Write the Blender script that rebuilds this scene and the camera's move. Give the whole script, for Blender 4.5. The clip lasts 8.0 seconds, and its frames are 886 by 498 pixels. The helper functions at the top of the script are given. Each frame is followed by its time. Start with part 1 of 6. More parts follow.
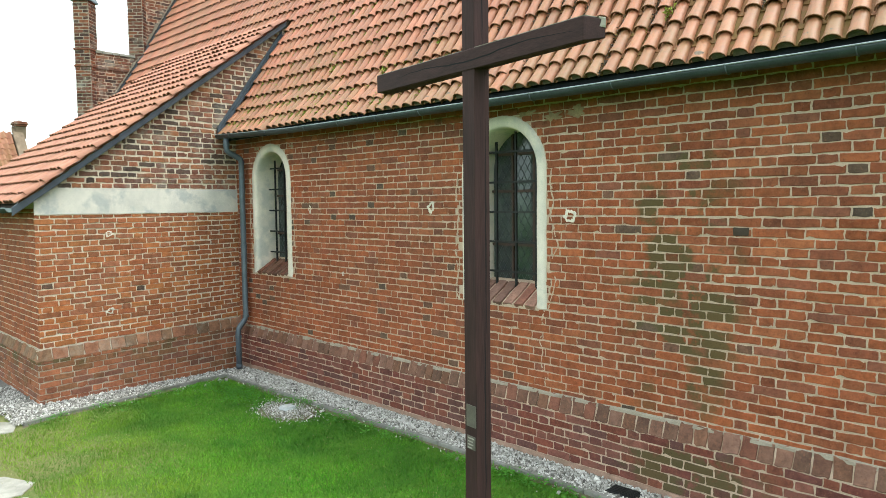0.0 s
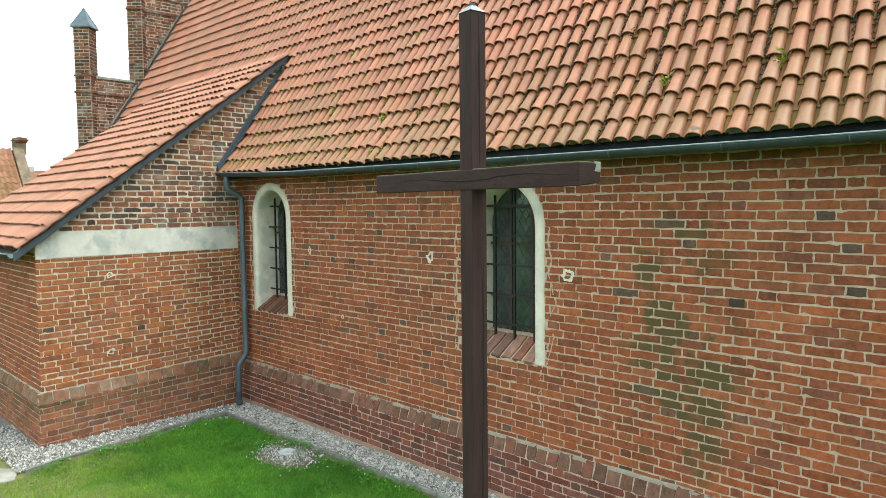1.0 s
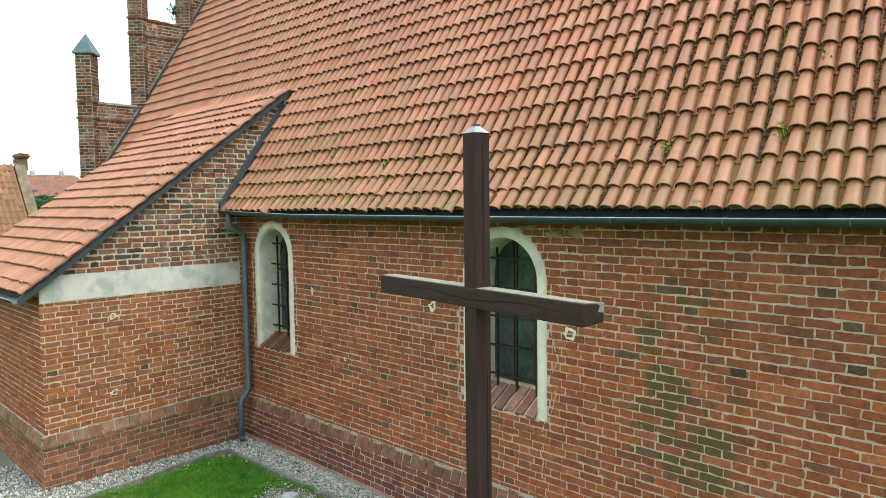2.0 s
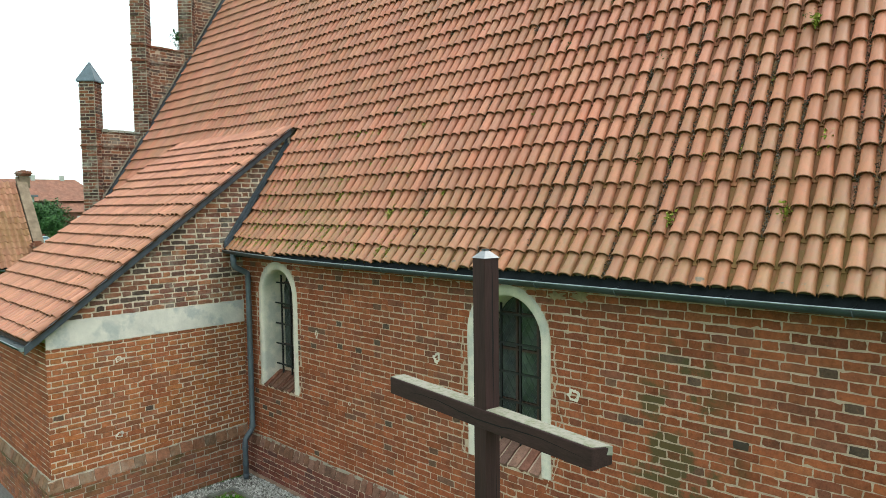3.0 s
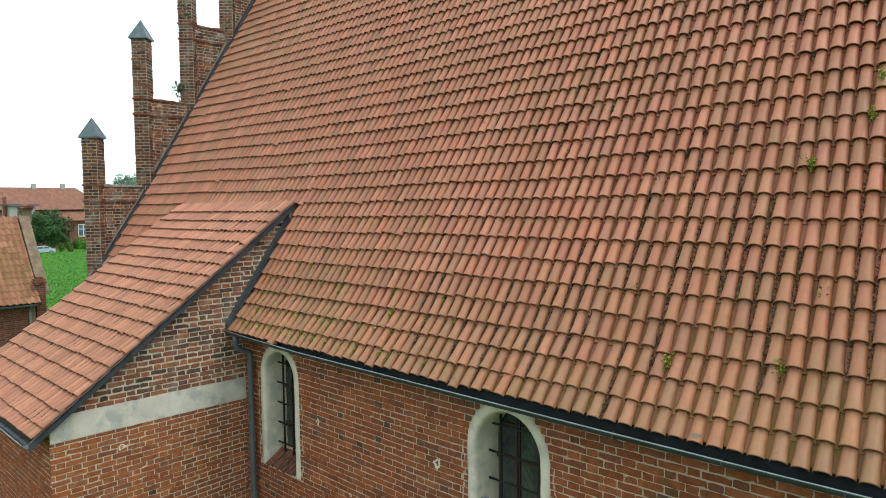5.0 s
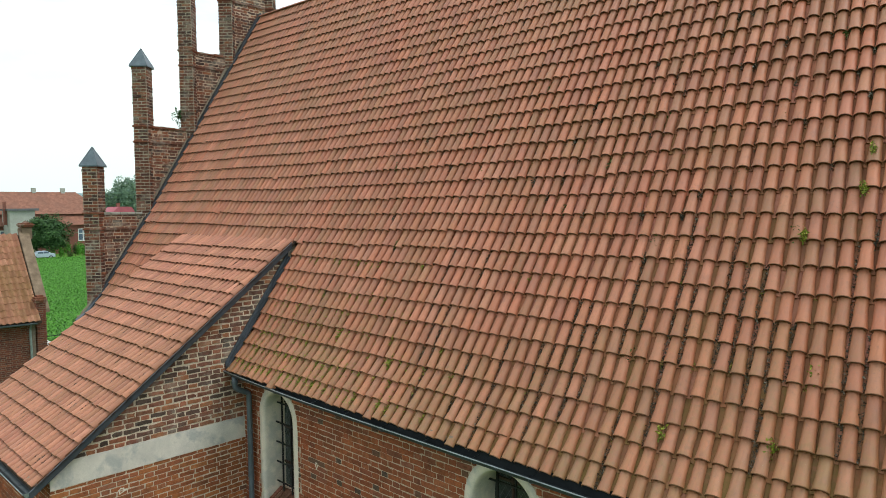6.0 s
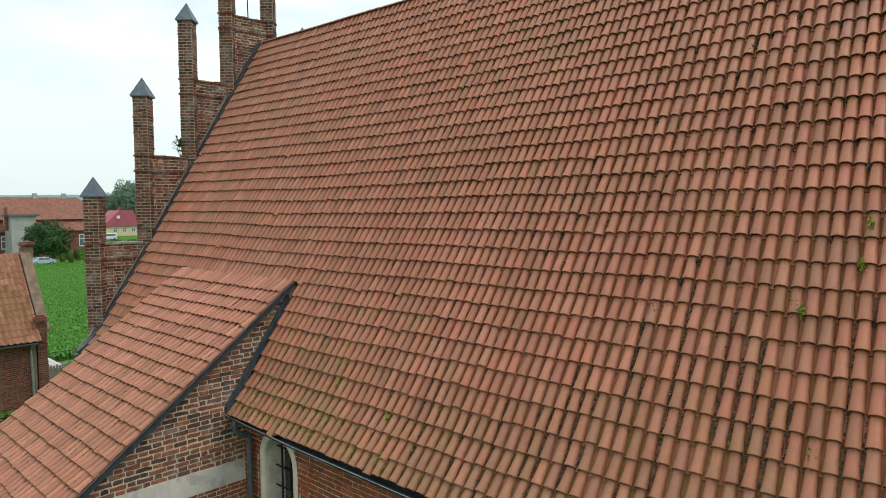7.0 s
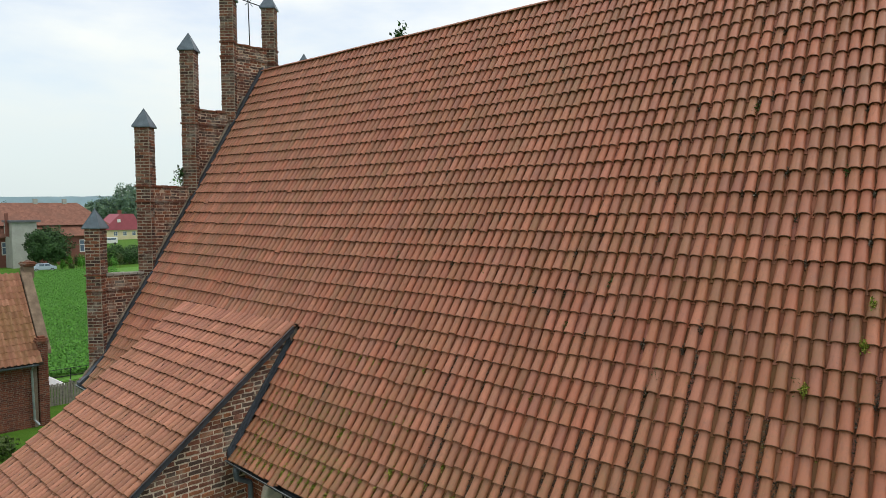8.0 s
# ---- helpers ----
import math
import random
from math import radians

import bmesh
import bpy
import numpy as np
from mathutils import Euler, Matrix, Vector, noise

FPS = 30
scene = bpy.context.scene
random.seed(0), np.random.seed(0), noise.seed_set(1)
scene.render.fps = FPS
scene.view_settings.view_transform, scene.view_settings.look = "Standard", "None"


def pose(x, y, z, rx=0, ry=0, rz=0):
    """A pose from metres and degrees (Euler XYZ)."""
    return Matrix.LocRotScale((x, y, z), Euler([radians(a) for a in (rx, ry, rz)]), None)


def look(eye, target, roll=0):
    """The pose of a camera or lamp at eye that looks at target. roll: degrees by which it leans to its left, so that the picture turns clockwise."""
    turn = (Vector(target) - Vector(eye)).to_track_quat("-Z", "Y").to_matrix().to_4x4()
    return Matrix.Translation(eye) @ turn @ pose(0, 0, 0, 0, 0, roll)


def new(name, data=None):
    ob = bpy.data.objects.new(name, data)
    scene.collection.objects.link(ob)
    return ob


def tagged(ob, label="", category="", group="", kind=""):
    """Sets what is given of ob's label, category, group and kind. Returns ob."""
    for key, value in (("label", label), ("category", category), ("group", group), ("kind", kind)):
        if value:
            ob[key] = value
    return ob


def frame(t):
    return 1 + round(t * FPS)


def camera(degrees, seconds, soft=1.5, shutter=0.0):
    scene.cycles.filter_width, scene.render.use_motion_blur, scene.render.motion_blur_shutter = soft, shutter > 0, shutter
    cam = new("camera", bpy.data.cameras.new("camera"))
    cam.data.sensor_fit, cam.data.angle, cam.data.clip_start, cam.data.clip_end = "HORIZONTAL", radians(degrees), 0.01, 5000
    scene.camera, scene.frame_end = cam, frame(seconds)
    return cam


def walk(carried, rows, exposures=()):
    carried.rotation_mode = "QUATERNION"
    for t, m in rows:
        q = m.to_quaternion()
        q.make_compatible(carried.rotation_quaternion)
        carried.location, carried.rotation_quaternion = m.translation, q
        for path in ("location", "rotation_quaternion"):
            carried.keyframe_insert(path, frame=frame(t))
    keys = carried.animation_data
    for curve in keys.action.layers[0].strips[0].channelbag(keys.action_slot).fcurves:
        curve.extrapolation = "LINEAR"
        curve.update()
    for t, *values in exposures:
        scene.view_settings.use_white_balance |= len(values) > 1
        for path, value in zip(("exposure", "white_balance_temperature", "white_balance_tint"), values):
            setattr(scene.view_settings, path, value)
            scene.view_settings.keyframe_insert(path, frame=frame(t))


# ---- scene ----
cam = camera(65.2, 8.0, soft=0.65)
PATH = [
    (0, (12.037, -6.661, 3.117), (10.628, -5.248, 2.984), -0.6),
    (0.5, (12.044, -6.646, 3.463), (10.634, -5.234, 3.332), -0.6),
    (1, (12.062, -6.666, 3.791), (10.654, -5.252, 3.661), -0.6),
    (1.5, (12.055, -6.66, 4.127), (10.646, -5.247, 3.996), -0.7),
    (3, (12.033, -6.735, 5.196), (10.624, -5.321, 5.069), -0.7),
    (3.5, (12.019, -6.749, 5.556), (10.609, -5.336, 5.432), -0.6),
    (4, (12.002, -6.74, 5.933), (10.592, -5.327, 5.808), -0.6),
    (4.5, (12.019, -6.734, 6.313), (10.609, -5.32, 6.189), -0.7),
    (6, (12.111, -6.733, 7.468), (10.702, -5.319, 7.347), -0.6),
    (6.5, (12.121, -6.734, 7.854), (10.712, -5.319, 7.736), -0.6),
    (7, (12.118, -6.703, 8.276), (10.707, -5.29, 8.159), -0.6),
    (7.5, (12.098, -6.7, 8.684), (10.687, -5.287, 8.571), -0.6),
    (8, (12.077, -6.688, 9.117), (10.666, -5.276, 9.006), -0.5),
]
EXPOSURES = [(0.0, 1.11, 6440, 6), (1.5, 0.97, 6430, 2), (3.5, 0.60, 6490, 3), (4.5, 0.44, 6560, 5), (6.5, 0.12, 6680, 10), (8.0, -0.17, 6760, 15)]
walk(cam, [(t, look(eye, target, roll)) for t, eye, target, roll in PATH], EXPOSURES)


# ---- daylight: a bright, thinly clouded sky ----
SUN_AZ, SUN_EL = 48.0, 62.0            # degrees from +y towards +x, and above the horizon
world = bpy.data.worlds.new("sky")
scene.world = world
world.use_nodes = True
wn, wl = world.node_tree.nodes, world.node_tree.links
wn.clear()
sky = wn.new("ShaderNodeTexSky")
sky.sky_type, sky.sun_disc = "NISHITA", False
sky.sun_elevation, sky.sun_rotation = radians(SUN_EL), radians(SUN_AZ)
sky.air_density, sky.dust_density = 1.0, 0.4
wcoord = wn.new("ShaderNodeTexCoord")
wmap = wn.new("ShaderNodeMapping")
wmap.inputs["Scale"].default_value = (1.6, 1.6, 5.0)
wnoise = wn.new("ShaderNodeTexNoise")
wnoise.inputs["Scale"].default_value = 1.7
wnoise.inputs["Detail"].default_value = 7.0
wnoise.inputs["Roughness"].default_value = 0.55
wramp = wn.new("ShaderNodeValToRGB")
wramp.color_ramp.elements[0].position, wramp.color_ramp.elements[0].color = 0.30, (0.30, 0.30, 0.30, 1)
wramp.color_ramp.elements[1].position, wramp.color_ramp.elements[1].color = 0.64, (0.97, 0.97, 0.97, 1)
wscale = wn.new("ShaderNodeVectorMath")
wscale.operation = "SCALE"
wscale.inputs["Scale"].default_value = 0.2
wmix = wn.new("ShaderNodeMixRGB")
wmix.inputs[2].default_value = (1.03, 1.11, 1.06, 1)      # cloud
wback = wn.new("ShaderNodeBackground")
wback.inputs["Strength"].default_value = 1.12
wout = wn.new("ShaderNodeOutputWorld")
wl.new(wcoord.outputs["Generated"], wmap.inputs["Vector"])
wl.new(wmap.outputs[0], wnoise.inputs["Vector"])
wl.new(wnoise.outputs[0], wramp.inputs[0])
wl.new(sky.outputs[0], wscale.inputs[0])
wl.new(wscale.outputs[0], wmix.inputs[1])
# thin haze closes the sky near the horizon
whaze = wn.new("ShaderNodeMapRange")
whaze.inputs["From Min"].default_value, whaze.inputs["From Max"].default_value = 0.02, 0.26
whaze.inputs["To Min"].default_value, whaze.inputs["To Max"].default_value = 0.9, 0.0
wl.new(wramp.outputs[0], wmix.inputs[0])
wveil = wn.new("ShaderNodeMixRGB")
wveil.inputs[2].default_value = (0.74, 0.90, 0.92, 1)
wl.new(wmix.outputs[0], wveil.inputs[1])
wl.new(whaze.outputs[0], wveil.inputs[0])
# an overcast sky is brightest overhead
wsep = wn.new("ShaderNodeSeparateXYZ")
wl.new(wcoord.outputs["Generated"], wsep.inputs[0])
wgrad = wn.new("ShaderNodeMapRange")
wgrad.inputs["From Min"].default_value, wgrad.inputs["From Max"].default_value = 0.0, 1.0
wgrad.inputs["To Min"].default_value, wgrad.inputs["To Max"].default_value = 0.90, 1.24
wl.new(wsep.outputs[2], wgrad.inputs["Value"])
wl.new(wsep.outputs[2], whaze.inputs["Value"])
wdome = wn.new("ShaderNodeVectorMath")
wdome.operation = "SCALE"
wl.new(wveil.outputs[0], wdome.inputs[0])
wl.new(wgrad.outputs[0], wdome.inputs["Scale"])
wl.new(wdome.outputs[0], wback.inputs["Color"])
wl.new(wback.outputs[0], wout.inputs["Surface"])

sun_data = bpy.data.lights.new("sun", "SUN")
sun_data.energy, sun_data.angle, sun_data.color = 1.5, radians(30), (1.0, 0.96, 0.9)
sun = new("sun", sun_data)
_a, _e = radians(SUN_AZ), radians(SUN_EL)
_way = Vector((math.sin(_a) * math.cos(_e), math.cos(_a) * math.cos(_e), math.sin(_e)))
sun.matrix_world = look(_way * 60, (0, 0, 0))


# ---- materials ----
class Nodes:
    """Short hand for building one node material."""

    def __init__(self, name, rough=0.85, metal=0.0, spec=0.35):
        self.m = bpy.data.materials.new(name)
        self.m.use_nodes = True
        self.t = self.m.node_tree
        self.b = self.t.nodes["Principled BSDF"]
        self.b.inputs["Roughness"].default_value = rough
        self.b.inputs["Metallic"].default_value = metal
        self.b.inputs["Specular IOR Level"].default_value = spec
        self.pos = self.t.nodes.new("ShaderNodeNewGeometry")
        self.bumps = None

    def link(self, a, b):
        self.t.links.new(a, b)

    def random(self, mode):
        if mode == "object":
            return self.t.nodes.new("ShaderNodeObjectInfo").outputs["Random"]
        return self.pos.outputs["Random Per Island"]

    def noise(self, scale, detail=4.0, rough=0.55, stretch=(1, 1, 1), seed=0.0):
        mp = self.t.nodes.new("ShaderNodeMapping")
        mp.inputs["Scale"].default_value = stretch
        mp.inputs["Location"].default_value = (seed, seed * 0.7, seed * 1.3)
        self.link(self.pos.outputs["Position"], mp.inputs["Vector"])
        n = self.t.nodes.new("ShaderNodeTexNoise")
        n.inputs["Scale"].default_value, n.inputs["Detail"].default_value = scale, detail
        n.inputs["Roughness"].default_value = rough
        self.link(mp.outputs[0], n.inputs["Vector"])
        return n.outputs[0]

    def ramp(self, fac, stops, hard=False):
        r = self.t.nodes.new("ShaderNodeValToRGB")
        if hard:
            r.color_ramp.interpolation = "CONSTANT"
        e = r.color_ramp.elements
        while len(e) < len(stops):
            e.new(0.5)
        for k, (p, c) in enumerate(stops):
            e[k].position = p
            e[k].color = (c, c, c, 1) if isinstance(c, (int, float)) else (*c, 1)
        self.link(fac, r.inputs[0])
        return r.outputs[0]

    def mix(self, fac, a, b, how="MIX"):
        n = self.t.nodes.new("ShaderNodeMixRGB")
        n.blend_type = how
        for k, v in enumerate((fac, a, b)):
            if isinstance(v, (int, float)):
                n.inputs[k].default_value = v if k == 0 else (v, v, v, 1)
            elif isinstance(v, tuple):
                n.inputs[k].default_value = (*v, 1)
            else:
                self.link(v, n.inputs[k])
        return n.outputs[0]

    def math(self, op, a, b=0.0):
        n = self.t.nodes.new("ShaderNodeMath")
        n.operation = op
        n.use_clamp = False
        for k, v in enumerate((a, b)):
            if isinstance(v, (int, float)):
                n.inputs[k].default_value = v
            else:
                self.link(v, n.inputs[k])
        return n.outputs[0]

    def axis(self, k):
        s = self.t.nodes.new("ShaderNodeSeparateXYZ")
        self.link(self.pos.outputs["Position"], s.inputs[0])
        return s.outputs[k]

    def band(self, k, centre, half):
        """1 at a place along an axis, falling to 0 at half metres from it."""
        d = self.math("ABSOLUTE", self.math("SUBTRACT", self.axis(k), centre))
        return self.ramp(self.math("DIVIDE", d, half), [(0.0, 1.0), (1.0, 0.0)])

    def bump(self, height, strength=0.4, dist=0.01):
        n = self.t.nodes.new("ShaderNodeBump")
        n.inputs["Strength"].default_value, n.inputs["Distance"].default_value = strength, dist
        self.link(height, n.inputs["Height"])
        if self.bumps is not None:
            self.link(self.bumps, n.inputs["Normal"])
        self.bumps = n.outputs[0]
        return self

    def done(self, colour, rough=None):
        if isinstance(colour, tuple):
            self.b.inputs["Base Color"].default_value = (*colour, 1)
        else:
            self.link(colour, self.b.inputs["Base Color"])
        if rough is not None:
            self.link(rough, self.b.inputs["Roughness"])
        if self.bumps is not None:
            self.link(self.bumps, self.b.inputs["Normal"])
        return self.m


def brick_material(name, palette, mode, moss=None, grime=0.25, lichen=0.0):
    """Fired brick, each one of its own shade, with grain, soot and, where moss=(axis, centre, half, z, half) says, a green growth."""
    n = Nodes(name, rough=0.9, spec=0.2)
    r = n.random(mode)
    k = len(palette)
    c = n.ramp(r, [(i / k, p) for i, p in enumerate(palette)], hard=True)
    r2 = n.math("FRACT", n.math("MULTIPLY", r, 57.31))
    c = n.mix(1.0, c, n.ramp(r2, [(0.0, 0.82), (1.0, 1.15)]), "MULTIPLY")
    c = n.mix(1.0, c, n.ramp(n.noise(8, 5, 0.7, seed=11.0), [(0.30, 0.66), (0.70, 1.30)]), "MULTIPLY")
    blot = n.noise(19, 6, 0.72)
    c = n.mix(n.ramp(blot, [(0.48, 0.0), (0.72, 0.7)]), c, n.mix(1.0, c, (0.55, 0.5, 0.5), "MULTIPLY"))
    c = n.mix(n.ramp(n.noise(31, 4, 0.6, seed=3.1), [(0.55, 0.0), (0.75, 0.4)]), c, (0.36, 0.16, 0.09))
    c = n.mix(n.ramp(n.noise(0.55, 4, 0.6, seed=8.0), [(0.45, 0.0), (0.7, grime)]), c, (0.10, 0.065, 0.045))
    c = n.mix(n.ramp(n.noise(90, 3, 0.7, seed=1.0), [(0.62, 0.0), (0.8, 0.35)]), c, (0.42, 0.36, 0.28))
    if moss:
        a, u, hu, z, hz = moss
        m = n.math("MULTIPLY", n.band(a, u, hu), n.band(2, z, hz))
        m = n.math("MULTIPLY", m, n.ramp(n.noise(2.2, 5, 0.65, seed=5.0), [(0.44, 0.05), (0.60, 1.0)]))
        m = n.math("MULTIPLY", m, n.ramp(n.math("FRACT", n.math("MULTIPLY", r, 23.7)), [(0.15, 0.08), (0.45, 1.2)]))
        c = n.mix(n.ramp(m, [(0.03, 0.0), (0.30, 0.9)]), c, (0.088, 0.070, 0.030))
    if lichen:
        c = n.mix(n.ramp(n.noise(2.6, 6, 0.7, seed=14.0), [(0.50, 0.0), (0.66, lichen)]), c, (0.34, 0.32, 0.27))
    c = n.mix(n.ramp(n.noise(70, 4, 0.75, seed=17.0), [(0.58, 0.0), (0.70, 0.7)]), c, n.mix(1.0, c, (0.40, 0.38, 0.38), "MULTIPLY"))
    n.bump(n.noise(42, 6, 0.7), 0.9, 0.011).bump(n.noise(200, 4, 0.65), 0.5, 0.003)
    return n.done(c)


def plain(name, colour, rough=0.7, metal=0.0, scale=12, vary=0.25, grain=160, bump=0.25, dist=0.002, stretch=(1, 1, 1), dirt=None, spec=0.35):
    n = Nodes(name, rough=rough, metal=metal, spec=spec)
    c = n.mix(1.0, colour, n.ramp(n.noise(scale, 5, 0.6, stretch), [(0.3, 1 - vary), (0.7, 1 + vary)]), "MULTIPLY")
    c = n.mix(1.0, c, n.ramp(n.noise(grain, 3, 0.6, stretch, 4.0), [(0.3, 1 - vary * 0.5), (0.7, 1 + vary * 0.5)]), "MULTIPLY")
    if dirt:
        c = n.mix(n.ramp(n.noise(scale * 0.4, 5, 0.65, seed=9.0), [(0.48, 0.0), (0.7, 0.8)]), c, dirt)
    n.bump(n.noise(grain, 4, 0.6, stretch), bump, dist)
    return n.done(c)


WALL = [(0.305, 0.086, 0.037), (0.278, 0.077, 0.033), (0.327, 0.095, 0.038), (0.256, 0.072, 0.033), (0.295, 0.081, 0.034), (0.317, 0.090, 0.037),
        (0.246, 0.071, 0.034), (0.289, 0.087, 0.041), (0.273, 0.075, 0.033), (0.305, 0.087, 0.037), (0.228, 0.069, 0.037), (0.283, 0.081, 0.034),
        (0.322, 0.092, 0.037), (0.262, 0.076, 0.034), (0.221, 0.078, 0.048), (0.291, 0.093, 0.044), (0.241, 0.080, 0.045), (0.333, 0.106, 0.047)]
SIDE = [(0.374, 0.129, 0.051), (0.323, 0.103, 0.044), (0.395, 0.145, 0.054), (0.343, 0.113, 0.046), (0.290, 0.108, 0.051), (0.374, 0.129, 0.047), (0.311, 0.118, 0.062)]
OLD = [(0.268, 0.106, 0.068), (0.204, 0.081, 0.056), (0.319, 0.118, 0.068), (0.154, 0.074, 0.056), (0.243, 0.112, 0.080), (0.115, 0.069, 0.056),
       (0.293, 0.124, 0.074), (0.218, 0.106, 0.074), (0.370, 0.149, 0.074), (0.090, 0.062, 0.051)]
PLINTH = [(0.196, 0.059, 0.040), (0.162, 0.051, 0.040), (0.221, 0.071, 0.045), (0.136, 0.048, 0.040), (0.187, 0.071, 0.055), (0.178, 0.053, 0.036),
          (0.212, 0.081, 0.060), (0.119, 0.052, 0.045)]
LEDGE = [(0.165, 0.080, 0.055), (0.185, 0.094, 0.066), (0.14, 0.074, 0.052), (0.172, 0.082, 0.052), (0.20, 0.105, 0.076), (0.19, 0.075, 0.05)]
MOSS_WALL = (0, 8.80, 0.75, 2.3, 1.9)
brick_wall = {m: brick_material("wall_brick_" + m, WALL, m, MOSS_WALL) for m in ("object", "island")}
brick_side = {m: brick_material("side_brick_" + m, SIDE, m, None, 0.3) for m in ("object", "island")}
brick_old = {m: brick_material("weathered_brick_" + m, OLD, m, None, 0.2, 0.5) for m in ("object", "island")}
brick_plinth = {m: brick_material("plinth_brick_" + m, PLINTH, m, (0, 8.9, 1.0, 0.3, 0.5)) for m in ("object", "island")}
brick_dark = brick_material("dark_fired_header", [(0.115, 0.070, 0.050), (0.135, 0.074, 0.05), (0.092, 0.062, 0.047), (0.16, 0.078, 0.052)], "island", MOSS_WALL)
brick_ledge = brick_material("ledge_brick", LEDGE, "object", None, 0.3)
brick_sill = brick_material("sill_brick", [(0.25, 0.13, 0.095), (0.29, 0.155, 0.115), (0.21, 0.115, 0.09), (0.24, 0.10, 0.07)], "object")
brick_gable = brick_material("gable_brick", [(0.16, 0.066, 0.044), (0.12, 0.05, 0.036), (0.21, 0.076, 0.044), (0.085, 0.042, 0.033), (0.15, 0.066, 0.046),
                                             (0.26, 0.098, 0.052), (0.075, 0.045, 0.038), (0.19, 0.07, 0.044)], "island", None, 0.2, 0.6)
brick_base = brick_material("annex_plinth_brick", [(0.30, 0.11, 0.055), (0.24, 0.09, 0.05), (0.27, 0.10, 0.05), (0.20, 0.085, 0.055), (0.33, 0.12, 0.06), (0.22, 0.10, 0.05)], "island", (1, -3.0, 3.0, 0.85, 0.35))
brick_mossy = brick_material("mossy_ledge_brick", [(0.26, 0.135, 0.08), (0.22, 0.125, 0.075), (0.29, 0.14, 0.08), (0.19, 0.11, 0.065), (0.24, 0.105, 0.06)], "object", None, 0.3, 0.3)
brick_house = brick_material("house_brick", [(0.20, 0.062, 0.04), (0.16, 0.052, 0.036), (0.22, 0.075, 0.045), (0.13, 0.048, 0.036)], "island")


def mortar_material(name, colour, dirt):
    n = Nodes(name, rough=0.95, spec=0.15)
    c = n.mix(n.ramp(n.noise(7, 6, 0.65), [(0.35, 0.0), (0.7, 0.8)]), colour, dirt)
    c = n.mix(1.0, c, n.ramp(n.noise(120, 4, 0.7), [(0.3, 0.75), (0.7, 1.2)]), "MULTIPLY")
    n.bump(n.noise(70, 5, 0.7), 0.7, 0.006)
    return n.done(c)


mortar = mortar_material("lime_mortar", (0.54, 0.405, 0.305), (0.37, 0.27, 0.20))
mortar_pale = mortar_material("pale_lime_mortar", (0.68, 0.57, 0.45), (0.47, 0.38, 0.29))
mortar_old = mortar_material("weathered_mortar", (0.46, 0.40, 0.32), (0.25, 0.205, 0.16))
mortar_grey = mortar_material("grey_cement_joint", (0.33, 0.285, 0.225), (0.20, 0.165, 0.125))
mortar_dark = mortar_material("dark_mortar", (0.26, 0.21, 0.16), (0.13, 0.10, 0.08))


def plaster_material(name, fresh, dull, worn, stain):
    n = Nodes(name, rough=0.95, spec=0.15)
    c = n.mix(n.ramp(n.noise(3.0, 6, 0.65), [(0.40, 0.0), (0.66, 0.75)]), fresh, dull)
    c = n.mix(n.ramp(n.noise(11, 6, 0.7, seed=2.0), [(0.58, 0.0), (0.70, 0.45)]), c, (0.42, 0.41, 0.365))
    c = n.mix(n.ramp(n.noise(2.3, 5, 0.6, seed=7.0), [(0.52, 0.0), (0.62, stain)]), c, worn)
    c = n.mix(1.0, c, n.ramp(n.noise(150, 3, 0.6), [(0.3, 0.88), (0.7, 1.1)]), "MULTIPLY")
    n.bump(n.noise(9, 5, 0.6), 0.5, 0.012).bump(n.noise(110, 4, 0.6), 0.35, 0.003)
    return n.done(c)


plaster = plaster_material("lime_plaster", (0.70, 0.615, 0.52), (0.55, 0.49, 0.42), (0.36, 0.365, 0.34), 0.5)
band_plaster = plaster_material("weathered_band_plaster", (0.66, 0.61, 0.54), (0.50, 0.47, 0.43), (0.37, 0.38, 0.37), 0.75)


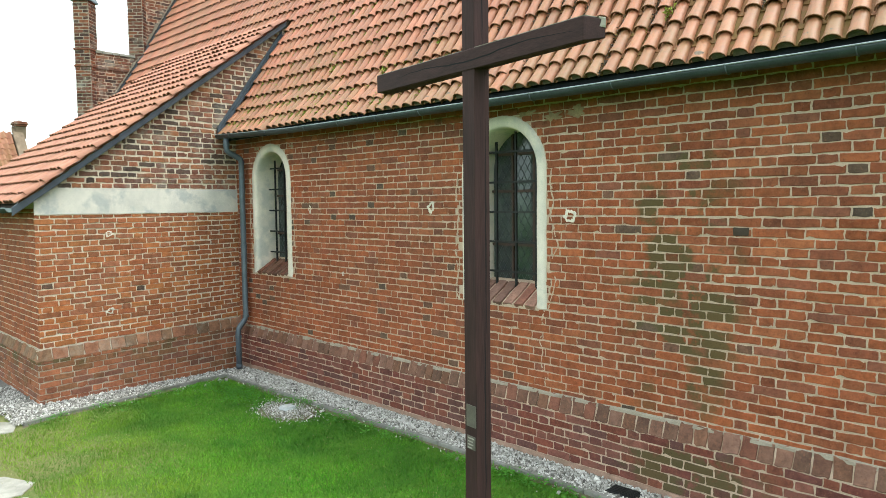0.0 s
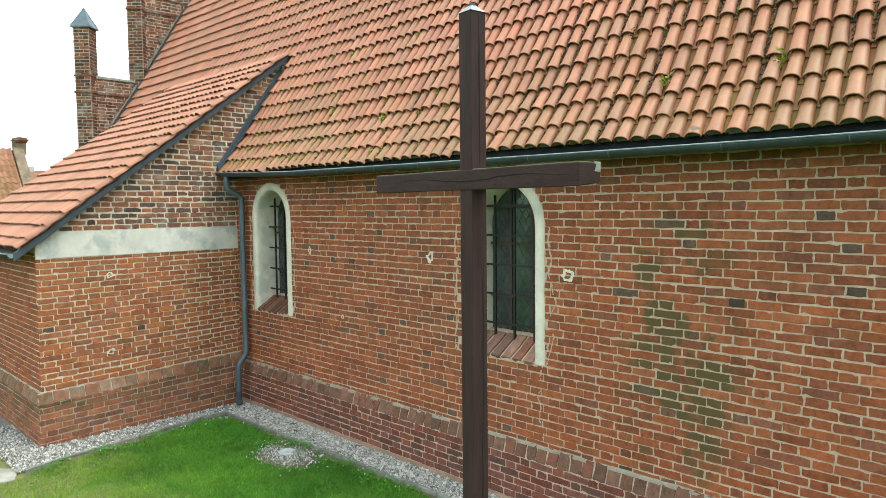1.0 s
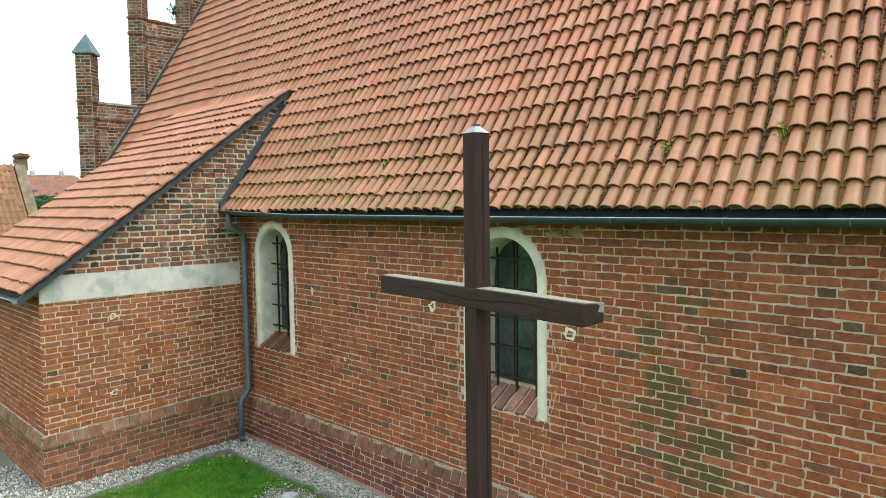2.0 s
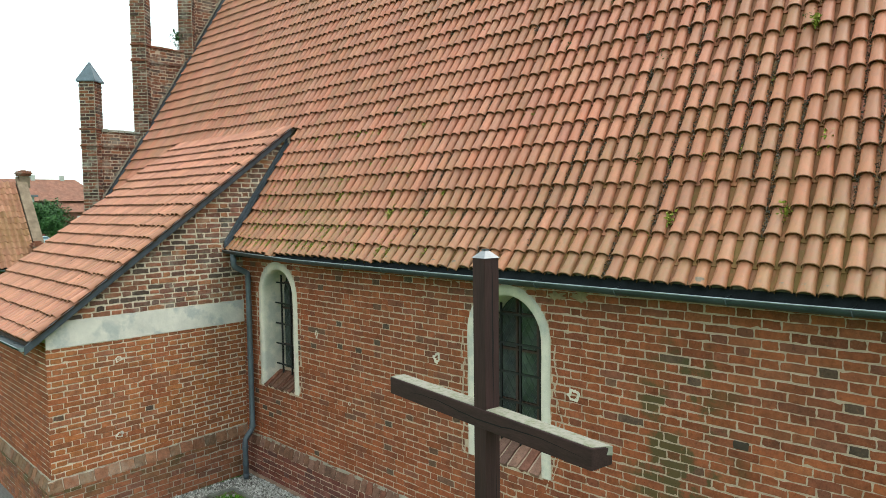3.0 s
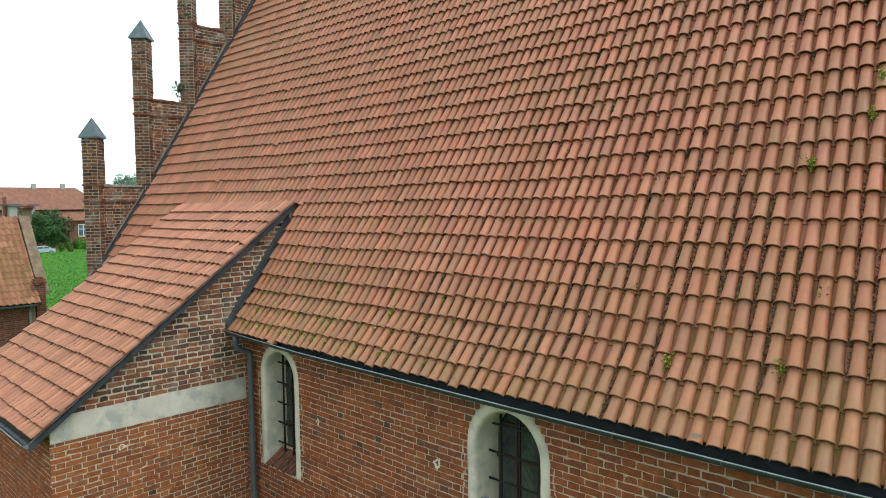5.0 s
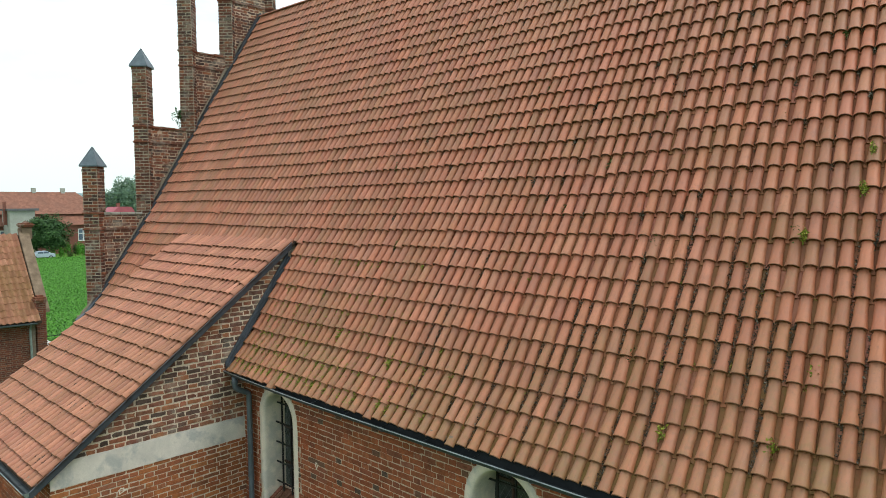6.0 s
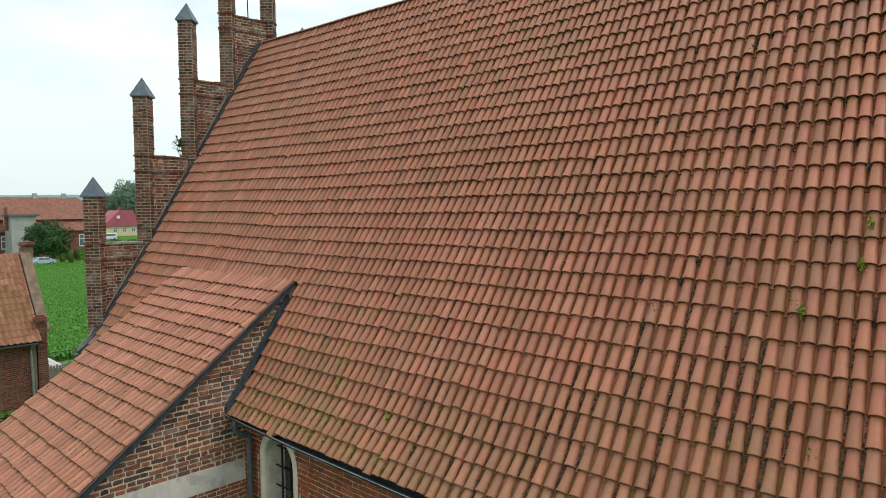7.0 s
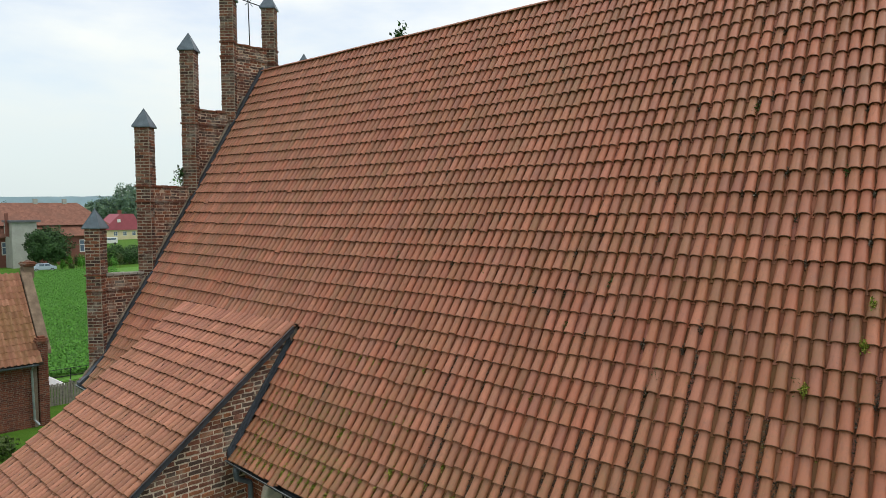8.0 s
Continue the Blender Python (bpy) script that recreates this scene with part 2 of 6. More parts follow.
def tile_material(name, mode, palette, green, spec=0.75, algae=(0.185, 0.122, 0.036)):
    """Fired clay roof tile; green: how much yellow-green algae."""
    n = Nodes(name, rough=0.6, spec=spec)
    r = n.random(mode)
    k = len(palette)
    c = n.ramp(r, [(i / k, p) for i, p in enumerate(palette)], hard=True)
    r2 = n.math("FRACT", n.math("MULTIPLY", r, 91.7))
    c = n.mix(1.0, c, n.ramp(r2, [(0.0, 0.80), (1.0, 1.16)]), "MULTIPLY")
    pink = n.math("MULTIPLY", n.ramp(n.noise(0.9, 4, 0.6, seed=12.0), [(0.48, 0.0), (0.66, 0.3)]), n.ramp(n.math("FRACT", n.math("MULTIPLY", r, 37.1)), [(0.3, 0.0), (0.8, 1.0)]))
    c = n.mix(pink, c, (0.48, 0.205, 0.14))
    a = n.math("ADD", n.ramp(n.noise(0.5, 5, 0.6, seed=4.0), [(0.40, 0.0), (0.70, 0.55)]), n.ramp(n.math("FRACT", n.math("MULTIPLY", r, 13.3)), [(0.4, -0.18), (0.8, 0.42)]))
    a = n.math("ADD", a, n.math("MULTIPLY", n.band(2, 4.3, 1.9), 0.75))
    a = n.math("MULTIPLY", a, n.ramp(n.noise(16, 5, 0.65), [(0.3, 0.35), (0.65, 1.0)]))
    c = n.mix(n.ramp(a, [(0.05, 0.0), (1.0, green)]), c, algae)
    c = n.mix(n.ramp(n.noise(24, 5, 0.7, seed=6.0), [(0.56, 0.0), (0.74, 0.5)]), c, (0.13, 0.075, 0.05))
    c = n.mix(n.ramp(n.noise(5.5, 5, 0.7, seed=21.0), [(0.50, 0.0), (0.68, 0.35)]), c, (0.20, 0.085, 0.055))
    c = n.mix(n.ramp(n.noise(60, 4, 0.7, seed=2.0), [(0.66, 0.0), (0.75, 0.5)]), c, (0.42, 0.36, 0.28))
    c = n.mix(n.ramp(n.noise(30, 4, 0.65, (1, 0.16, 0.16), 31.0), [(0.50, 0.0), (0.70, 0.4)]), c, n.mix(1.0, c, (0.62, 0.60, 0.45), "MULTIPLY"))
    n.bump(n.noise(70, 4, 0.6), 0.3, 0.004).bump(n.noise(300, 3, 0.6), 0.25, 0.0015)
    return n.done(c)


TILE = [(0.396, 0.142, 0.072), (0.359, 0.119, 0.050), (0.383, 0.117, 0.053), (0.364, 0.109, 0.050), (0.403, 0.128, 0.061), (0.352, 0.105, 0.048), (0.389, 0.119, 0.053), (0.378, 0.121, 0.064), (0.359, 0.105, 0.046), (0.414, 0.138, 0.070)]
ANNEX_TILE = [(0.43, 0.172, 0.107), (0.399, 0.156, 0.095), (0.449, 0.183, 0.115), (0.378, 0.143, 0.091), (0.418, 0.167, 0.099)]
tile_main = {m: tile_material("clay_tile_" + m, m, TILE, 0.62) for m in ("object", "island")}
tile_annex = {m: tile_material("annex_clay_tile_" + m, m, ANNEX_TILE, 0.3, 0.45) for m in ("object", "island")}
tile_pan = tile_material("clay_pan_tile", "island", [(0.34, 0.125, 0.072), (0.27, 0.10, 0.06), (0.30, 0.12, 0.067), (0.38, 0.148, 0.105)], 0.7, 0.1, (0.135, 0.115, 0.028))
# dark brown that paints the shadow line under each tile's lower end
tile_edge = tile_material("shade_dark_tile_edge", "island", [(0.135, 0.06, 0.034), (0.105, 0.048, 0.028), (0.15, 0.07, 0.04)], 0.3, 0.1)
# same clay made darker: shade between the tile columns is put into the colour
tile_pan_annex = tile_material("shade_dark_annex_pan", "island", [(0.18, 0.07, 0.04), (0.14, 0.055, 0.03)], 0.3, 0.1)
tile_house = tile_material("house_tile", "island", [(0.35, 0.165, 0.105), (0.29, 0.13, 0.082), (0.39, 0.19, 0.125), (0.32, 0.148, 0.093)], 0.6, 0.2)
tile_far = plain("far_tile", (0.205, 0.092, 0.062), 0.9, 0, 1.3, 0.3, 4.0, 0.2, dirt=(0.17, 0.085, 0.06))
# also paints the dark of the putlog hole and of the room behind the windows
underlay = plain("dark_battens_and_voids", (0.05, 0.035, 0.025), 0.95)
zinc = plain("grey_blue_zinc", (0.095, 0.115, 0.135), 0.45, 0.2, 5, 0.2, 60, 0.15)
zinc_dull = plain("dull_weathered_zinc", (0.042, 0.053, 0.058), 0.5, 0.2, 5, 0.3, 60, 0.15, dirt=(0.035, 0.04, 0.035))
eave_sheet = plain("black_eave_sheet", (0.012, 0.015, 0.017), 0.75, 0.0, 5, 0.4, 60, 0.2, spec=0.15)
zinc_trough = plain("dark_wet_zinc", (0.022, 0.030, 0.034), 0.38, 0.3, 5, 0.3, 60, 0.15)
zinc_bright = plain("pale_zinc_rim", (0.30, 0.34, 0.36), 0.4, 0.6, 5, 0.2, 60, 0.1)
zinc_dark = plain("dark_lead_flashing", (0.070, 0.082, 0.098), 0.45, 0.3, 5, 0.25, 60, 0.2)
zinc_cap = plain("grey_sheet_metal", (0.105, 0.135, 0.155), 0.4, 0.5, 5, 0.25, 40, 0.15)
cap_shiny = plain("bright_sheet_metal", (0.27, 0.265, 0.275), 0.45, 0.6, 8, 0.15, 60, 0.15)
iron = plain("dark_wrought_iron", (0.022, 0.022, 0.022), 0.6, 0.5, 20, 0.3, 120, 0.3)
rust_bar = plain("rust_brown_frame", (0.06, 0.032, 0.024), 0.7, 0.1, 20, 0.3, 120, 0.3)
lead = plain("grey_lead_came", (0.09, 0.10, 0.105), 0.55, 0.4, 30, 0.2)


def wood_material(name, colour, dark, along=(1, 1, 0.04)):
    n = Nodes(name, rough=0.72, spec=0.18)
    c = n.mix(n.ramp(n.noise(25, 5, 0.6, tuple(max(a, 0.1) for a in along)), [(0.35, 0.0), (0.7, 1.0)]), colour, dark)
    c = n.mix(1.0, c, n.ramp(n.noise(180, 4, 0.6, along), [(0.3, 0.75), (0.7, 1.2)]), "MULTIPLY")
    n.bump(n.noise(180, 4, 0.6, along), 0.35, 0.003)
    return n.done(c)


stain_wood = wood_material("brown_stained_timber", (0.046, 0.0215, 0.0195), (0.026, 0.0135, 0.013))
bar_wood = wood_material("brown_stained_crossbar", (0.046, 0.0215, 0.0195), (0.026, 0.0135, 0.013), (0.04, 1, 1))
crack_black = plain("open_crack", (0.006, 0.005, 0.005), 0.95)
grey_wood = plain("weathered_grey_timber", (0.22, 0.20, 0.17), 0.85, 0, 8, 0.3, 60, 0.4)


def moss_top():
    n = Nodes("weathered_timber_top", rough=0.9)
    c = n.mix(n.ramp(n.noise(30, 5, 0.65), [(0.45, 0.0), (0.7, 0.8)]), (0.25, 0.23, 0.19), (0.10, 0.12, 0.045))
    n.bump(n.noise(60, 4), 0.4, 0.004)
    return n.done(c)


timber_top = moss_top()


def glass_material():
    n = Nodes("old_leaded_glass", rough=0.12, spec=0.6)
    c = n.mix(n.ramp(n.noise(3, 4, 0.6), [(0.4, 0.0), (0.65, 1.0)]), (0.022, 0.030, 0.030), (0.075, 0.092, 0.082))
    n.bump(n.noise(9, 3, 0.5), 0.12, 0.01)
    return n.done(c)


glass = glass_material()


def lawn_material():
    n = Nodes("lawn_soil", rough=0.95, spec=0.1)
    c = n.mix(n.ramp(n.noise(1.4, 5, 0.6), [(0.35, 0.0), (0.65, 1.0)]), (0.05, 0.135, 0.014), (0.085, 0.175, 0.02))
    c = n.mix(n.ramp(n.noise(40, 4, 0.7), [(0.5, 0.0), (0.75, 0.7)]), c, (0.028, 0.06, 0.012))
    worn = n.math("MULTIPLY", n.math("MULTIPLY", n.band(1, -4.6, 2.4), n.band(0, 1.5, 4.5)), n.ramp(n.noise(1.3, 5, 0.65, seed=3.0), [(0.34, 0.2), (0.6, 1.3)]))
    c = n.mix(n.ramp(worn, [(0.08, 0.0), (0.5, 0.75)]), c, (0.20, 0.185, 0.08))
    n.bump(n.noise(50, 4, 0.7), 0.8, 0.03)
    return n.done(c)


def blade_material(name, stops, rough=0.6, tired=False, warm=0.0):
    n = Nodes(name, rough=rough, spec=0.25)
    c = n.ramp(n.random("island"), stops)
    c = n.mix(n.ramp(n.noise(1.1, 4, 0.6), [(0.35, 0.0), (0.68, warm)]), c, (0.17, 0.29, 0.03))
    if tired:
        t = n.math("SUBTRACT", n.math("MULTIPLY", n.axis(1), -1.0), n.math("MULTIPLY", n.axis(0), 0.28))
        t = n.math("ADD", t, n.math("MULTIPLY", n.math("SUBTRACT", n.noise(0.9, 5, 0.65, seed=3.0), 0.5), 4.0))
        c = n.mix(n.ramp(n.math("MULTIPLY", t, 0.25), [(0.36, 0.0), (0.72, 0.75)]), c, (0.215, 0.315, 0.03))
        c = n.mix(n.ramp(n.noise(0.8, 5, 0.6, seed=6.0), [(0.42, 0.0), (0.62, 0.8)]), c, (0.032, 0.115, 0.010))
    return n.done(c)


lawn = lawn_material()
blade = blade_material("grass_blade", [(0.0, (0.03, 0.115, 0.006)), (0.5, (0.075, 0.285, 0.012)), (0.93, (0.15, 0.39, 0.025)), (1.0, (0.26, 0.24, 0.10))], tired=True, warm=0.4)
dry_blade = blade_material("dry_grass_blade", [(0.0, (0.30, 0.27, 0.13)), (0.5, (0.20, 0.22, 0.07)), (1.0, (0.36, 0.31, 0.18))])
crop_leaf = blade_material("crop_leaf", [(0.0, (0.038, 0.145, 0.012)), (0.6, (0.062, 0.215, 0.018)), (1.0, (0.09, 0.275, 0.03))])
moss_leaf = blade_material("moss", [(0.0, (0.11, 0.145, 0.014)), (0.6, (0.20, 0.235, 0.03)), (1.0, (0.31, 0.30, 0.05))])
weed_leaf = blade_material("roof_weed", [(0.0, (0.03, 0.055, 0.012)), (1.0, (0.075, 0.115, 0.025))])
tree_leaf = blade_material("tree_leaf", [(0.0, (0.018, 0.05, 0.014)), (0.6, (0.035, 0.09, 0.024)), (1.0, (0.06, 0.13, 0.035))])
# pale bluish greens: the haze of distance is mixed into the leaf colour
haze_tinted_leaf = blade_material("haze_tinted_tree_leaf", [(0.0, (0.10, 0.17, 0.13)), (0.6, (0.14, 0.23, 0.15)), (1.0, (0.19, 0.29, 0.16))])
bark = plain("tree_bark", (0.10, 0.08, 0.06), 0.95)


def stone_material(name, stops):
    n = Nodes(name, rough=0.85, spec=0.25)
    c = n.ramp(n.random("island"), stops)
    c = n.mix(1.0, c, n.ramp(n.noise(90, 4, 0.6), [(0.3, 0.8), (0.7, 1.15)]), "MULTIPLY")
    return n.done(c)


gravel = stone_material("pale_gravel", [(0.0, (0.11, 0.10, 0.088)), (0.3, (0.29, 0.275, 0.245)), (0.7, (0.46, 0.44, 0.405)), (1.0, (0.68, 0.66, 0.62))])
debris = stone_material("dark_roof_litter", [(0.0, (0.035, 0.028, 0.02)), (0.7, (0.09, 0.07, 0.05)), (1.0, (0.22, 0.19, 0.15))])
gravel_bed = plain("gravel_bed", (0.16, 0.15, 0.135), 0.95, 0, 30, 0.35, 120, 0.8, 0.01)
kerb_stone = plain("grey_kerb_stone", (0.20, 0.195, 0.175), 0.9, 0, 6, 0.3, 120, 0.4, 0.004, dirt=(0.09, 0.10, 0.055))
slab_stone = plain("pale_concrete_slab", (0.30, 0.285, 0.245), 0.9, 0, 5, 0.25, 120, 0.4, 0.004, dirt=(0.17, 0.165, 0.12))
soil = plain("bare_gritty_soil", (0.125, 0.10, 0.065), 0.95, 0, 9, 0.35, 90, 0.8, 0.01, dirt=(0.14, 0.15, 0.07))
drain_metal = plain("pale_drain_cover", (0.45, 0.47, 0.47), 0.6, 0.2, 14, 0.2)
concrete = plain("pink_grey_footing", (0.30, 0.19, 0.14), 0.95, 0, 6, 0.3, 90, 0.5, 0.005, dirt=(0.19, 0.14, 0.10))
bronze = plain("dull_grey_plaque", (0.105, 0.09, 0.075), 0.6, 0.2, 20, 0.2)
ink = plain("pale_print", (0.33, 0.30, 0.26), 0.7)


# ---- building helpers ----
class Mesh:
    """Vertices and faces gathered for one mesh."""

    def __init__(self):
        self.v, self.f = [], []

    def add(self, verts, faces):
        k = len(self.v)
        self.v.extend(tuple(p) for p in verts)
        self.f.extend(tuple(i + k for i in q) for q in faces)
        return self

    def box(self, x0, y0, z0, x1, y1, z1):
        v = [(x, y, z) for z in (z0, z1) for y in (y0, y1) for x in (x0, x1)]
        return self.add(v, [(0, 2, 3, 1), (4, 5, 7, 6), (0, 1, 5, 4), (2, 6, 7, 3), (0, 4, 6, 2), (1, 3, 7, 5)])

    def prism(self, outline, m, depth):
        """An outline (u, w) in the plane of m's x and z axes, thickened along its y axis by depth."""
        k = len(outline)
        v = [m @ Vector((u, 0, w)) for u, w in outline] + [m @ Vector((u, depth, w)) for u, w in outline]
        f = [tuple(range(k)), tuple(range(2 * k - 1, k - 1, -1))]
        f += [(i, i + k, (i + 1) % k + k, (i + 1) % k) for i in range(k)]
        return self.add(v, f)

    def tube(self, points, r, sides=10, close=True):
        """A round bar through the points."""
        pts = [Vector(p) for p in points]
        rings = []
        up = Vector((0.31, 0.17, 0.93))
        for i, p in enumerate(pts):
            d = (pts[min(i + 1, len(pts) - 1)] - pts[max(i - 1, 0)]).normalized()
            a = d.cross(up)
            a = (d.cross(Vector((1, 0, 0))) if a.length < 0.2 else a).normalized()
            b = d.cross(a)
            rr = r[i] if isinstance(r, (list, tuple)) else r
            rings.append([p + rr * (math.cos(t) * a + math.sin(t) * b) for t in (2 * math.pi * k / sides for k in range(sides))])
        v = [q for ring in rings for q in ring]
        f = []
        for i in range(len(pts) - 1):
            for k in range(sides):
                j = (k + 1) % sides
                f.append((i * sides + k, i * sides + j, (i + 1) * sides + j, (i + 1) * sides + k))
        if close:
            f += [tuple(range(sides))[::-1], tuple(range((len(pts) - 1) * sides, len(pts) * sides))]
        return self.add(v, f)

    def data(self, name, smooth=False, fix=True):
        me = bpy.data.meshes.new(name)
        me.from_pydata(self.v, [], self.f)
        if fix and len(self.f) < 3000:
            bm = bmesh.new()
            bm.from_mesh(me)
            bmesh.ops.recalc_face_normals(bm, faces=bm.faces)
            bm.to_mesh(me)
            bm.free()
        if smooth:
            me.shade_smooth()
        return me


def part(name, mesh, material, parent=None, label="", smooth=False, bevel=0.0, kind=""):
    """One mesh object from a Mesh, a bmesh or mesh data, under a thing or a part."""
    if isinstance(mesh, Mesh):
        me = mesh.data(name, smooth)
    elif isinstance(mesh, bpy.types.Mesh):
        me = mesh
    else:
        me = bpy.data.meshes.new(name)
        mesh.to_mesh(me)
        mesh.free()
    if material and not me.materials:
        me.materials.append(material)
    ob = new(name, me)
    if parent:
        ob.parent = parent
    if bevel:
        mod = ob.modifiers.new("edge", "BEVEL")
        mod.width, mod.segments, mod.limit_method = bevel, 2, "ANGLE"
    if label or kind:
        tagged(ob, label, kind=kind)
    return ob


def thing(name, label, category, at=(0, 0, 0), kind="", group=""):
    ob = new(name)
    ob.location = at
    return tagged(ob, label, category, group, kind)


def off(ob, mesh):
    """Moves a Mesh given in the world's place into the place of an Empty at ob.location."""
    x, y, z = ob.location
    mesh.v = [(a - x, b - y, c - z) for a, b, c in mesh.v]
    return mesh


rng = random.Random(11)


# ---- brickwork ----
def brick_shape(length, height, proud, depth, jit, r):
    """A worn brick about its middle: along u, out of the wall n, up w. Rounded, slightly crooked front."""
    a, b = length / 2, height / 2
    c = min(0.006, a * 0.3, b * 0.3)
    ring = [(-a + c, -b), (-a * 0.4, -b), (a * 0.35, -b), (a - c, -b), (a, -b + c), (a, b * 0.1), (a, b - c), (a - c, b), (a * 0.4, b), (-a * 0.35, b), (-a + c, b), (-a, b - c), (-a, -b * 0.1), (-a, -b + c)]
    if r.random() < 0.22:
        k = r.choice((0, 3, 7, 10))
        q = r.uniform(0.5, 0.8)
        ring[k] = (ring[k][0] * (1 - 0.25 * (1 - q)), ring[k][1] * q)
    ring = [(u + r.uniform(-jit, jit), w + r.uniform(-jit, jit)) for u, w in ring]
    e = 0.004
    tilt, lean = r.uniform(-0.002, 0.002), r.uniform(-0.0015, 0.0015)
    front = [(u * (1 - e / a), proud + tilt * u / a + lean * w / b, w * (1 - e / b)) for u, w in ring]
    mid = [(u, proud - e + tilt * u / a, w) for u, w in ring]
    back = [(u, -depth, w) for u, w in ring]
    k = len(ring)
    f = [tuple(range(k))]
    f += [(i, i + k, (i + 1) % k + k, (i + 1) % k) for i in range(k)]
    f += [(i + k, i + 2 * k, (i + 1) % k + 2 * k, (i + 1) % k + k) for i in range(k)]
    return front + mid + back, f


def lay(u0, u1, w0, w1, course=0.0933, stretcher=0.319, header=0.164, cut=None, r=None, wob=0.006, shift=0.0, joint=0.0158):
    """Bricks in alternating stretchers and headers as (u, w, length, height); cut(w) names the stretches that stay free."""
    r = r or rng
    out, row, w = [], 0, w0
    while w + course * 0.6 < w1:
        h = min(course, w1 - w)
        start = u0 - (0.0 if row % 2 else (stretcher + header) / 2) - shift + r.uniform(-0.02, 0.02)
        u, k = start, 0
        while u < u1:
            # every brick ends near its place in the bond, so that the pattern holds along the wall
            goal = start + (k // 2) * (stretcher + header) + (stretcher if k % 2 == 0 else stretcher + header)
            ln = max(goal + r.gauss(0, 0.011) - u, 0.07)
            pieces = [(max(u, u0), min(u + ln, u1))]
            for a, b in (cut(w + h / 2) if cut else ()):
                nxt = []
                for p, q in pieces:
                    if q <= a or p >= b:
                        nxt.append((p, q))
                    else:
                        nxt += [(p, a), (b, q)]
                pieces = nxt
            for p, q in pieces:
                if q - p > 0.05:
                    wav = wob * noise.noise((p * 0.5, row * 0.31, 3.0))
                    out.append(((p + q) / 2, w + h / 2 + wav, q - p - joint * r.uniform(0.7, 1.35), h - joint * r.uniform(0.75, 1.2)))
            u += ln
            k += 1
        w += course
        row += 1
    return out


def to_main(p):
    return (p[0], -p[1], p[2])


def skew(y):
    """The annex stands a little askew: how far its side has moved along x at y."""
    return -0.045 * (y + 3.53)


def climb(y, z):
    """Its lower courses climb a little towards the church."""
    q = min(z / 0.9, 1.0) if z < 0.9 else max(0.0, (2.99 - z) / 2.09)
    return 0.026 * (y + 3.53) * max(q, 0.0)


def to_side(p):
    return (p[1] + skew(p[0]), p[0], p[2] + climb(p[0], p[2]))


def brick_courses(name, bricks, place, mats, parent, loose=None, proud=0.0085, depth=0.03, jit=0.0055, seed=1, dark=0.0):
    """The bricks as real pieces: those within loose(u, w) as objects of their own, at most 300, the rest joined."""
    r = random.Random(seed)
    pool, joined, fired, count = {}, Mesh(), Mesh(), 0
    for u, w, ln, h in bricks:
        pr = proud + r.uniform(-0.002, 0.003)
        if r.random() < (dark if ln < 0.2 else dark * 0.22):
            vs, fs = brick_shape(ln, h, pr, depth, jit, r)
            fired.add([place((p[0] + u, p[1], p[2] + w)) for p in vs], fs)
        elif loose and loose(u, w) and count < 300:
            key = (round(ln / 0.012), r.randrange(3))
            if key not in pool:
                vs, fs = brick_shape(key[0] * 0.012, h, proud, depth, jit, r)
                zero = Vector(place((0, 0, 0)))      # the piece about its own middle
                m = Mesh().add([Vector(place(p)) - zero for p in vs], fs)
                me = m.data("brick", fix=False)
                me.materials.append(mats["object"])
                pool[key] = me
            ob = part("brick", pool[key], None, parent)
            ob.location = place((u, r.uniform(-0.0015, 0.003), w))
            count += 1
        else:
            vs, fs = brick_shape(ln, h, pr, depth, jit, r)
            joined.add([place((p[0] + u, p[1], p[2] + w)) for p in vs], fs)
    if fired.v:
        part("dark_headers", fired.data("dark_headers", fix=False), brick_dark, parent, kind="stuff")
    me = joined.data(name, fix=False)
    return part(name, me, mats["island"] if isinstance(mats, dict) else mats, parent, kind="stuff")


def flat_wall(outline, holes, place, thick):
    """A wall plate with openings: outline and holes in (u, w), its face at n = 0 and its back at n = -thick."""
    bm = bmesh.new()
    loops = []
    for loop in [outline] + holes:
        vs = [bm.verts.new(place((u, 0, w))) for u, w in loop]
        loops.append([bm.edges.new((vs[i], vs[(i + 1) % len(vs)])) for i in range(len(vs))])
    bmesh.ops.triangle_fill(bm, edges=[e for l in loops for e in l], use_beauty=True)
    faces = list(bm.faces)
    ext = bmesh.ops.extrude_face_region(bm, geom=faces)
    back = Vector(place((0, -thick, 0))) - Vector(place((0, 0, 0)))
    bmesh.ops.translate(bm, vec=back, verts=[g for g in ext["geom"] if isinstance(g, bmesh.types.BMVert)])
    bmesh.ops.recalc_face_normals(bm, faces=bm.faces)
    return bm


def arch(cx, half, bottom, spring, steps=18):
    """An opening with a round head, counted from its lower left corner."""
    pts = [(cx - half, bottom), (cx + half, bottom)]
    pts += [(cx + half * math.cos(a), spring + half * math.sin(a)) for a in (math.pi * k / steps for k in range(steps + 1))]
    return pts


# ---- measures of the church ----
WINDOWS = [dict(cx=1.06, half=0.63, spring=3.57, bottom=1.86), dict(cx=6.45, half=0.67, spring=3.51, bottom=1.84)]
WALL_SHIFT = 0.1535                # where the bond of the long wall begins
EAST = 13.6                       # the long wall goes on to here
GABLE_X = -8.55
RIDGE_Y = 5.42
SIDE_Y = -3.53                    # outer corner of the annex
ANNEX_W = -5.2                    # its far verge


def annex_z(y):
    return 6.763 + 0.736 * (y - 1.12)


PROFILE = [(-0.39, 4.365), (0.17, 5.05), (0.57, 5.675), (1.40, 6.93), (5.42, 13.53)]
_s = [0.0]
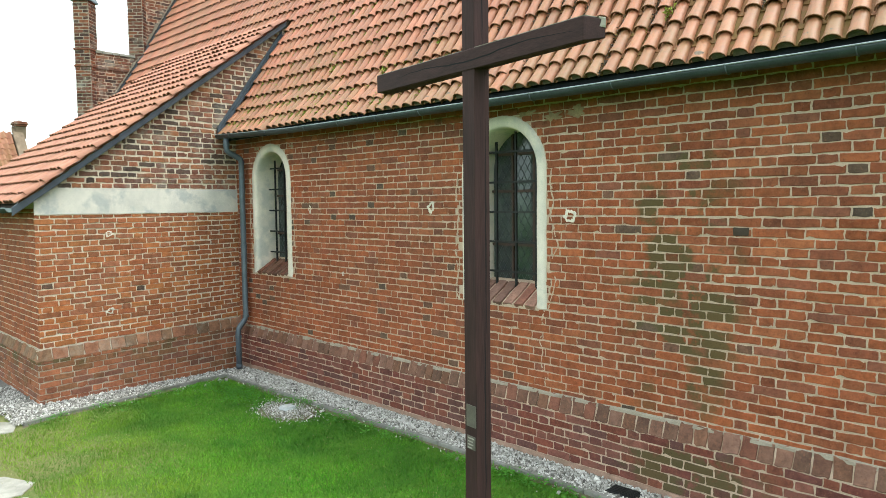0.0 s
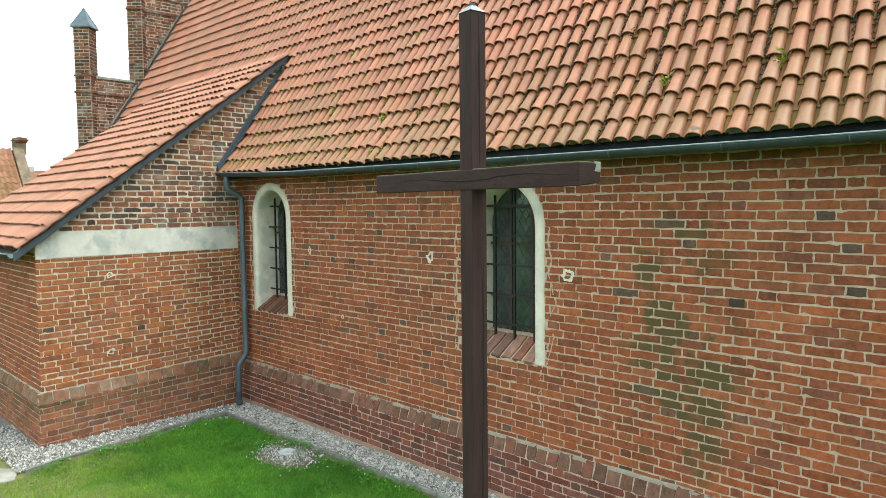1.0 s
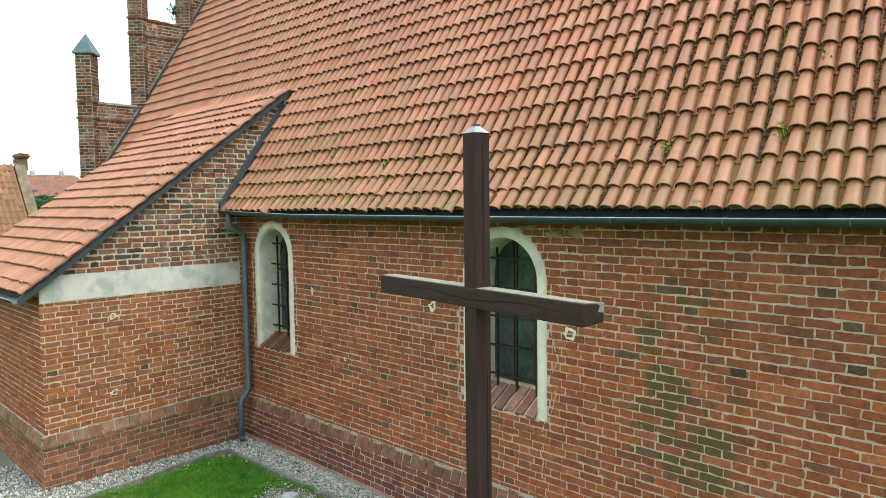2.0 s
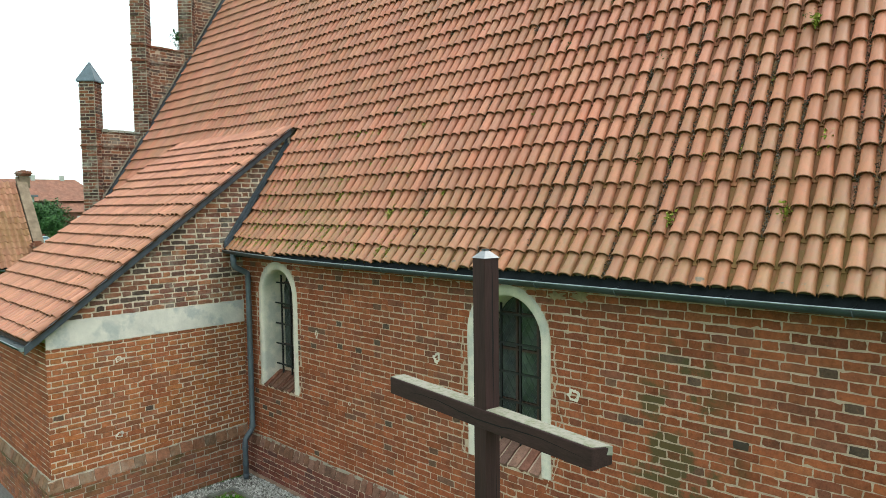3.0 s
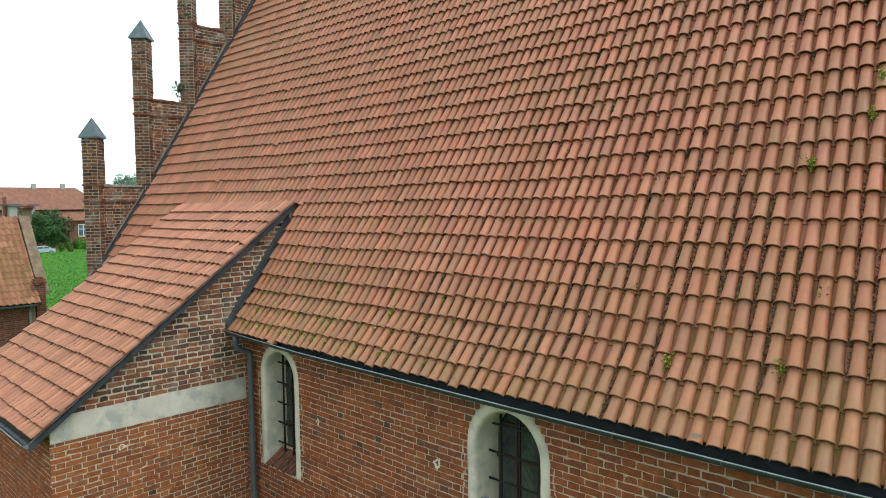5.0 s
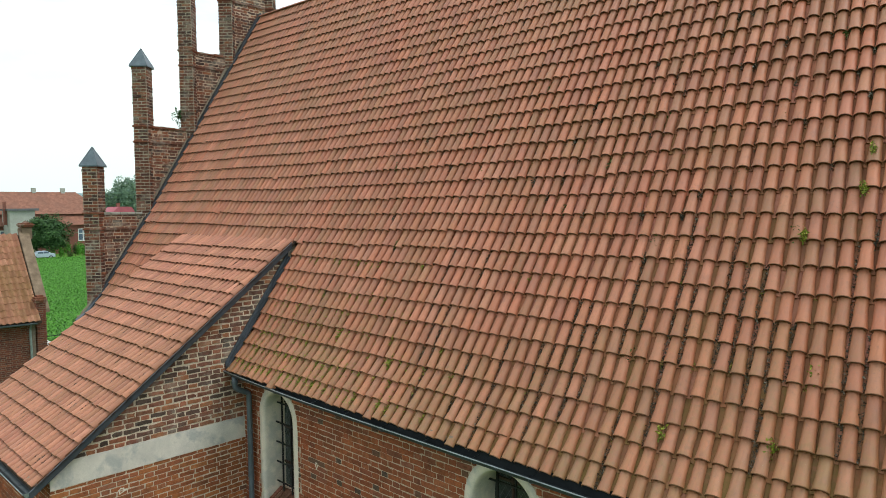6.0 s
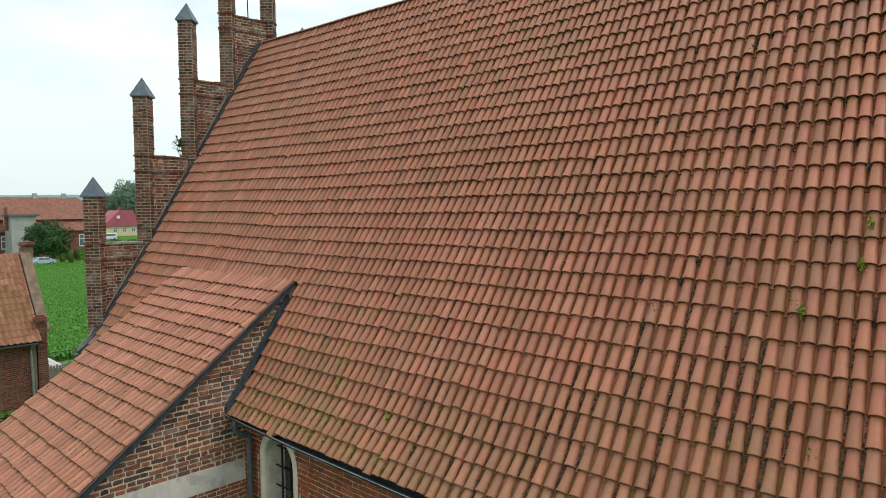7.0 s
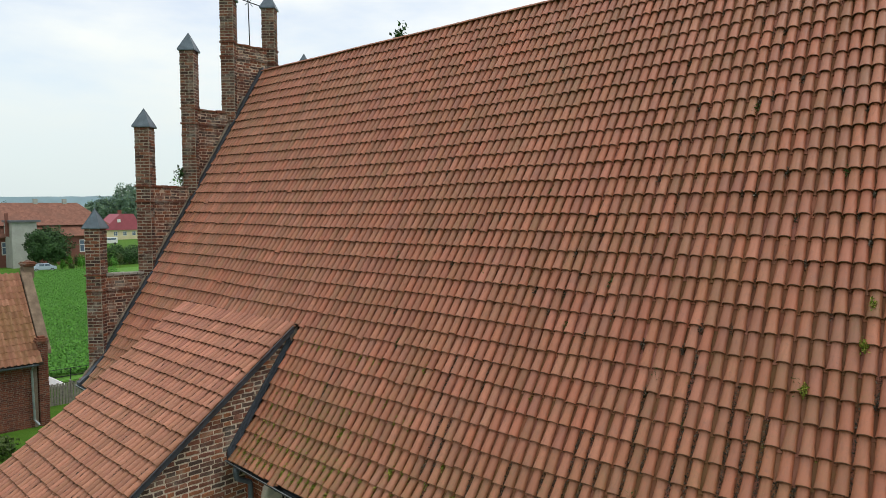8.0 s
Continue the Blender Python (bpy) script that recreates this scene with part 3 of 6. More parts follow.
for _p, _q in zip(PROFILE, PROFILE[1:]):
    _s.append(_s[-1] + math.hypot(_q[0] - _p[0], _q[1] - _p[1]))
SLOPE = _s[-1]


def roof_at(s, x):
    """Place and slope of the main roof at s metres up from its eave."""
    y, z = float(np.interp(s, _s, [p[0] for p in PROFILE])), float(np.interp(s, _s, [p[1] for p in PROFILE]))
    y2, z2 = float(np.interp(min(s + 0.25, SLOPE), _s, [p[0] for p in PROFILE])), float(np.interp(min(s + 0.25, SLOPE), _s, [p[1] for p in PROFILE]))
    y1, z1 = float(np.interp(max(s - 0.1, 0), _s, [p[0] for p in PROFILE])), float(np.interp(max(s - 0.1, 0), _s, [p[1] for p in PROFILE]))
    q, west = s / SLOPE, 0.20 * min(max((-x - 1.5) / 7.0, 0.0), 1.0)
    rise = west * q + (0.0215 * max(-x, -5.0) - 0.07 - west) * q ** 4 + 0.025 * noise.noise((x * 0.35, s * 0.4, 7.0))
    return y, z + rise, math.atan2(z2 - z1, y2 - y1)


# ---- ground ----
def ground_z(x, y):
    d = math.hypot(x - 6, y + 2)
    return -min(1.2, 0.008 * max(0.0, d - 34))


def build_ground():
    m = Mesh()
    radii = [0, 4, 8, 14, 22, 34, 60, 100, 170, 300, 600, 1200, 2400, 4200]
    k = 48
    m.v.append((6, -2, 0))
    for rad in radii[1:]:
        for a in range(k):
            t = 2 * math.pi * a / k
            x, y = 6 + rad * math.cos(t), -2 + rad * math.sin(t)
            m.v.append((x, y, ground_z(x, y)))
    for a in range(k):
        m.f.append((0, 1 + a, 1 + (a + 1) % k))
    for i in range(len(radii) - 2):
        for a in range(k):
            b = (a + 1) % k
            m.f.append((1 + i * k + a, 1 + (i + 1) * k + a, 1 + (i + 1) * k + b, 1 + i * k + b))
    return tagged(part("ground", m, lawn), "green lawn and meadow ground round the church", "ground", kind="structure")


ground = build_ground()

# ---- long wall ----
main_outline = [(-0.4, 0.0), (EAST, 0.0), (EAST, 4.5), (-0.4, 4.5)]
holes = [arch(w["cx"], w["half"] - 0.05, w["bottom"] + 0.02, w["spring"]) for w in WINDOWS]
wall_main = tagged(part("wall_south", flat_wall(main_outline, holes, to_main, 0.75), mortar), "long red brick church wall with pale lime joints", "wall", kind="structure")


def ragged(n, w, side):
    """How far the brickwork keeps off a window's plaster in one course."""
    q = random.Random(f"{n} {round(w, 2)} {side}").random()
    return 0.012 if q < 0.4 else 0.055 + 0.085 * (q - 0.4)


def window_cut(w):
    out = []
    for n, d in enumerate(WINDOWS):
        h = d["half"] + 0.012
        if d["bottom"] - 0.01 < w <= d["spring"]:
            out.append((d["cx"] - d["half"] - ragged(n, w, 0), d["cx"] + d["half"] + ragged(n, w, 1)))
        elif d["spring"] < w < d["spring"] + h:
            q = math.sqrt(h * h - (w - d["spring"]) ** 2)
            out.append((d["cx"] - q, d["cx"] + q))
    return out


wall_bricks = lay(-0.483, EAST, 0.8067, 4.46, cut=window_cut, r=random.Random(5), wob=0.012, shift=WALL_SHIFT)

for _n, _d in enumerate(WINDOWS):
    _r = random.Random(_n + 70)
    _row = 0.90 + 0.0467
    while _row < _d["spring"]:
        if _row > _d["bottom"] - 0.01:
            for _side in (0, 1):
                _free = ragged(_n, _row, _side)
                if _free > 0.05 and _r.random() < 0.85:
                    _w = _free - _r.uniform(0.022, 0.034)
                    wall_bricks.append((_d["cx"] + (2 * _side - 1) * (_d["half"] + 0.014 + _w / 2), _row, _w, 0.074 * _r.uniform(0.8, 1.05)))
        _row += 0.0933

# plinth: proud by 7 cm, with a sloping course of larger bricks on top
plinth_mesh = Mesh().prism([(0.0, 0.0), (0.0, 0.86), (0.066, 0.655), (0.066, 0.0)], Matrix(((0, 1, 0, -0.3), (-1, 0, 0, 0), (0, 0, 1, 0), (0, 0, 0, 1))), EAST + 0.3)
plinth = tagged(part("plinth_south", plinth_mesh, mortar), "projecting brick plinth with sloping top course", "plinth", kind="structure")
flaunch = Mesh()
for k in range(241):
    x = 0.05 + (EAST - 0.05) * k / 240
    a, b = 0.012 * noise.noise((x * 2.1, 0, 4)), 0.010 * noise.noise((x * 3.7, 2, 4))
    flaunch.v += [(x, 0.0, 0.80), (x, -0.030 + b, 0.812 + b), (x, -0.022 + 0.5 * b, 0.838 + 0.4 * a), (x, -0.008, 0.856 + a), (x, 0.004, 0.858 + a)]
for k in range(240):
    flaunch.f += [(5 * k + q, 5 * k + q + 1, 5 * k + q + 6, 5 * k + q + 5) for q in range(4)]
part("flaunching", flaunch, mortar_grey, plinth, "grey mortar bedding along the top of the ledge")
plinth_bricks = lay(-0.28, EAST, 0.10, 0.655, course=0.0925, r=random.Random(8), wob=0.004)
footing = tagged(part("footing", Mesh().box(-0.06, -0.082, -0.1, EAST, 0.0, 0.10), concrete), "pinkish grey rendered footing strip below the plinth", "footing", kind="structure")


def sloped_bricks(parent, u0, u1, place, top, low, out, seed, wide=0.148, mat=None):
    """A row of weathering bricks that slope from the wall face down to the plinth's edge."""
    r = random.Random(seed)
    u, pool = u0, []
    rise, n = top - low, out
    ln = math.hypot(rise, n)
    for _ in range(8):
        w = wide * r.uniform(0.85, 1.12)
        vs, fs = brick_shape(w, ln - 0.024, 0.010, 0.03, 0.010, r)
        ca, sa = n / ln, rise / ln
        vs = [(p[0], p[1] * sa - p[2] * ca, p[1] * ca + p[2] * sa) for p in vs]
        zero = Vector(place((0, 0, 0)))
        me = Mesh().add([Vector(place(p)) - zero for p in vs], fs).data("ledge_brick", fix=False)
        me.materials.append(mat or brick_ledge)
        pool.append((w, me))
    while u < u1:
        w, me = r.choice(pool)
        if u + w > u1 + 0.03:
            break
        ob = part("ledge_brick", me, None, parent)
        ob.location = place((u + w / 2, n / 2 + 0.006 + r.uniform(-0.003, 0.003), (top + low) / 2 - 0.006 + r.uniform(-0.003, 0.003)))
        u += w + 0.016


# ---- annex: its side wall meets the long wall at a right angle ----
def to_side_plinth(p):
    return (0.062 + p[1] + skew(p[0]), p[0], p[2] + climb(p[0], p[2]))


def to_front(p):
    return (p[0], SIDE_Y - p[1], p[2])


def to_front_plinth(p):
    return (p[0], SIDE_Y - 0.062 - p[1], p[2])


def to_main_plinth(p):
    return (p[0], -0.066 - p[1], p[2])


BAND = (2.99, 3.41)               # plastered band across the side wall
side_outline = [(SIDE_Y, 0.0), (1.3, 0.0), (1.3, annex_z(1.3) - 0.1), (SIDE_Y, annex_z(SIDE_Y) - 0.12)]
wall_side = tagged(part("wall_annex_side", flat_wall(side_outline, [], to_side, 0.4), mortar_pale), "orange red brick side wall of the annex with a plaster band", "wall", kind="structure")
wall_front = tagged(part("wall_annex_front", flat_wall([(ANNEX_W, 0.0), (-0.4, 0.0), (-0.4, 3.15), (ANNEX_W, 3.15)], [], to_front, 0.4), mortar), "red brick front wall of the annex below its eave", "wall", kind="structure")
tagged(part("wall_annex_west", Mesh().box(ANNEX_W - 0.002, SIDE_Y + 0.4, 0, ANNEX_W + 0.4, 0.0, 3.6), mortar), "far side wall of the annex", "wall", kind="structure")


def side_cut(w):
    lim = (w + 0.14 - 6.763) / 0.736 + 1.12           # bricks stop below the sloping verge
    return [(SIDE_Y - 1, lim)] if w > annex_z(SIDE_Y) - 0.2 else []


side_low = lay(SIDE_Y - 0.014, 0.0, 0.89, BAND[0], course=0.0925, cut=None, r=random.Random(21), wob=0.016, joint=0.019)
side_high = lay(SIDE_Y, 1.15, BAND[1], 6.7, course=0.094, stretcher=0.30, header=0.165, cut=side_cut, r=random.Random(22), wob=0.03, joint=0.025)
front_bricks = lay(ANNEX_W, 0.004, 0.89, 3.1, r=random.Random(23))

pl2 = Mesh().prism([(0.0, 0.0), (0.0, 0.885), (0.062, 0.70), (0.062, 0.0)], Matrix(((1, 0, 0, 0), (0, 1, 0, SIDE_Y - 0.062), (0, 0, 1, 0), (0, 0, 0, 1))), -SIDE_Y - 0.004)
pl2.v = [(x + skew(y), y, z + climb(y, z)) for x, y, z in pl2.v]
plinth_side = tagged(part("plinth_annex_side", pl2, mortar_old), "weathered projecting plinth of the annex side wall", "plinth", kind="structure")
pl3 = Mesh().prism([(0.0, 0.0), (0.0, 0.885), (0.058, 0.70), (0.058, 0.0)], Matrix(((0, 1, 0, ANNEX_W), (-1, 0, 0, SIDE_Y - 0.002), (0, 0, 1, 0), (0, 0, 0, 1))), -ANNEX_W - 0.002)
plinth_front = tagged(part("plinth_annex_front", pl3, mortar_old), "weathered projecting plinth of the annex front wall", "plinth", kind="structure")

# plaster band, its outer end cut along the roof's slope
bm = Mesh()
pts = [(SIDE_Y, BAND[0] + 0.005), (-0.002, BAND[0]), (-0.002, BAND[1] - 0.005), (-3.40, BAND[1] + 0.01), (SIDE_Y, BAND[1] - 0.09)]
front = []
for (ua, wa), (ub, wb) in zip(pts, pts[1:] + pts[:1]):
    for k in range(8):
        t = k / 8
        u, w = ua + (ub - ua) * t, wa + (wb - wa) * t
        front.append((u, w + 0.010 * noise.noise((u * 4, w * 4, 1.0))))
bm.prism(front, Matrix(((0, 1, 0, -0.02), (1, 0, 0, 0), (0, 0, 1, 0), (0, 0, 0, 1))), 0.034)
bm.v = [(x + skew(y), y, z) for x, y, z in bm.v]
tagged(part("plaster_band", bm, band_plaster), "flaking whitish lime plaster band across the brick wall", "plaster band", kind="structure")


# ---- windows ----
def build_window(number, d):
    cx, half, spring, bottom = d["cx"], d["half"], d["spring"], d["bottom"]
    win = thing(f"window_{number}", "round-arched window with white plaster surround, iron grille and leaded glass", "window", kind="structure", group="church windows")
    win.location = (cx, 0, bottom)
    r = random.Random(number)
    # plaster surround: flat face, rounded edge, reveal
    steps = 26

    def line(hw, y, ragged=0.0):
        pts = []
        for k in range(15):
            pts.append((cx + hw, bottom + (spring - bottom) * k / 15))
        for k in range(steps + 1):
            a = math.pi * k / steps
            pts.append((cx + hw * math.cos(a), spring + hw * math.sin(a)))
        for k in range(15):
            pts.append((cx - hw, spring - (spring - bottom) * (k + 1) / 15))
        out = []
        for u, w in pts:
            j = 1 + ragged * noise.noise((u * 3.1, w * 3.1, number * 5.0)) + ragged * 0.6 * noise.noise((u * 11, w * 11, 2.0))
            out.append((cx + (u - cx) * j, y + 0.004 * noise.noise((u * 4, w * 4, y * 9)), w))
        return out

    m = Mesh()
    rows = [line(half + 0.01, 0.02, 0.022), line(half + 0.002, -0.014, 0.022), line(half - 0.05, -0.020, 0.008), line(half - 0.115, -0.018, 0.010), line(half - 0.135, 0.0, 0.010),
            line(half - 0.148, 0.05), line(half - 0.152, 0.2), line(half - 0.155, 0.50)]
    k = len(rows[0])
    for row in rows:
        m.v.extend(row)
    for i in range(len(rows) - 1):
        m.f += [(i * k + a, i * k + a + 1, (i + 1) * k + a + 1, (i + 1) * k + a) for a in range(k - 1)]
    part("plaster_surround", off(win, m), plaster, win, "uneven whitewashed plaster surround", smooth=True)
    inner = half - 0.15
    # sloping brick sill on a plaster bed
    bed = Mesh().prism([(-0.012, bottom - 0.03), (-0.012, bottom + 0.015), (0.40, bottom + 0.27), (0.52, bottom + 0.27), (0.52, bottom - 0.02)],
                       Matrix(((0, 1, 0, cx - half + 0.10), (1, 0, 0, 0), (0, 0, 1, 0), (0, 0, 0, 1))), 2 * half - 0.20)
    part("sill_bed", off(win, bed), mortar, win, "pale mortar bed of the sill")
    count = 9 if number == 1 else 6
    w = 2 * inner / count
    ang = math.atan2(0.25, 0.40)
    for i in range(count):
        vs, fs = brick_shape(w - (0.026 if number == 1 else 0.034), 0.43, 0.016, 0.04, 0.009, r)
        ca, sa = math.cos(ang), math.sin(ang)
        mm = Mesh().add([(p[0], p[2] * ca - p[1] * sa, p[2] * sa + p[1] * ca) for p in vs], fs)
        ob = part("sill_brick", mm, brick_ledge if number == 1 else brick_sill, win)
        ob.location = (-inner + w * (i + 0.5) + r.uniform(-0.008, 0.008), 0.158 + r.uniform(-0.02, 0.012), 0.126)
    # glass with leads, behind the grille
    gy = 0.44
    g = Mesh().prism(arch(cx, inner, bottom + 0.24, spring, 22), Matrix(((1, 0, 0, 0), (0, 1, 0, gy), (0, 0, 1, 0), (0, 0, 0, 1))), 0.01)
    pane = part("pane", off(win, g), glass, win, "dark leaded glass")
    leads = Mesh()
    pitch_x, pitch_z = 0.105, 0.17
    z0, z1 = bottom + 0.27, spring + inner

    def width_at(z):
        return inner if z < spring else math.sqrt(max(inner * inner - (z - spring) ** 2, 0.0))

    n = int(2 * inner / pitch_x) + 1
    for s in (-1, 1):
        for i in range(-int((z1 - z0) / pitch_z) - n, int((z1 - z0) / pitch_z) + n):
            run = []
            for q in range(60):
                z = z0 + (z1 - z0) * q / 59
                x = s * ((z - z0) / pitch_z * pitch_x + i * pitch_x)
                if abs(x) < width_at(z) - 0.005:
                    run.append((cx + x, gy - 0.004, z))
            if len(run) > 1:
                leads.tube([run[0], run[-1]], 0.0032, 4)
    part("lead_came", off(win, leads), lead, pane, "diamond lattice of lead cames")
    for x in (-inner / 3, inner / 3):
        top = spring + math.sqrt(inner ** 2 - x * x)
        part("mullion", off(win, Mesh().box(cx + x - 0.016, gy - 0.03, bottom + 0.25, cx + x + 0.016, gy, top)), rust_bar, win)
    for z in (bottom + 0.72, bottom + 1.42, bottom + 1.9):
        q = width_at(z)
        part("transom", off(win, Mesh().box(cx - q, gy - 0.034, z - 0.017, cx + q, gy - 0.002, z + 0.017)), rust_bar, win, "rust-brown window bar")
    # iron grille let into the reveal
    ly = 0.27
    for i, x in enumerate((-inner * 0.62, 0.0, inner * 0.62)):
        top = spring + math.sqrt(inner ** 2 - x * x) - 0.02
        part("grille_bar", off(win, Mesh().box(cx + x - 0.014, ly - 0.012, bottom + 0.17, cx + x + 0.014, ly + 0.012, top)), iron, win)
    for i in range(5):
        z = bottom + 0.38 + i * 0.385
        q = width_at(z) + 0.03
        part("grille_bar", off(win, Mesh().box(cx - q, ly - 0.030, z - 0.013, cx + q, ly - 0.013, z + 0.013)), iron, win)
    return win


for _n, _d in enumerate(WINDOWS):
    build_window(_n + 1, _d)
# near-black sheet added in place of the unlit room behind the windows
tagged(part("wall_inside", Mesh().box(-0.4, 2.2, 0, EAST, 2.4, 4.4), underlay), "near-black sheet standing in for the unlit room behind the windows", "wall", kind="structure")


# ---- roofs of barrel tiles ----
def barrel(r_low, r_top, length, sides=8, thick=0.011):
    """An arched tile: x across, s up the slope, n off the roof; its wider lower end lies on the tile below."""
    v, f = [], []
    neck = r_top + 0.35 * (r_low - r_top)
    rings = ((r_top, length, 0.004), (neck, 0.13, 0.026), (r_low, 0.009, 0.036), (r_low - 0.001, 0.0, 0.037), (r_low - 0.001, 0.0, 0.037), (r_low - thick, 0.0, 0.036), (r_low - thick, 0.12, 0.026))
    for rad, s, lift in rings:
        for k in range(sides):
            a = math.pi * k / (sides - 1)
            v.append((rad * math.cos(a), s, lift + 0.92 * rad * math.sin(a)))
    for q in (0, 1, 2, 4, 5):
        for k in range(sides - 1):
            f.append(((q + 1) * sides + k, (q + 1) * sides + k + 1, q * sides + k + 1, q * sides + k))
    return v, f


def pan(half, length, sides=5, thick=0.012):
    v, f = [], []
    for s, lift, cut in ((0.0, 0.004, 0), (length, -0.018, 0), (0.0, 0.004 - thick, 0)):
        for k in range(sides):
            t = 2 * k / (sides - 1) - 1
            v.append((half * t, s, lift + 0.028 * t * t + 0.004))
    for k in range(sides - 1):
        f.append((k + 1, k, sides + k, sides + k + 1))
        f.append((2 * sides + k, k, k + 1, 2 * sides + k + 1))
    return v, f


PITCH, ROW, FIRST = 0.1895, 0.33, 0.285
BARREL = barrel(0.0785, 0.0625, 0.41)
PAN = pan(0.072, 0.42)


def tile_pose(x, y, z, angle, yaw, roll):
    """Frame with x across, y up the slope, z off the roof."""
    return Matrix.Translation((x, y, z)) @ Matrix.Rotation(angle, 4, "X") @ Matrix.Rotation(yaw, 4, "Z") @ Matrix.Rotation(roll, 4, "Y")


def tiled(name, parent, spots, mats, pan_mat, loose, seed, tile_name="roof_tile", turn=lambda x: -lean(x)):
    """Barrel and pan tiles at spots (x, y, z, angle, row): those within loose(x, row) as objects, at most 300."""
    r = random.Random(seed)
    v, f = np.array(BARREL[0]), BARREL[1]
    pv, pf = np.array(PAN[0]), PAN[1]
    me = Mesh().add(BARREL[0], f).data("roof_tile", smooth=True, fix=False)
    me.materials.append(mats["object"])
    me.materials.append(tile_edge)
    # lip and underside faces take the painted shade, the back stays clay
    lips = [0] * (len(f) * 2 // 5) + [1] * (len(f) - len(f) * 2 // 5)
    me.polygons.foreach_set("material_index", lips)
    joined, pans, count = Mesh(), Mesh(), 0
    for x, y, z, ang, row in spots:
        yaw, roll = turn(x) + r.gauss(0, 0.014), r.gauss(0, 0.02)
        slip = r.gauss(0, 0.006) - (0.05 * r.random() if r.random() < 0.02 else 0)
        m = tile_pose(x, y, z, ang, yaw, roll) @ Matrix.Translation((r.gauss(0, 0.003), slip, r.gauss(0.0, 0.003)))
        if loose(x, row) and count < 300:
            ob = part(tile_name, me, None, parent)
            ob.matrix_local = m
            count += 1
        else:
            a = np.array(m)
            joined.add((v @ a[:3, :3].T + a[:3, 3]).tolist(), f)
        m = tile_pose(x + PITCH / 2, y, z, ang, turn(x) + r.gauss(0, 0.01), 0) @ Matrix.Translation((0, (0.05 if row == 0 else -0.02) + r.gauss(0, 0.006), r.gauss(0, 0.002)))
        a = np.array(m)
        pans.add((pv @ a[:3, :3].T + a[:3, 3]).tolist(), pf)
    plugs = Mesh()
    for x, y, z, ang, row in spots:
        if row == 0:
            m = tile_pose(x, y, z, ang, turn(x), 0)
            arc = [(0.063 * math.cos(math.pi * k / 8), 0.03 + r.uniform(0, 0.012), 0.012 + 0.082 * math.sin(math.pi * k / 8)) for k in range(9)]
            plugs.add([m @ Vector(p) for p in arc] + [m @ Vector((p[0], 0.09, p[2])) for p in arc], [tuple(range(9))] + [(k, k + 1, k + 10, k + 9) for k in range(8)])
    part("eave_mortar", plugs.data("eave_mortar", fix=False), mortar_dark, parent, kind="stuff")
    rest = joined.data(name, smooth=True, fix=False)
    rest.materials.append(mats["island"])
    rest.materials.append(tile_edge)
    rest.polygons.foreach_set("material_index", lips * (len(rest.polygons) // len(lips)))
    part(name, rest, None, parent, kind="stuff")
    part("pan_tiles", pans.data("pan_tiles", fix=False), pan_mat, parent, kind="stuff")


def roof_sheet(points, x0, x1, material, name, label, thick=0.05):
    m = Mesh()
    k = len(points)
    for x in (x0, x1):
        m.v += [(x, y, z) for y, z in points] + [(x, y, z - thick) for y, z in reversed(points)]
    k2 = 2 * k
    m.f += [tuple(range(k2)), tuple(range(2 * k2 - 1, k2 - 1, -1))]
    m.f += [(i, i + k2, (i + 1) % k2 + k2, (i + 1) % k2) for i in range(k2)]
    return tagged(part(name, m, material), label, "roof", kind="structure")


south = [(-0.28, 4.415)] + [(y + 0.03, z - 0.085) for y, z in PROFILE[1:]]
north = [(2 * RIDGE_Y - y, z) for y, z in reversed(south[:-1])]
roof_main = roof_sheet(south + north, GABLE_X + 0.2, EAST, underlay, "roof_main", "steep main roof of mossy salmon-red barrel tiles")
rows_main = int((SLOPE - FIRST) / ROW) + 1
main_spots = []


def row_s(row):
    """How far up the slope a course starts; the eave course is cut short."""
    return 0.0 if row == 0 else FIRST + (row - 1) * ROW


def lean(x):
    """Sideways run of a tile column for each metre up the slope; the columns close up towards the east."""
    return float(np.interp(x, (3.0, 5.0, 7.2, 9.7, 10.3, 13.0), (0.0, -0.024, -0.050, -0.068, -0.080, -0.10)))


def column_x(c, s):
    x = 13.4965 - c * PITCH
    x -= 0.07 * max(0.0, x - 10.0)
    return x + s * lean(x)


for row in range(rows_main):
    for c in range(int((EAST - GABLE_X - 0.35) / PITCH)):
        x = column_x(c, row_s(row))
        y, z, ang = roof_at(row_s(row), x)
        if ANNEX_W - 0.02 < x < skew(y) + 0.17 and y < 1.28:
            continue
        slid = 0.09 if row == 0 and abs(x - 1.5) < PITCH / 2 else 0.0
        main_spots.append((x, y - slid * math.cos(ang), z - slid * math.sin(ang) + slid * 0.3, ang, row))

def roof_skew(y):
    return -0.045 * (y + 1.5)


annex_points = [(-3.80, annex_z(-3.80) - 0.055), (1.26, annex_z(1.26) - 0.055)]
roof_annex = roof_sheet(annex_points, ANNEX_W, 0.0, underlay, "roof_annex", "lean-to roof of clean salmon-pink barrel tiles")
for _v in roof_annex.data.vertices:
    _v.co.x += roof_skew(_v.co.y)
annex_spots = []
ANG2 = math.atan(0.736)
ANNEX_ROW = 0.3273
for row in range(20):
    y = -3.80 if row == 0 else -3.631 + (row - 1) * ANNEX_ROW * math.cos(ANG2)
    if y > 1.1:
        break
    for c in range(int(-ANNEX_W / PITCH)):
        annex_spots.append((-0.075 - c * PITCH + roof_skew(y), y, annex_z(y), ANG2, row))

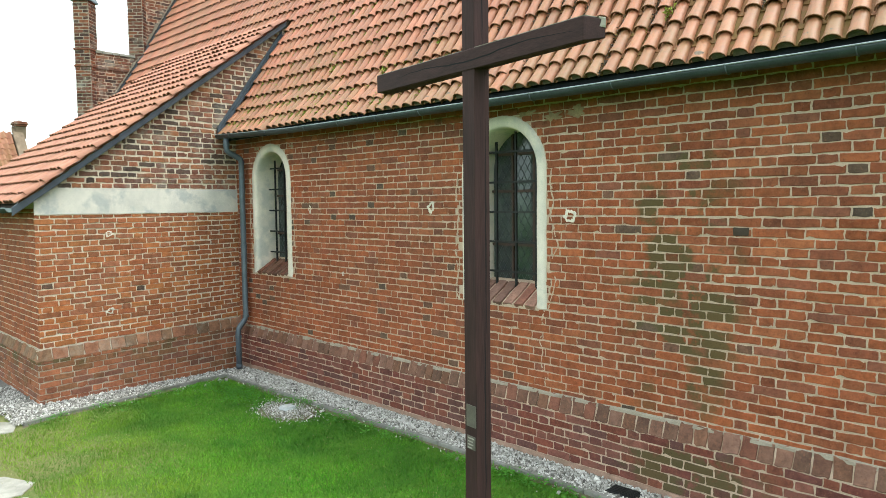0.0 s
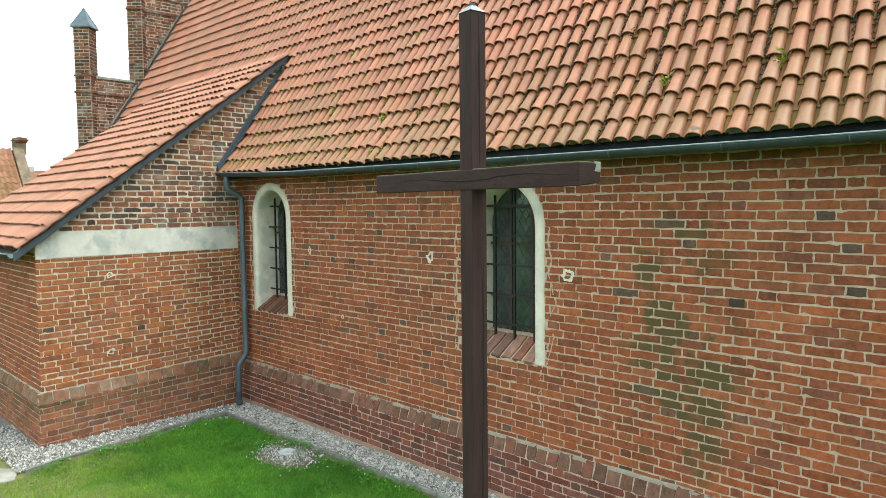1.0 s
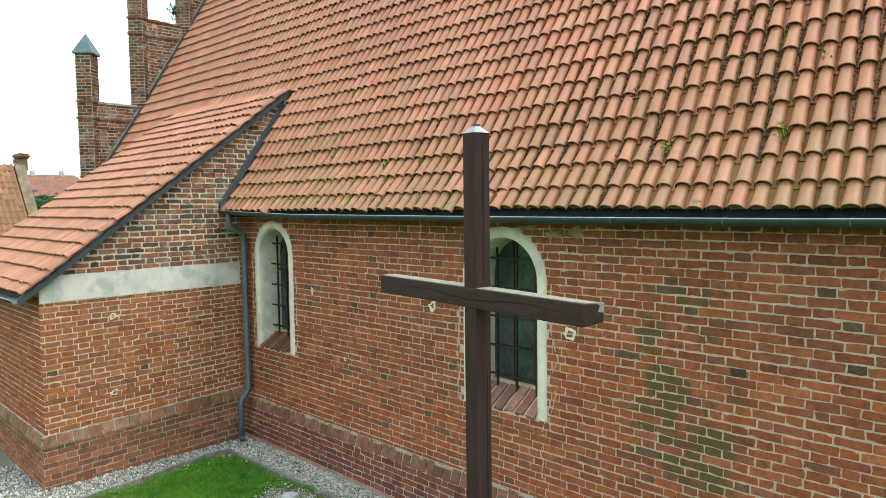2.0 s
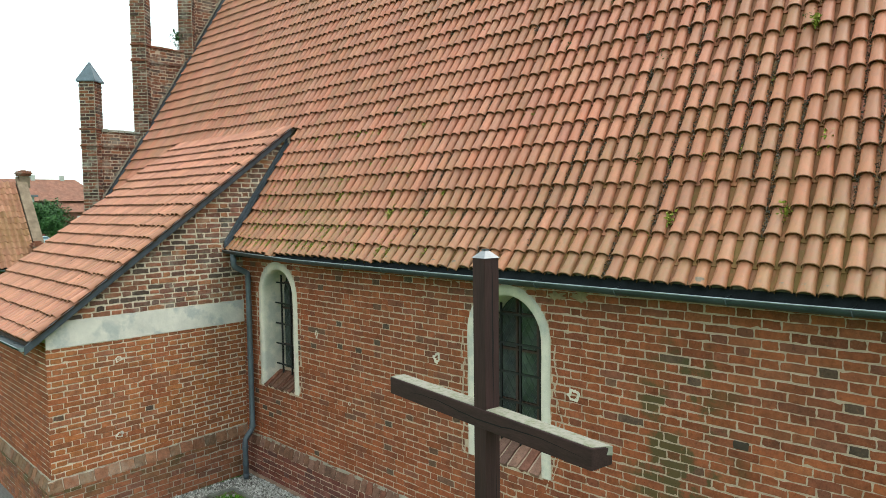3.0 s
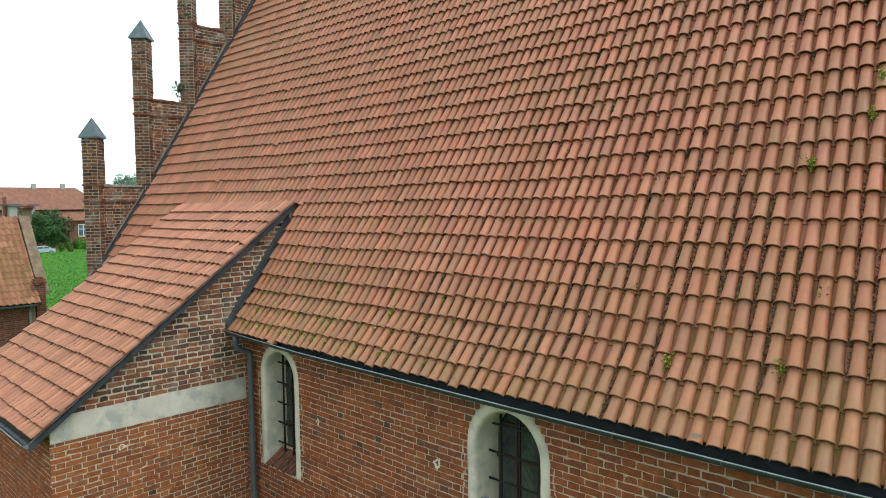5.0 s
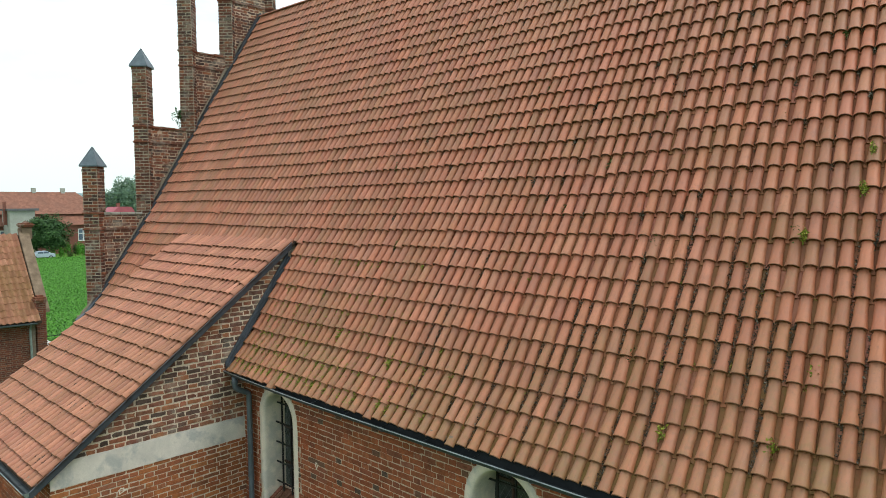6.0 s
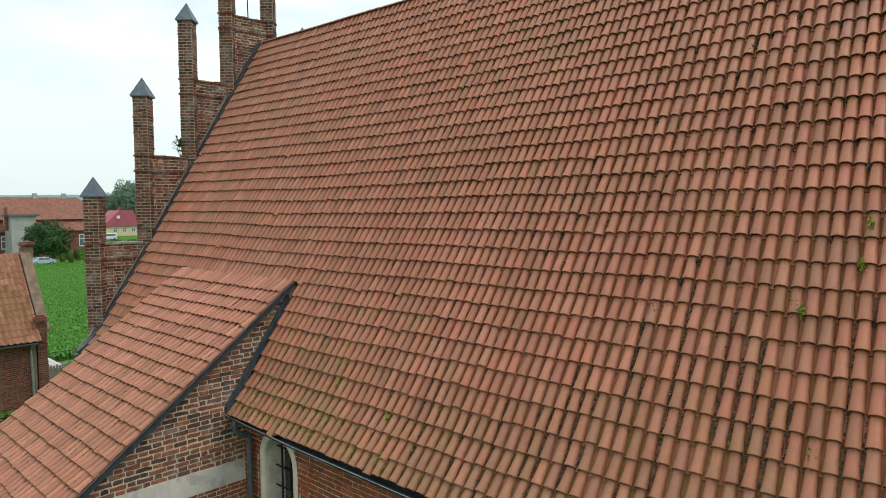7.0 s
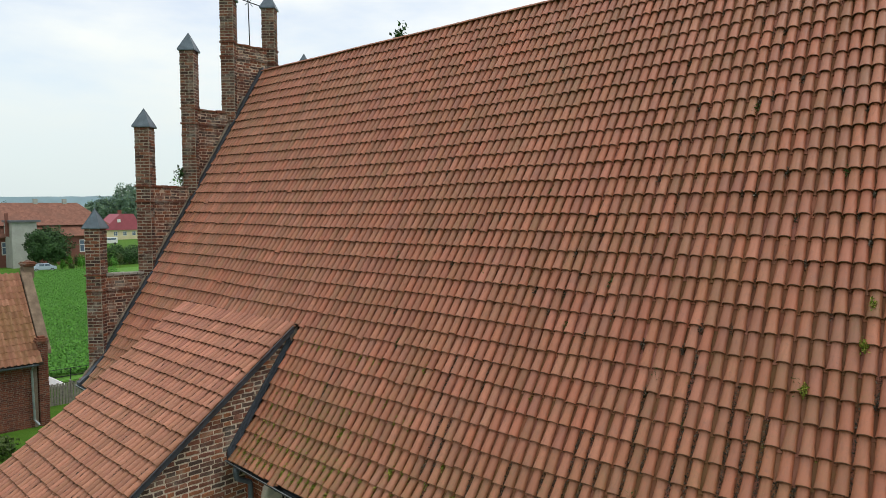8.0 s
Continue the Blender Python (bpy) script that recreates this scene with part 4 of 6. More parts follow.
# ---- roof edges ----
def strip_along(points, width_x, x0, lift0, lift1, shear=None):
    """A metal strip that follows (y, z) points, width_x wide from x0, from lift0 to lift1 above them."""
    m = Mesh()
    for y, z in points:
        xa = x0 + (shear(y) if shear else 0.0)
        m.v += [(xa, y, z + lift0), (xa + width_x, y, z + lift0), (xa + width_x, y, z + lift1), (xa, y, z + lift1)]
    for i in range(len(points) - 1):
        for k in range(4):
            j = (k + 1) % 4
            m.f.append((4 * i + k, 4 * i + j, 4 * i + 4 + j, 4 * i + 4 + k))
    n = 4 * (len(points) - 1)
    m.f += [(3, 2, 1, 0), (n, n + 1, n + 2, n + 3)]
    return m


def verge_points(y0, y1, fn, k=14):
    return [(y0 + (y1 - y0) * i / k, fn(y0 + (y1 - y0) * i / k)) for i in range(k + 1)]


def main_z(y):
    return float(np.interp(y, [p[0] for p in PROFILE], [p[1] for p in PROFILE]))


def abut_z(y):
    """The straight line of the flashing over the slightly hollow foot of the roof."""
    return 4.43 + (y + 0.40) * (main_z(1.06) + 0.02 - 4.43) / 1.46


verge = tagged(part("verge_flashing", strip_along(verge_points(-3.86, 1.12, annex_z), 0.035, 0.012, -0.115, 0.018, roof_skew), zinc_dark, bevel=0.006),
               "dark grey metal verge flashing along the annex roof edge", "flashing", kind="structure")
abut = tagged(part("wall_flashing", strip_along(verge_points(-0.40, 1.08, abut_z), 0.045, 0.010, -0.06, 0.12, skew), zinc_dark, bevel=0.006),
              "dark grey metal flashing where the main roof meets the annex wall", "flashing", kind="structure")
part("flashing_apron", strip_along(verge_points(-0.40, 1.06, abut_z), 0.09, 0.05, -0.02, 0.045, skew), zinc_dark, abut)
gable_flash = tagged(part("gable_flashing", strip_along([(y, z + 0.20 * ((z - 4.4) / 9.1) + 0.03) for y, z in verge_points(-0.5, RIDGE_Y, main_z, 20)], 0.20, GABLE_X + 0.12, 0.0, 0.09), zinc_dark, bevel=0.006),
                     "dark grey metal flashing between roof and stepped gable", "flashing", kind="structure")

# dark sheet that leads from under the eave tiles into the gutter
drip = Mesh()
for k in range(81):
    x = 0.02 + (EAST - 0.02) * k / 80
    w = 0.006 * noise.noise((x * 1.7, 0, 9))
    drip.v += [(x, -0.20, 4.50), (x, -0.325, 4.405 + w), (x, -0.372 + w, 4.285), (x, -0.366 + w, 4.285), (x, -0.318, 4.395), (x, -0.20, 4.488)]
for k in range(80):
    drip.f += [(6 * k + q, 6 * k + (q + 1) % 6, 6 * k + 6 + (q + 1) % 6, 6 * k + 6 + q) for q in range(6)]
tagged(part("eave_flashing", drip, eave_sheet), "dark metal sheet from the eave tiles down into the gutter", "flashing", kind="structure")

# ridge tiles
ridge = thing("ridge", "row of orange half-round ridge tiles", "ridge", (0, RIDGE_Y, 13.5), kind="structure")
v, f = [], []
for s, rad in ((0.0, 0.098), (0.40, 0.094)):
    for k in range(9):
        a = math.pi * k / 8
        v.append((s, rad * math.cos(a), 0.6 * rad * math.sin(a)))
for s in (0.0,):
    for k in range(9):
        a = math.pi * k / 8
        v.append((s, 0.088 * math.cos(a), 0.6 * 0.088 * math.sin(a)))
for k in range(8):
    f += [(k, k + 1, 9 + k + 1, 9 + k), (k, 18 + k, 18 + k + 1, k + 1)]
ridge_me = Mesh().add(v, f).data("ridge_tile", fix=False)
ridge_me.materials.append(tile_annex["object"])
x = GABLE_X + 0.25
while x < EAST:
    _, z, _ = roof_at(SLOPE, x)
    ob = part("ridge_tile", ridge_me, None, ridge)
    ob.location = (x, 0, z - 13.5 + 0.055)
    x += 0.355

# ---- gutters and pipes ----
def gutter_mesh(points, rad=0.060, thick=0.006):
    """A half-round trough through the points, open above."""
    pts = [Vector(p) for p in points]
    d = (pts[-1] - pts[0]).normalized()
    side = d.cross(Vector((0, 0, 1))).normalized()
    m = Mesh()
    k = 11
    for p in pts:
        for rr in (rad, rad - thick):
            for i in range(k):
                t = math.pi * i / (k - 1)
                m.v.append(p + rr * math.cos(t) * side - Vector((0, 0, rr * math.sin(t))))
    for n in range(len(pts) - 1):
        o = 2 * k * n
        for i in range(k - 1):
            m.f += [(o + i, o + i + 1, o + 2 * k + i + 1, o + 2 * k + i), (o + k + i + 1, o + k + i, o + 3 * k + i, o + 3 * k + i + 1)]
        m.f += [(o, o + 2 * k, o + 3 * k, o + k), (o + k - 1, o + 2 * k - 1, o + 4 * k - 1, o + 3 * k - 1)]
    for o in (0, 2 * k * (len(pts) - 1)):
        m.f += [(o + i, o + k + i, o + k + i + 1, o + i + 1) for i in range(k - 1)]
    return m


def gutter(name, label, points, rad=0.074):
    g = thing(name, label, "gutter", points[0])
    pts = [Vector(p) for p in points]
    part("trough", off(g, gutter_mesh(points, rad, 0.004)), zinc_dull, g, smooth=True)
    part("trough_lining", off(g, gutter_mesh(points, rad - 0.0045, 0.002)), zinc_trough, g, "dark wet inside of the gutter")
    part("rim", off(g, Mesh().tube([p + Vector((0, -rad - 0.002, 0)) for p in pts], 0.0075, 8)), zinc_bright, g, "rolled front rim")
    d = (pts[1] - pts[0]).normalized()
    side = d.cross(Vector((0, 0, 1))).normalized()
    ring = [pts[0] + rad * math.cos(t) * side - Vector((0, 0, rad * math.sin(t))) for t in (math.pi * i / 12 for i in range(13))]
    m = Mesh().add(ring + [p + d * 0.006 for p in ring], [tuple(range(13)), tuple(range(25, 12, -1))] + [(i, i + 1, i + 14, i + 13) for i in range(12)] + [(12, 0, 13, 25)])
    part("end_cap", off(g, m), zinc_bright, g)
    for a, b in zip(pts, pts[1:]):
        n = max(1, int((b - a).length / 0.8))
        for i in range(n):
            p = a.lerp(b, (i + 0.5) / n)
            hook = [p + Vector((0, (rad + 0.004) * math.cos(t), -(rad + 0.004) * math.sin(t))) for t in (math.pi * q / 8 for q in range(9))]
            part("bracket", off(g, Mesh().tube(hook, 0.006, 5)), zinc, g)
            strap = Mesh().tube([p + Vector((0, -rad, 0.004)), p + Vector((0, rad * 0.9, 0.02))], 0.005, 5)
            part("strap", off(g, strap), zinc_trough, g)
    return g


gutter("gutter", "grey-blue half-round zinc gutter under the main eave",
       [(-0.03, -0.418, 4.408), (1.0, -0.417, 4.372), (2.4, -0.416, 4.336), (5.0, -0.415, 4.322), (7.7, -0.413, 4.314), (10.0, -0.41, 4.312), (EAST, -0.41, 4.335)])
gutter("gutter", "grey-blue half-round zinc gutter under the annex eave", [(0.13, -3.875, 3.105), (-2.5, -3.875, 3.085), (ANNEX_W, -3.875, 3.06)], 0.07)
gutter("gutter", "short zinc gutter end at the gable corner", [(-8.45, -0.47, 4.41), (ANNEX_W - 0.02, -0.47, 4.40)], 0.07)


def pipe_thing(name, label, points, rad, collars):
    p = thing(name, label, "downpipe", points[-1])
    soft = []
    for i, q in enumerate(points):
        q = Vector(q)
        if 0 < i < len(points) - 1:
            a, b = Vector(points[i - 1]), Vector(points[i + 1])
            soft += [q.lerp(a, min(0.06 / (a - q).length, 0.45)), q.lerp(q.lerp(a, 0.03 / (a - q).length).lerp(q.lerp(b, 0.03 / (b - q).length), 0.5), 0.9), q.lerp(b, min(0.06 / (b - q).length, 0.45))]
        else:
            soft.append(q)
    part("pipe", off(p, Mesh().tube(soft, rad, 14)), zinc, p, smooth=True)
    for z, i in collars:
        a, b = Vector(points[i]), Vector(points[i + 1])
        t = (z - a.z) / (b.z - a.z)
        c = a.lerp(b, t)
        part("collar", off(p, Mesh().tube([c - Vector((0, 0, 0.025)), c + Vector((0, 0, 0.025))], rad + 0.008, 14)), zinc, p)
    return p


pipe_thing("downpipe", "grey-blue zinc downpipe with elbows in the wall corner",
           [(0.24, -0.41, 4.36), (0.24, -0.41, 4.10), (0.25, -0.125, 3.96), (0.25, -0.125, 0.98), (0.25, -0.29, 0.80), (0.25, -0.29, 0.04)], 0.052,
           [(4.22, 0), (2.35, 2), (1.03, 2), (0.66, 4), (0.34, 4), (0.12, 4)])


# ---- stepped gable ----
def square_pillar_bricks(m, cx, cy, half, z0, z1, turn, seed, course=0.09):
    """Brick faces round a square pillar that stands turned by turn degrees."""
    r = random.Random(seed)
    t = radians(turn)
    for side in range(4):
        a = t + side * math.pi / 2
        out = Vector((math.cos(a), math.sin(a), 0))
        along = Vector((-math.sin(a), math.cos(a), 0))
        row, z = 0, z0
        while z + course * 0.7 < z1:
            if (row + side) % 2:
                cuts = [-half, -half + 0.62 * 2 * half, half]
            else:
                cuts = [-half, -half + 0.36 * 2 * half, half]
            grow = r.uniform(0.0, 0.012)
            for p, q in zip(cuts, cuts[1:]):
                vs, fs = brick_shape(q - p - 0.022, course - 0.023, 0.008 + grow + r.uniform(-0.006, 0.006), 0.03, 0.006, r)
                c = Vector((cx, cy, 0)) + out * half + along * (p + q) / 2
                m.add([c + along * u + out * n + Vector((0, 0, z + course / 2 + w)) for u, n, w in vs], fs)
            z += course
            row += 1


gable = thing("stepped_gable", "weathered brick stepped gable with pinnacles above the roof", "gable", (GABLE_X, RIDGE_Y - 0.27, 4.0), kind="structure")
AXIS = 5.12
PINS = [(0.17, 8.71, 7.35), (1.62, 11.63, 9.86), (3.04, 14.05, 12.24), (4.38, 15.85, 14.45)]      # y, top of brickwork, step beyond
pins = [(y, t) for y, t, _ in PINS] + [(2 * AXIS - y, t) for y, t, _ in reversed(PINS)]
steps_z = [p[2] for p in PINS[:3]] + [PINS[3][2]] + [p[2] for p in reversed(PINS[:3])]
HALF = 0.205
bricks = Mesh()
for n, (y, top) in enumerate(pins):
    core = Mesh()
    c = 1.005 * HALF * math.sqrt(2)
    ring = [(GABLE_X + c * math.cos(k * math.pi / 2), y + c * math.sin(k * math.pi / 2)) for k in range(4)]
    zb = max(3.5, top - 6.5)
    core.add([(a, b, zb) for a, b in ring] + [(a, b, top) for a, b in ring], [(3, 2, 1, 0), (4, 5, 6, 7)] + [(k, (k + 1) % 4, (k + 1) % 4 + 4, k + 4) for k in range(4)])
    part("pillar", off(gable, core), mortar_old, gable, "square brick pinnacle set cornerwise")
    square_pillar_bricks(bricks, GABLE_X, y, HALF, zb, top - 0.01, 45, 100 + n)
    # moulded brick collars at the step and below it
    lo = steps_z[min(n, 6)] if n < 4 else steps_z[n - 1]
    for zc in (lo + 0.02, lo - 0.43):
        col = Mesh()
        rr = (HALF + 0.035) * math.sqrt(2)
        ring = [(GABLE_X + rr * math.cos(k * math.pi / 2), y + rr * math.sin(k * math.pi / 2)) for k in range(4)]
        col.add([(a, b, zc) for a, b in ring] + [(a, b, zc + 0.05) for a, b in ring], [(3, 2, 1, 0), (4, 5, 6, 7)] + [(k, (k + 1) % 4, (k + 1) % 4 + 4, k + 4) for k in range(4)])
        part("brick_collar", off(gable, col), brick_gable, gable, bevel=0.01)
    cap = Mesh()
    rr = (HALF + 0.055) * math.sqrt(2)
    ring = [(GABLE_X + rr * math.cos(k * math.pi / 2), y + rr * math.sin(k * math.pi / 2)) for k in range(4)]
    cap.add([(a, b, top - 0.025) for a, b in ring] + [(a, b, top + 0.01) for a, b in ring] + [(GABLE_X, y, top + 0.54)],
            [(3, 2, 1, 0)] + [(k, (k + 1) % 4, (k + 1) % 4 + 4, k + 4) for k in range(4)] + [(k + 4, (k + 1) % 4 + 4, 8) for k in range(4)])
    top_cap = part("pinnacle_cap", off(gable, cap), zinc_cap, gable, "grey sheet-metal pyramid cap")
    for a, b in ring:
        part("hip_seam", off(gable, Mesh().tube([(a, b, top + 0.012), (GABLE_X, y, top + 0.545)], 0.007, 5)), zinc, top_cap)
for n in range(7):
    y0, y1, top = pins[n][0], pins[n + 1][0], steps_z[n]
    panel = Mesh().box(GABLE_X - 0.17, y0, 3.5 if n < 3 else 8.0, GABLE_X + 0.12, y1, top)
    part("wall_panel", off(gable, panel), mortar, gable)
    r = random.Random(300 + n)
    for u, w, ln, h in lay(y0 + 0.18, y1 - 0.18, top - 3.3, top, course=0.09, stretcher=0.30, header=0.16, r=r, joint=0.02):
        vs, fs = brick_shape(ln, h, 0.008 + r.uniform(-0.008, 0.008), 0.03, 0.006, r)
        bricks.add([(GABLE_X + 0.12 + p[1], u + p[0], w + p[2]) for p in vs], fs)
    q = y0 + 0.2
    while q < y1 - 0.22:
        ln = r.uniform(0.16, 0.3)
        m = Mesh().box(GABLE_X - 0.20, q, top + r.uniform(-0.01, 0.0), GABLE_X + 0.155, min(q + ln, y1 - 0.2), top + 0.06 + r.uniform(-0.015, 0.02))
        part("coping_brick", off(gable, m), brick_gable if n else slab_stone, gable, bevel=0.012)
        q += ln + 0.012
    if n in (0, 1, 2, 3):
        m = Mesh().box(GABLE_X + 0.11, y0 + 0.2, top - 0.43, GABLE_X + 0.15, y1 - 0.2, top - 0.375)
        part("brick_course", off(gable, m), brick_gable, gable, "projecting brick course")
part("gable_brickwork", off(gable, bricks), brick_gable, gable, kind="stuff")
# rough mortar smeared along the line where the gable meets the roof
fillet = Mesh()
for k in range(121):
    y = -0.45 + (RIDGE_Y - 0.2) * k / 120
    z = main_z(y) + 0.20 * ((main_z(y) - 4.4) / 9.1) + 0.16
    up = 0.05 + 0.10 * noise.noise((y * 2.3, 5, 0)) + 0.09 * noise.noise((y * 9.0, 1, 0)) + 0.05 * noise.noise((y * 23.0, 2, 0))
    fillet.v += [(GABLE_X + 0.13, y, z), (GABLE_X + 0.17 + 0.01 * noise.noise((y * 11, 0, 0)), y, z), (GABLE_X + 0.15, y, z + max(up, 0.03)), (GABLE_X + 0.12, y, z + max(up, 0.03) + 0.02)]
for k in range(120):
    fillet.f += [(4 * k + q, 4 * k + q + 1, 4 * k + q + 5, 4 * k + q + 4) for q in range(3)]
part("mortar_fillet", off(gable, fillet), mortar_dark, gable, "rough grey mortar along the roof line")

# wrought-iron cross with ball ends on the middle step
fin = thing("iron_cross", "thin dark wrought-iron cross on the gable's middle step", "cross", (GABLE_X, AXIS, 14.47))
part("upright", Mesh().tube([(0, 0, 0), (0, -0.03, 1.75)], 0.018, 8), iron, fin)
part("crossbar", Mesh().tube([(0, -0.46, 1.52), (0, 0.40, 1.42)], 0.016, 8), iron, fin)
for s in (-1, 1):
    part("stay", Mesh().tube([(0, 0.13 * s, 1.6), (0, -0.13 * s, 1.35)], 0.010, 6), iron, fin)

# rest of the church that closes the place
tagged(part("wall_north", Mesh().box(GABLE_X, 2 * RIDGE_Y - 0.5, -1.2, EAST, 2 * RIDGE_Y, 4.4), mortar_dark), "plain north wall of the church", "wall", kind="structure")
tagged(part("wall_west", Mesh().box(GABLE_X - 0.16, 0.0, -1.0, GABLE_X + 0.11, 2 * RIDGE_Y, 4.6), mortar_dark), "plain west wall below the gable", "wall", kind="structure")
east = Mesh().prism([(0.0, 0.0), (2 * RIDGE_Y, 0.0), (2 * RIDGE_Y, 4.2), (RIDGE_Y, 13.2), (0.0, 4.2)], Matrix(((0, 1, 0, EAST - 0.4), (1, 0, 0, 0), (0, 0, 1, 0), (0, 0, 0, 1))), 0.4)
tagged(part("wall_east", east, mortar_dark), "plain east wall of the church", "wall", kind="structure")
tagged(part("wall_south_west", Mesh().box(GABLE_X + 0.11, 0.0, 0, -0.4, 0.5, 4.45), mortar), "south wall of the church beyond the annex", "wall", kind="structure")

# ---- timber cross on the lawn ----
def build_cross():
    ang = radians(-8.5)
    c = thing("wooden_cross", "tall dark brown stained timber cross with metal caps", "cross", (9.327, -3.664, 0.0))
    c.rotation_euler = (0, 0, ang)
    h = 0.0555
    # post, a tenth of a metre square, with a long drying crack
    m = Mesh().box(-h, -h, -0.3, h, h, 4.885)
    part("post", m, stain_wood, c, bevel=0.006)
    crack = Mesh()
    for a, b, off_y in ((1.2, 2.5, 0.012), (2.35, 3.6, 0.022), (4.0, 4.86, 0.004)):
        pts = [(h + 0.0005, off_y + 0.006 * noise.noise((a, k * 0.7, 0)), a + (b - a) * k / 14) for k in range(15)]
        v = []
        for k, (x, y, z) in enumerate(pts):
            w = 0.0050 * math.sin(math.pi * (k + 0.3) / 14.6) + 0.0006
            v += [(x, y - w, z), (x, y + w, z)]
        crack.add(v, [(2 * k, 2 * k + 1, 2 * k + 3, 2 * k + 2) for k in range(14)])
    part("drying_crack", crack, crack_black, c, "long dark drying crack")
    cap = Mesh().add([(-h - 0.004, -h - 0.004, 4.882), (h + 0.004, -h - 0.004, 4.882), (h + 0.004, h + 0.004, 4.882), (-h - 0.004, h + 0.004, 4.882),
                      (-0.014, -0.014, 4.925), (0.014, -0.014, 4.925), (0.014, 0.014, 4.925), (-0.014, 0.014, 4.925)],
                     [(0, 1, 5, 4), (1, 2, 6, 5), (2, 3, 7, 6), (3, 0, 4, 7), (4, 5, 6, 7), (3, 2, 1, 0)])
    part("post_cap", cap, cap_shiny, c, "bright sheet-metal pyramid cap")
    part("cap_plate", Mesh().box(-0.017, -0.017, 4.926, 0.017, 0.017, 4.934), zinc_dark, c)
    # crossbar, let in flush with the front of the post
    bar = Mesh()
    y0, y1 = -h - 0.006, h + 0.002
    z0, z1 = 3.868, 3.985
    x0, x1 = -0.985, 0.87
    tip = x1 + 0.035
    bar.add([(x0, y0, z0), (x1, y0, z0), (tip, y1, z0 + 0.02), (x0, y1, z0), (x0, y0, z1), (x1, y0, z1), (tip, y1, z1 - 0.006), (x0, y1, z1)],
            [(0, 3, 2, 1), (4, 5, 6, 7), (0, 1, 5, 4), (1, 2, 6, 5), (2, 3, 7, 6), (3, 0, 4, 7)])
    part("crossbar", bar, bar_wood, c, bevel=0.006)
    top = Mesh()
    top.add([(x0 + 0.004, y0 + 0.008, z1 + 0.001), (-h - 0.001, y0 + 0.008, z1 + 0.001), (-h - 0.001, y1 - 0.002, z1 + 0.001), (x0 + 0.004, y1 - 0.002, z1 + 0.001),
             (x0 + 0.004, y0 + 0.008, z1 + 0.004), (-h - 0.001, y0 + 0.008, z1 + 0.004), (-h - 0.001, y1 - 0.002, z1 + 0.004), (x0 + 0.004, y1 - 0.002, z1 + 0.004)],
            [(3, 2, 1, 0), (4, 5, 6, 7), (0, 1, 5, 4), (1, 2, 6, 5), (2, 3, 7, 6), (3, 0, 4, 7)])
    part("bar_cover", top, timber_top, c, "pale mossy weathered top of the crossbar")
    top2 = Mesh().add([(h + 0.001, y0 + 0.008, z1 + 0.001), (x1 - 0.004, y0 + 0.008, z1 + 0.001), (tip - 0.003, y1 - 0.004, z1 - 0.004), (h + 0.001, y1 - 0.002, z1 + 0.001),
                       (h + 0.001, y0 + 0.008, z1 + 0.004), (x1 - 0.004, y0 + 0.008, z1 + 0.004), (tip - 0.003, y1 - 0.004, z1 - 0.001), (h + 0.001, y1 - 0.002, z1 + 0.004)],
                      [(3, 2, 1, 0), (4, 5, 6, 7), (0, 1, 5, 4), (1, 2, 6, 5), (2, 3, 7, 6), (3, 0, 4, 7)])
    part("bar_cover", top2, timber_top, c, "pale mossy weathered top of the crossbar")
    endc = Mesh().add([(tip - 0.012, y1 - 0.034, z1 - 0.002), (tip + 0.003, y1 - 0.004, z1 - 0.003), (tip + 0.003, y1 - 0.004, z1 - 0.048), (tip - 0.010, y1 - 0.034, z1 - 0.044),
                       (tip - 0.014, y1 - 0.034, z1 + 0.003), (tip - 0.001, y1 - 0.002, z1 + 0.001), (tip + 0.000, y1 - 0.002, z1 - 0.048), (tip - 0.013, y1 - 0.034, z1 - 0.044)],
                      [(0, 1, 2, 3), (7, 6, 5, 4), (0, 4, 5, 1), (1, 5, 6, 2), (2, 6, 7, 3), (3, 7, 4, 0)])
    part("end_cap", endc, timber_top, c, "pale mossy patch on the bar's end")
    crack2 = Mesh()
    pts = [(x0 + 0.25 + (x1 - x0 - 0.3) * k / 20, y0 - 0.0006, 3.93 + 0.012 * math.sin(k * 0.5) + 0.008 * noise.noise((k * 0.8, 1, 1))) for k in range(21)]
    v = []
    for k, (x, y, z) in enumerate(pts):
        w = 0.0034 * math.sin(math.pi * (k + 0.3) / 20.6) + 0.0006
        v += [(x, y, z - w), (x, y, z + w)]
    crack2.add(v, [(2 * k, 2 * k + 1, 2 * k + 3, 2 * k + 2) for k in range(20)])
    part("drying_crack", crack2, crack_black, c)
    # plaque with two plates on the front of the post; the small one bears lines that cannot be read
    part("plate", Mesh().box(-0.035, -h - 0.004, 1.80, 0.05, -h, 1.93), bronze, c, "dull grey-brown blank plate")
    plate = part("plate", Mesh().box(-0.03, -h - 0.004, 1.665, 0.045, -h, 1.745), bronze, c, "small grey plate with pale lines")
    for k in range(4):
        part("text_line", Mesh().box(-0.022, -h - 0.006, 1.732 - 0.019 * k - 0.004, 0.036 - 0.007 * (k % 2) - 0.004 * k, -h - 0.0045, 1.732 - 0.019 * k + 0.003), ink, plate)
    return c


build_cross()

# ---- gravel strip, kerb, lawn ----
KERB = [(0.95, -4.05), (0.80, -3.52), (0.72, -3.03), (0.65, -2.31), (0.54, -1.69), (0.47, -1.19), (0.46, -0.66), (1.6, -0.65), (5.8, -0.52), (8.0, -0.50), (EAST, -0.50)]
CORNER = 6                        # where the edging turns along the church


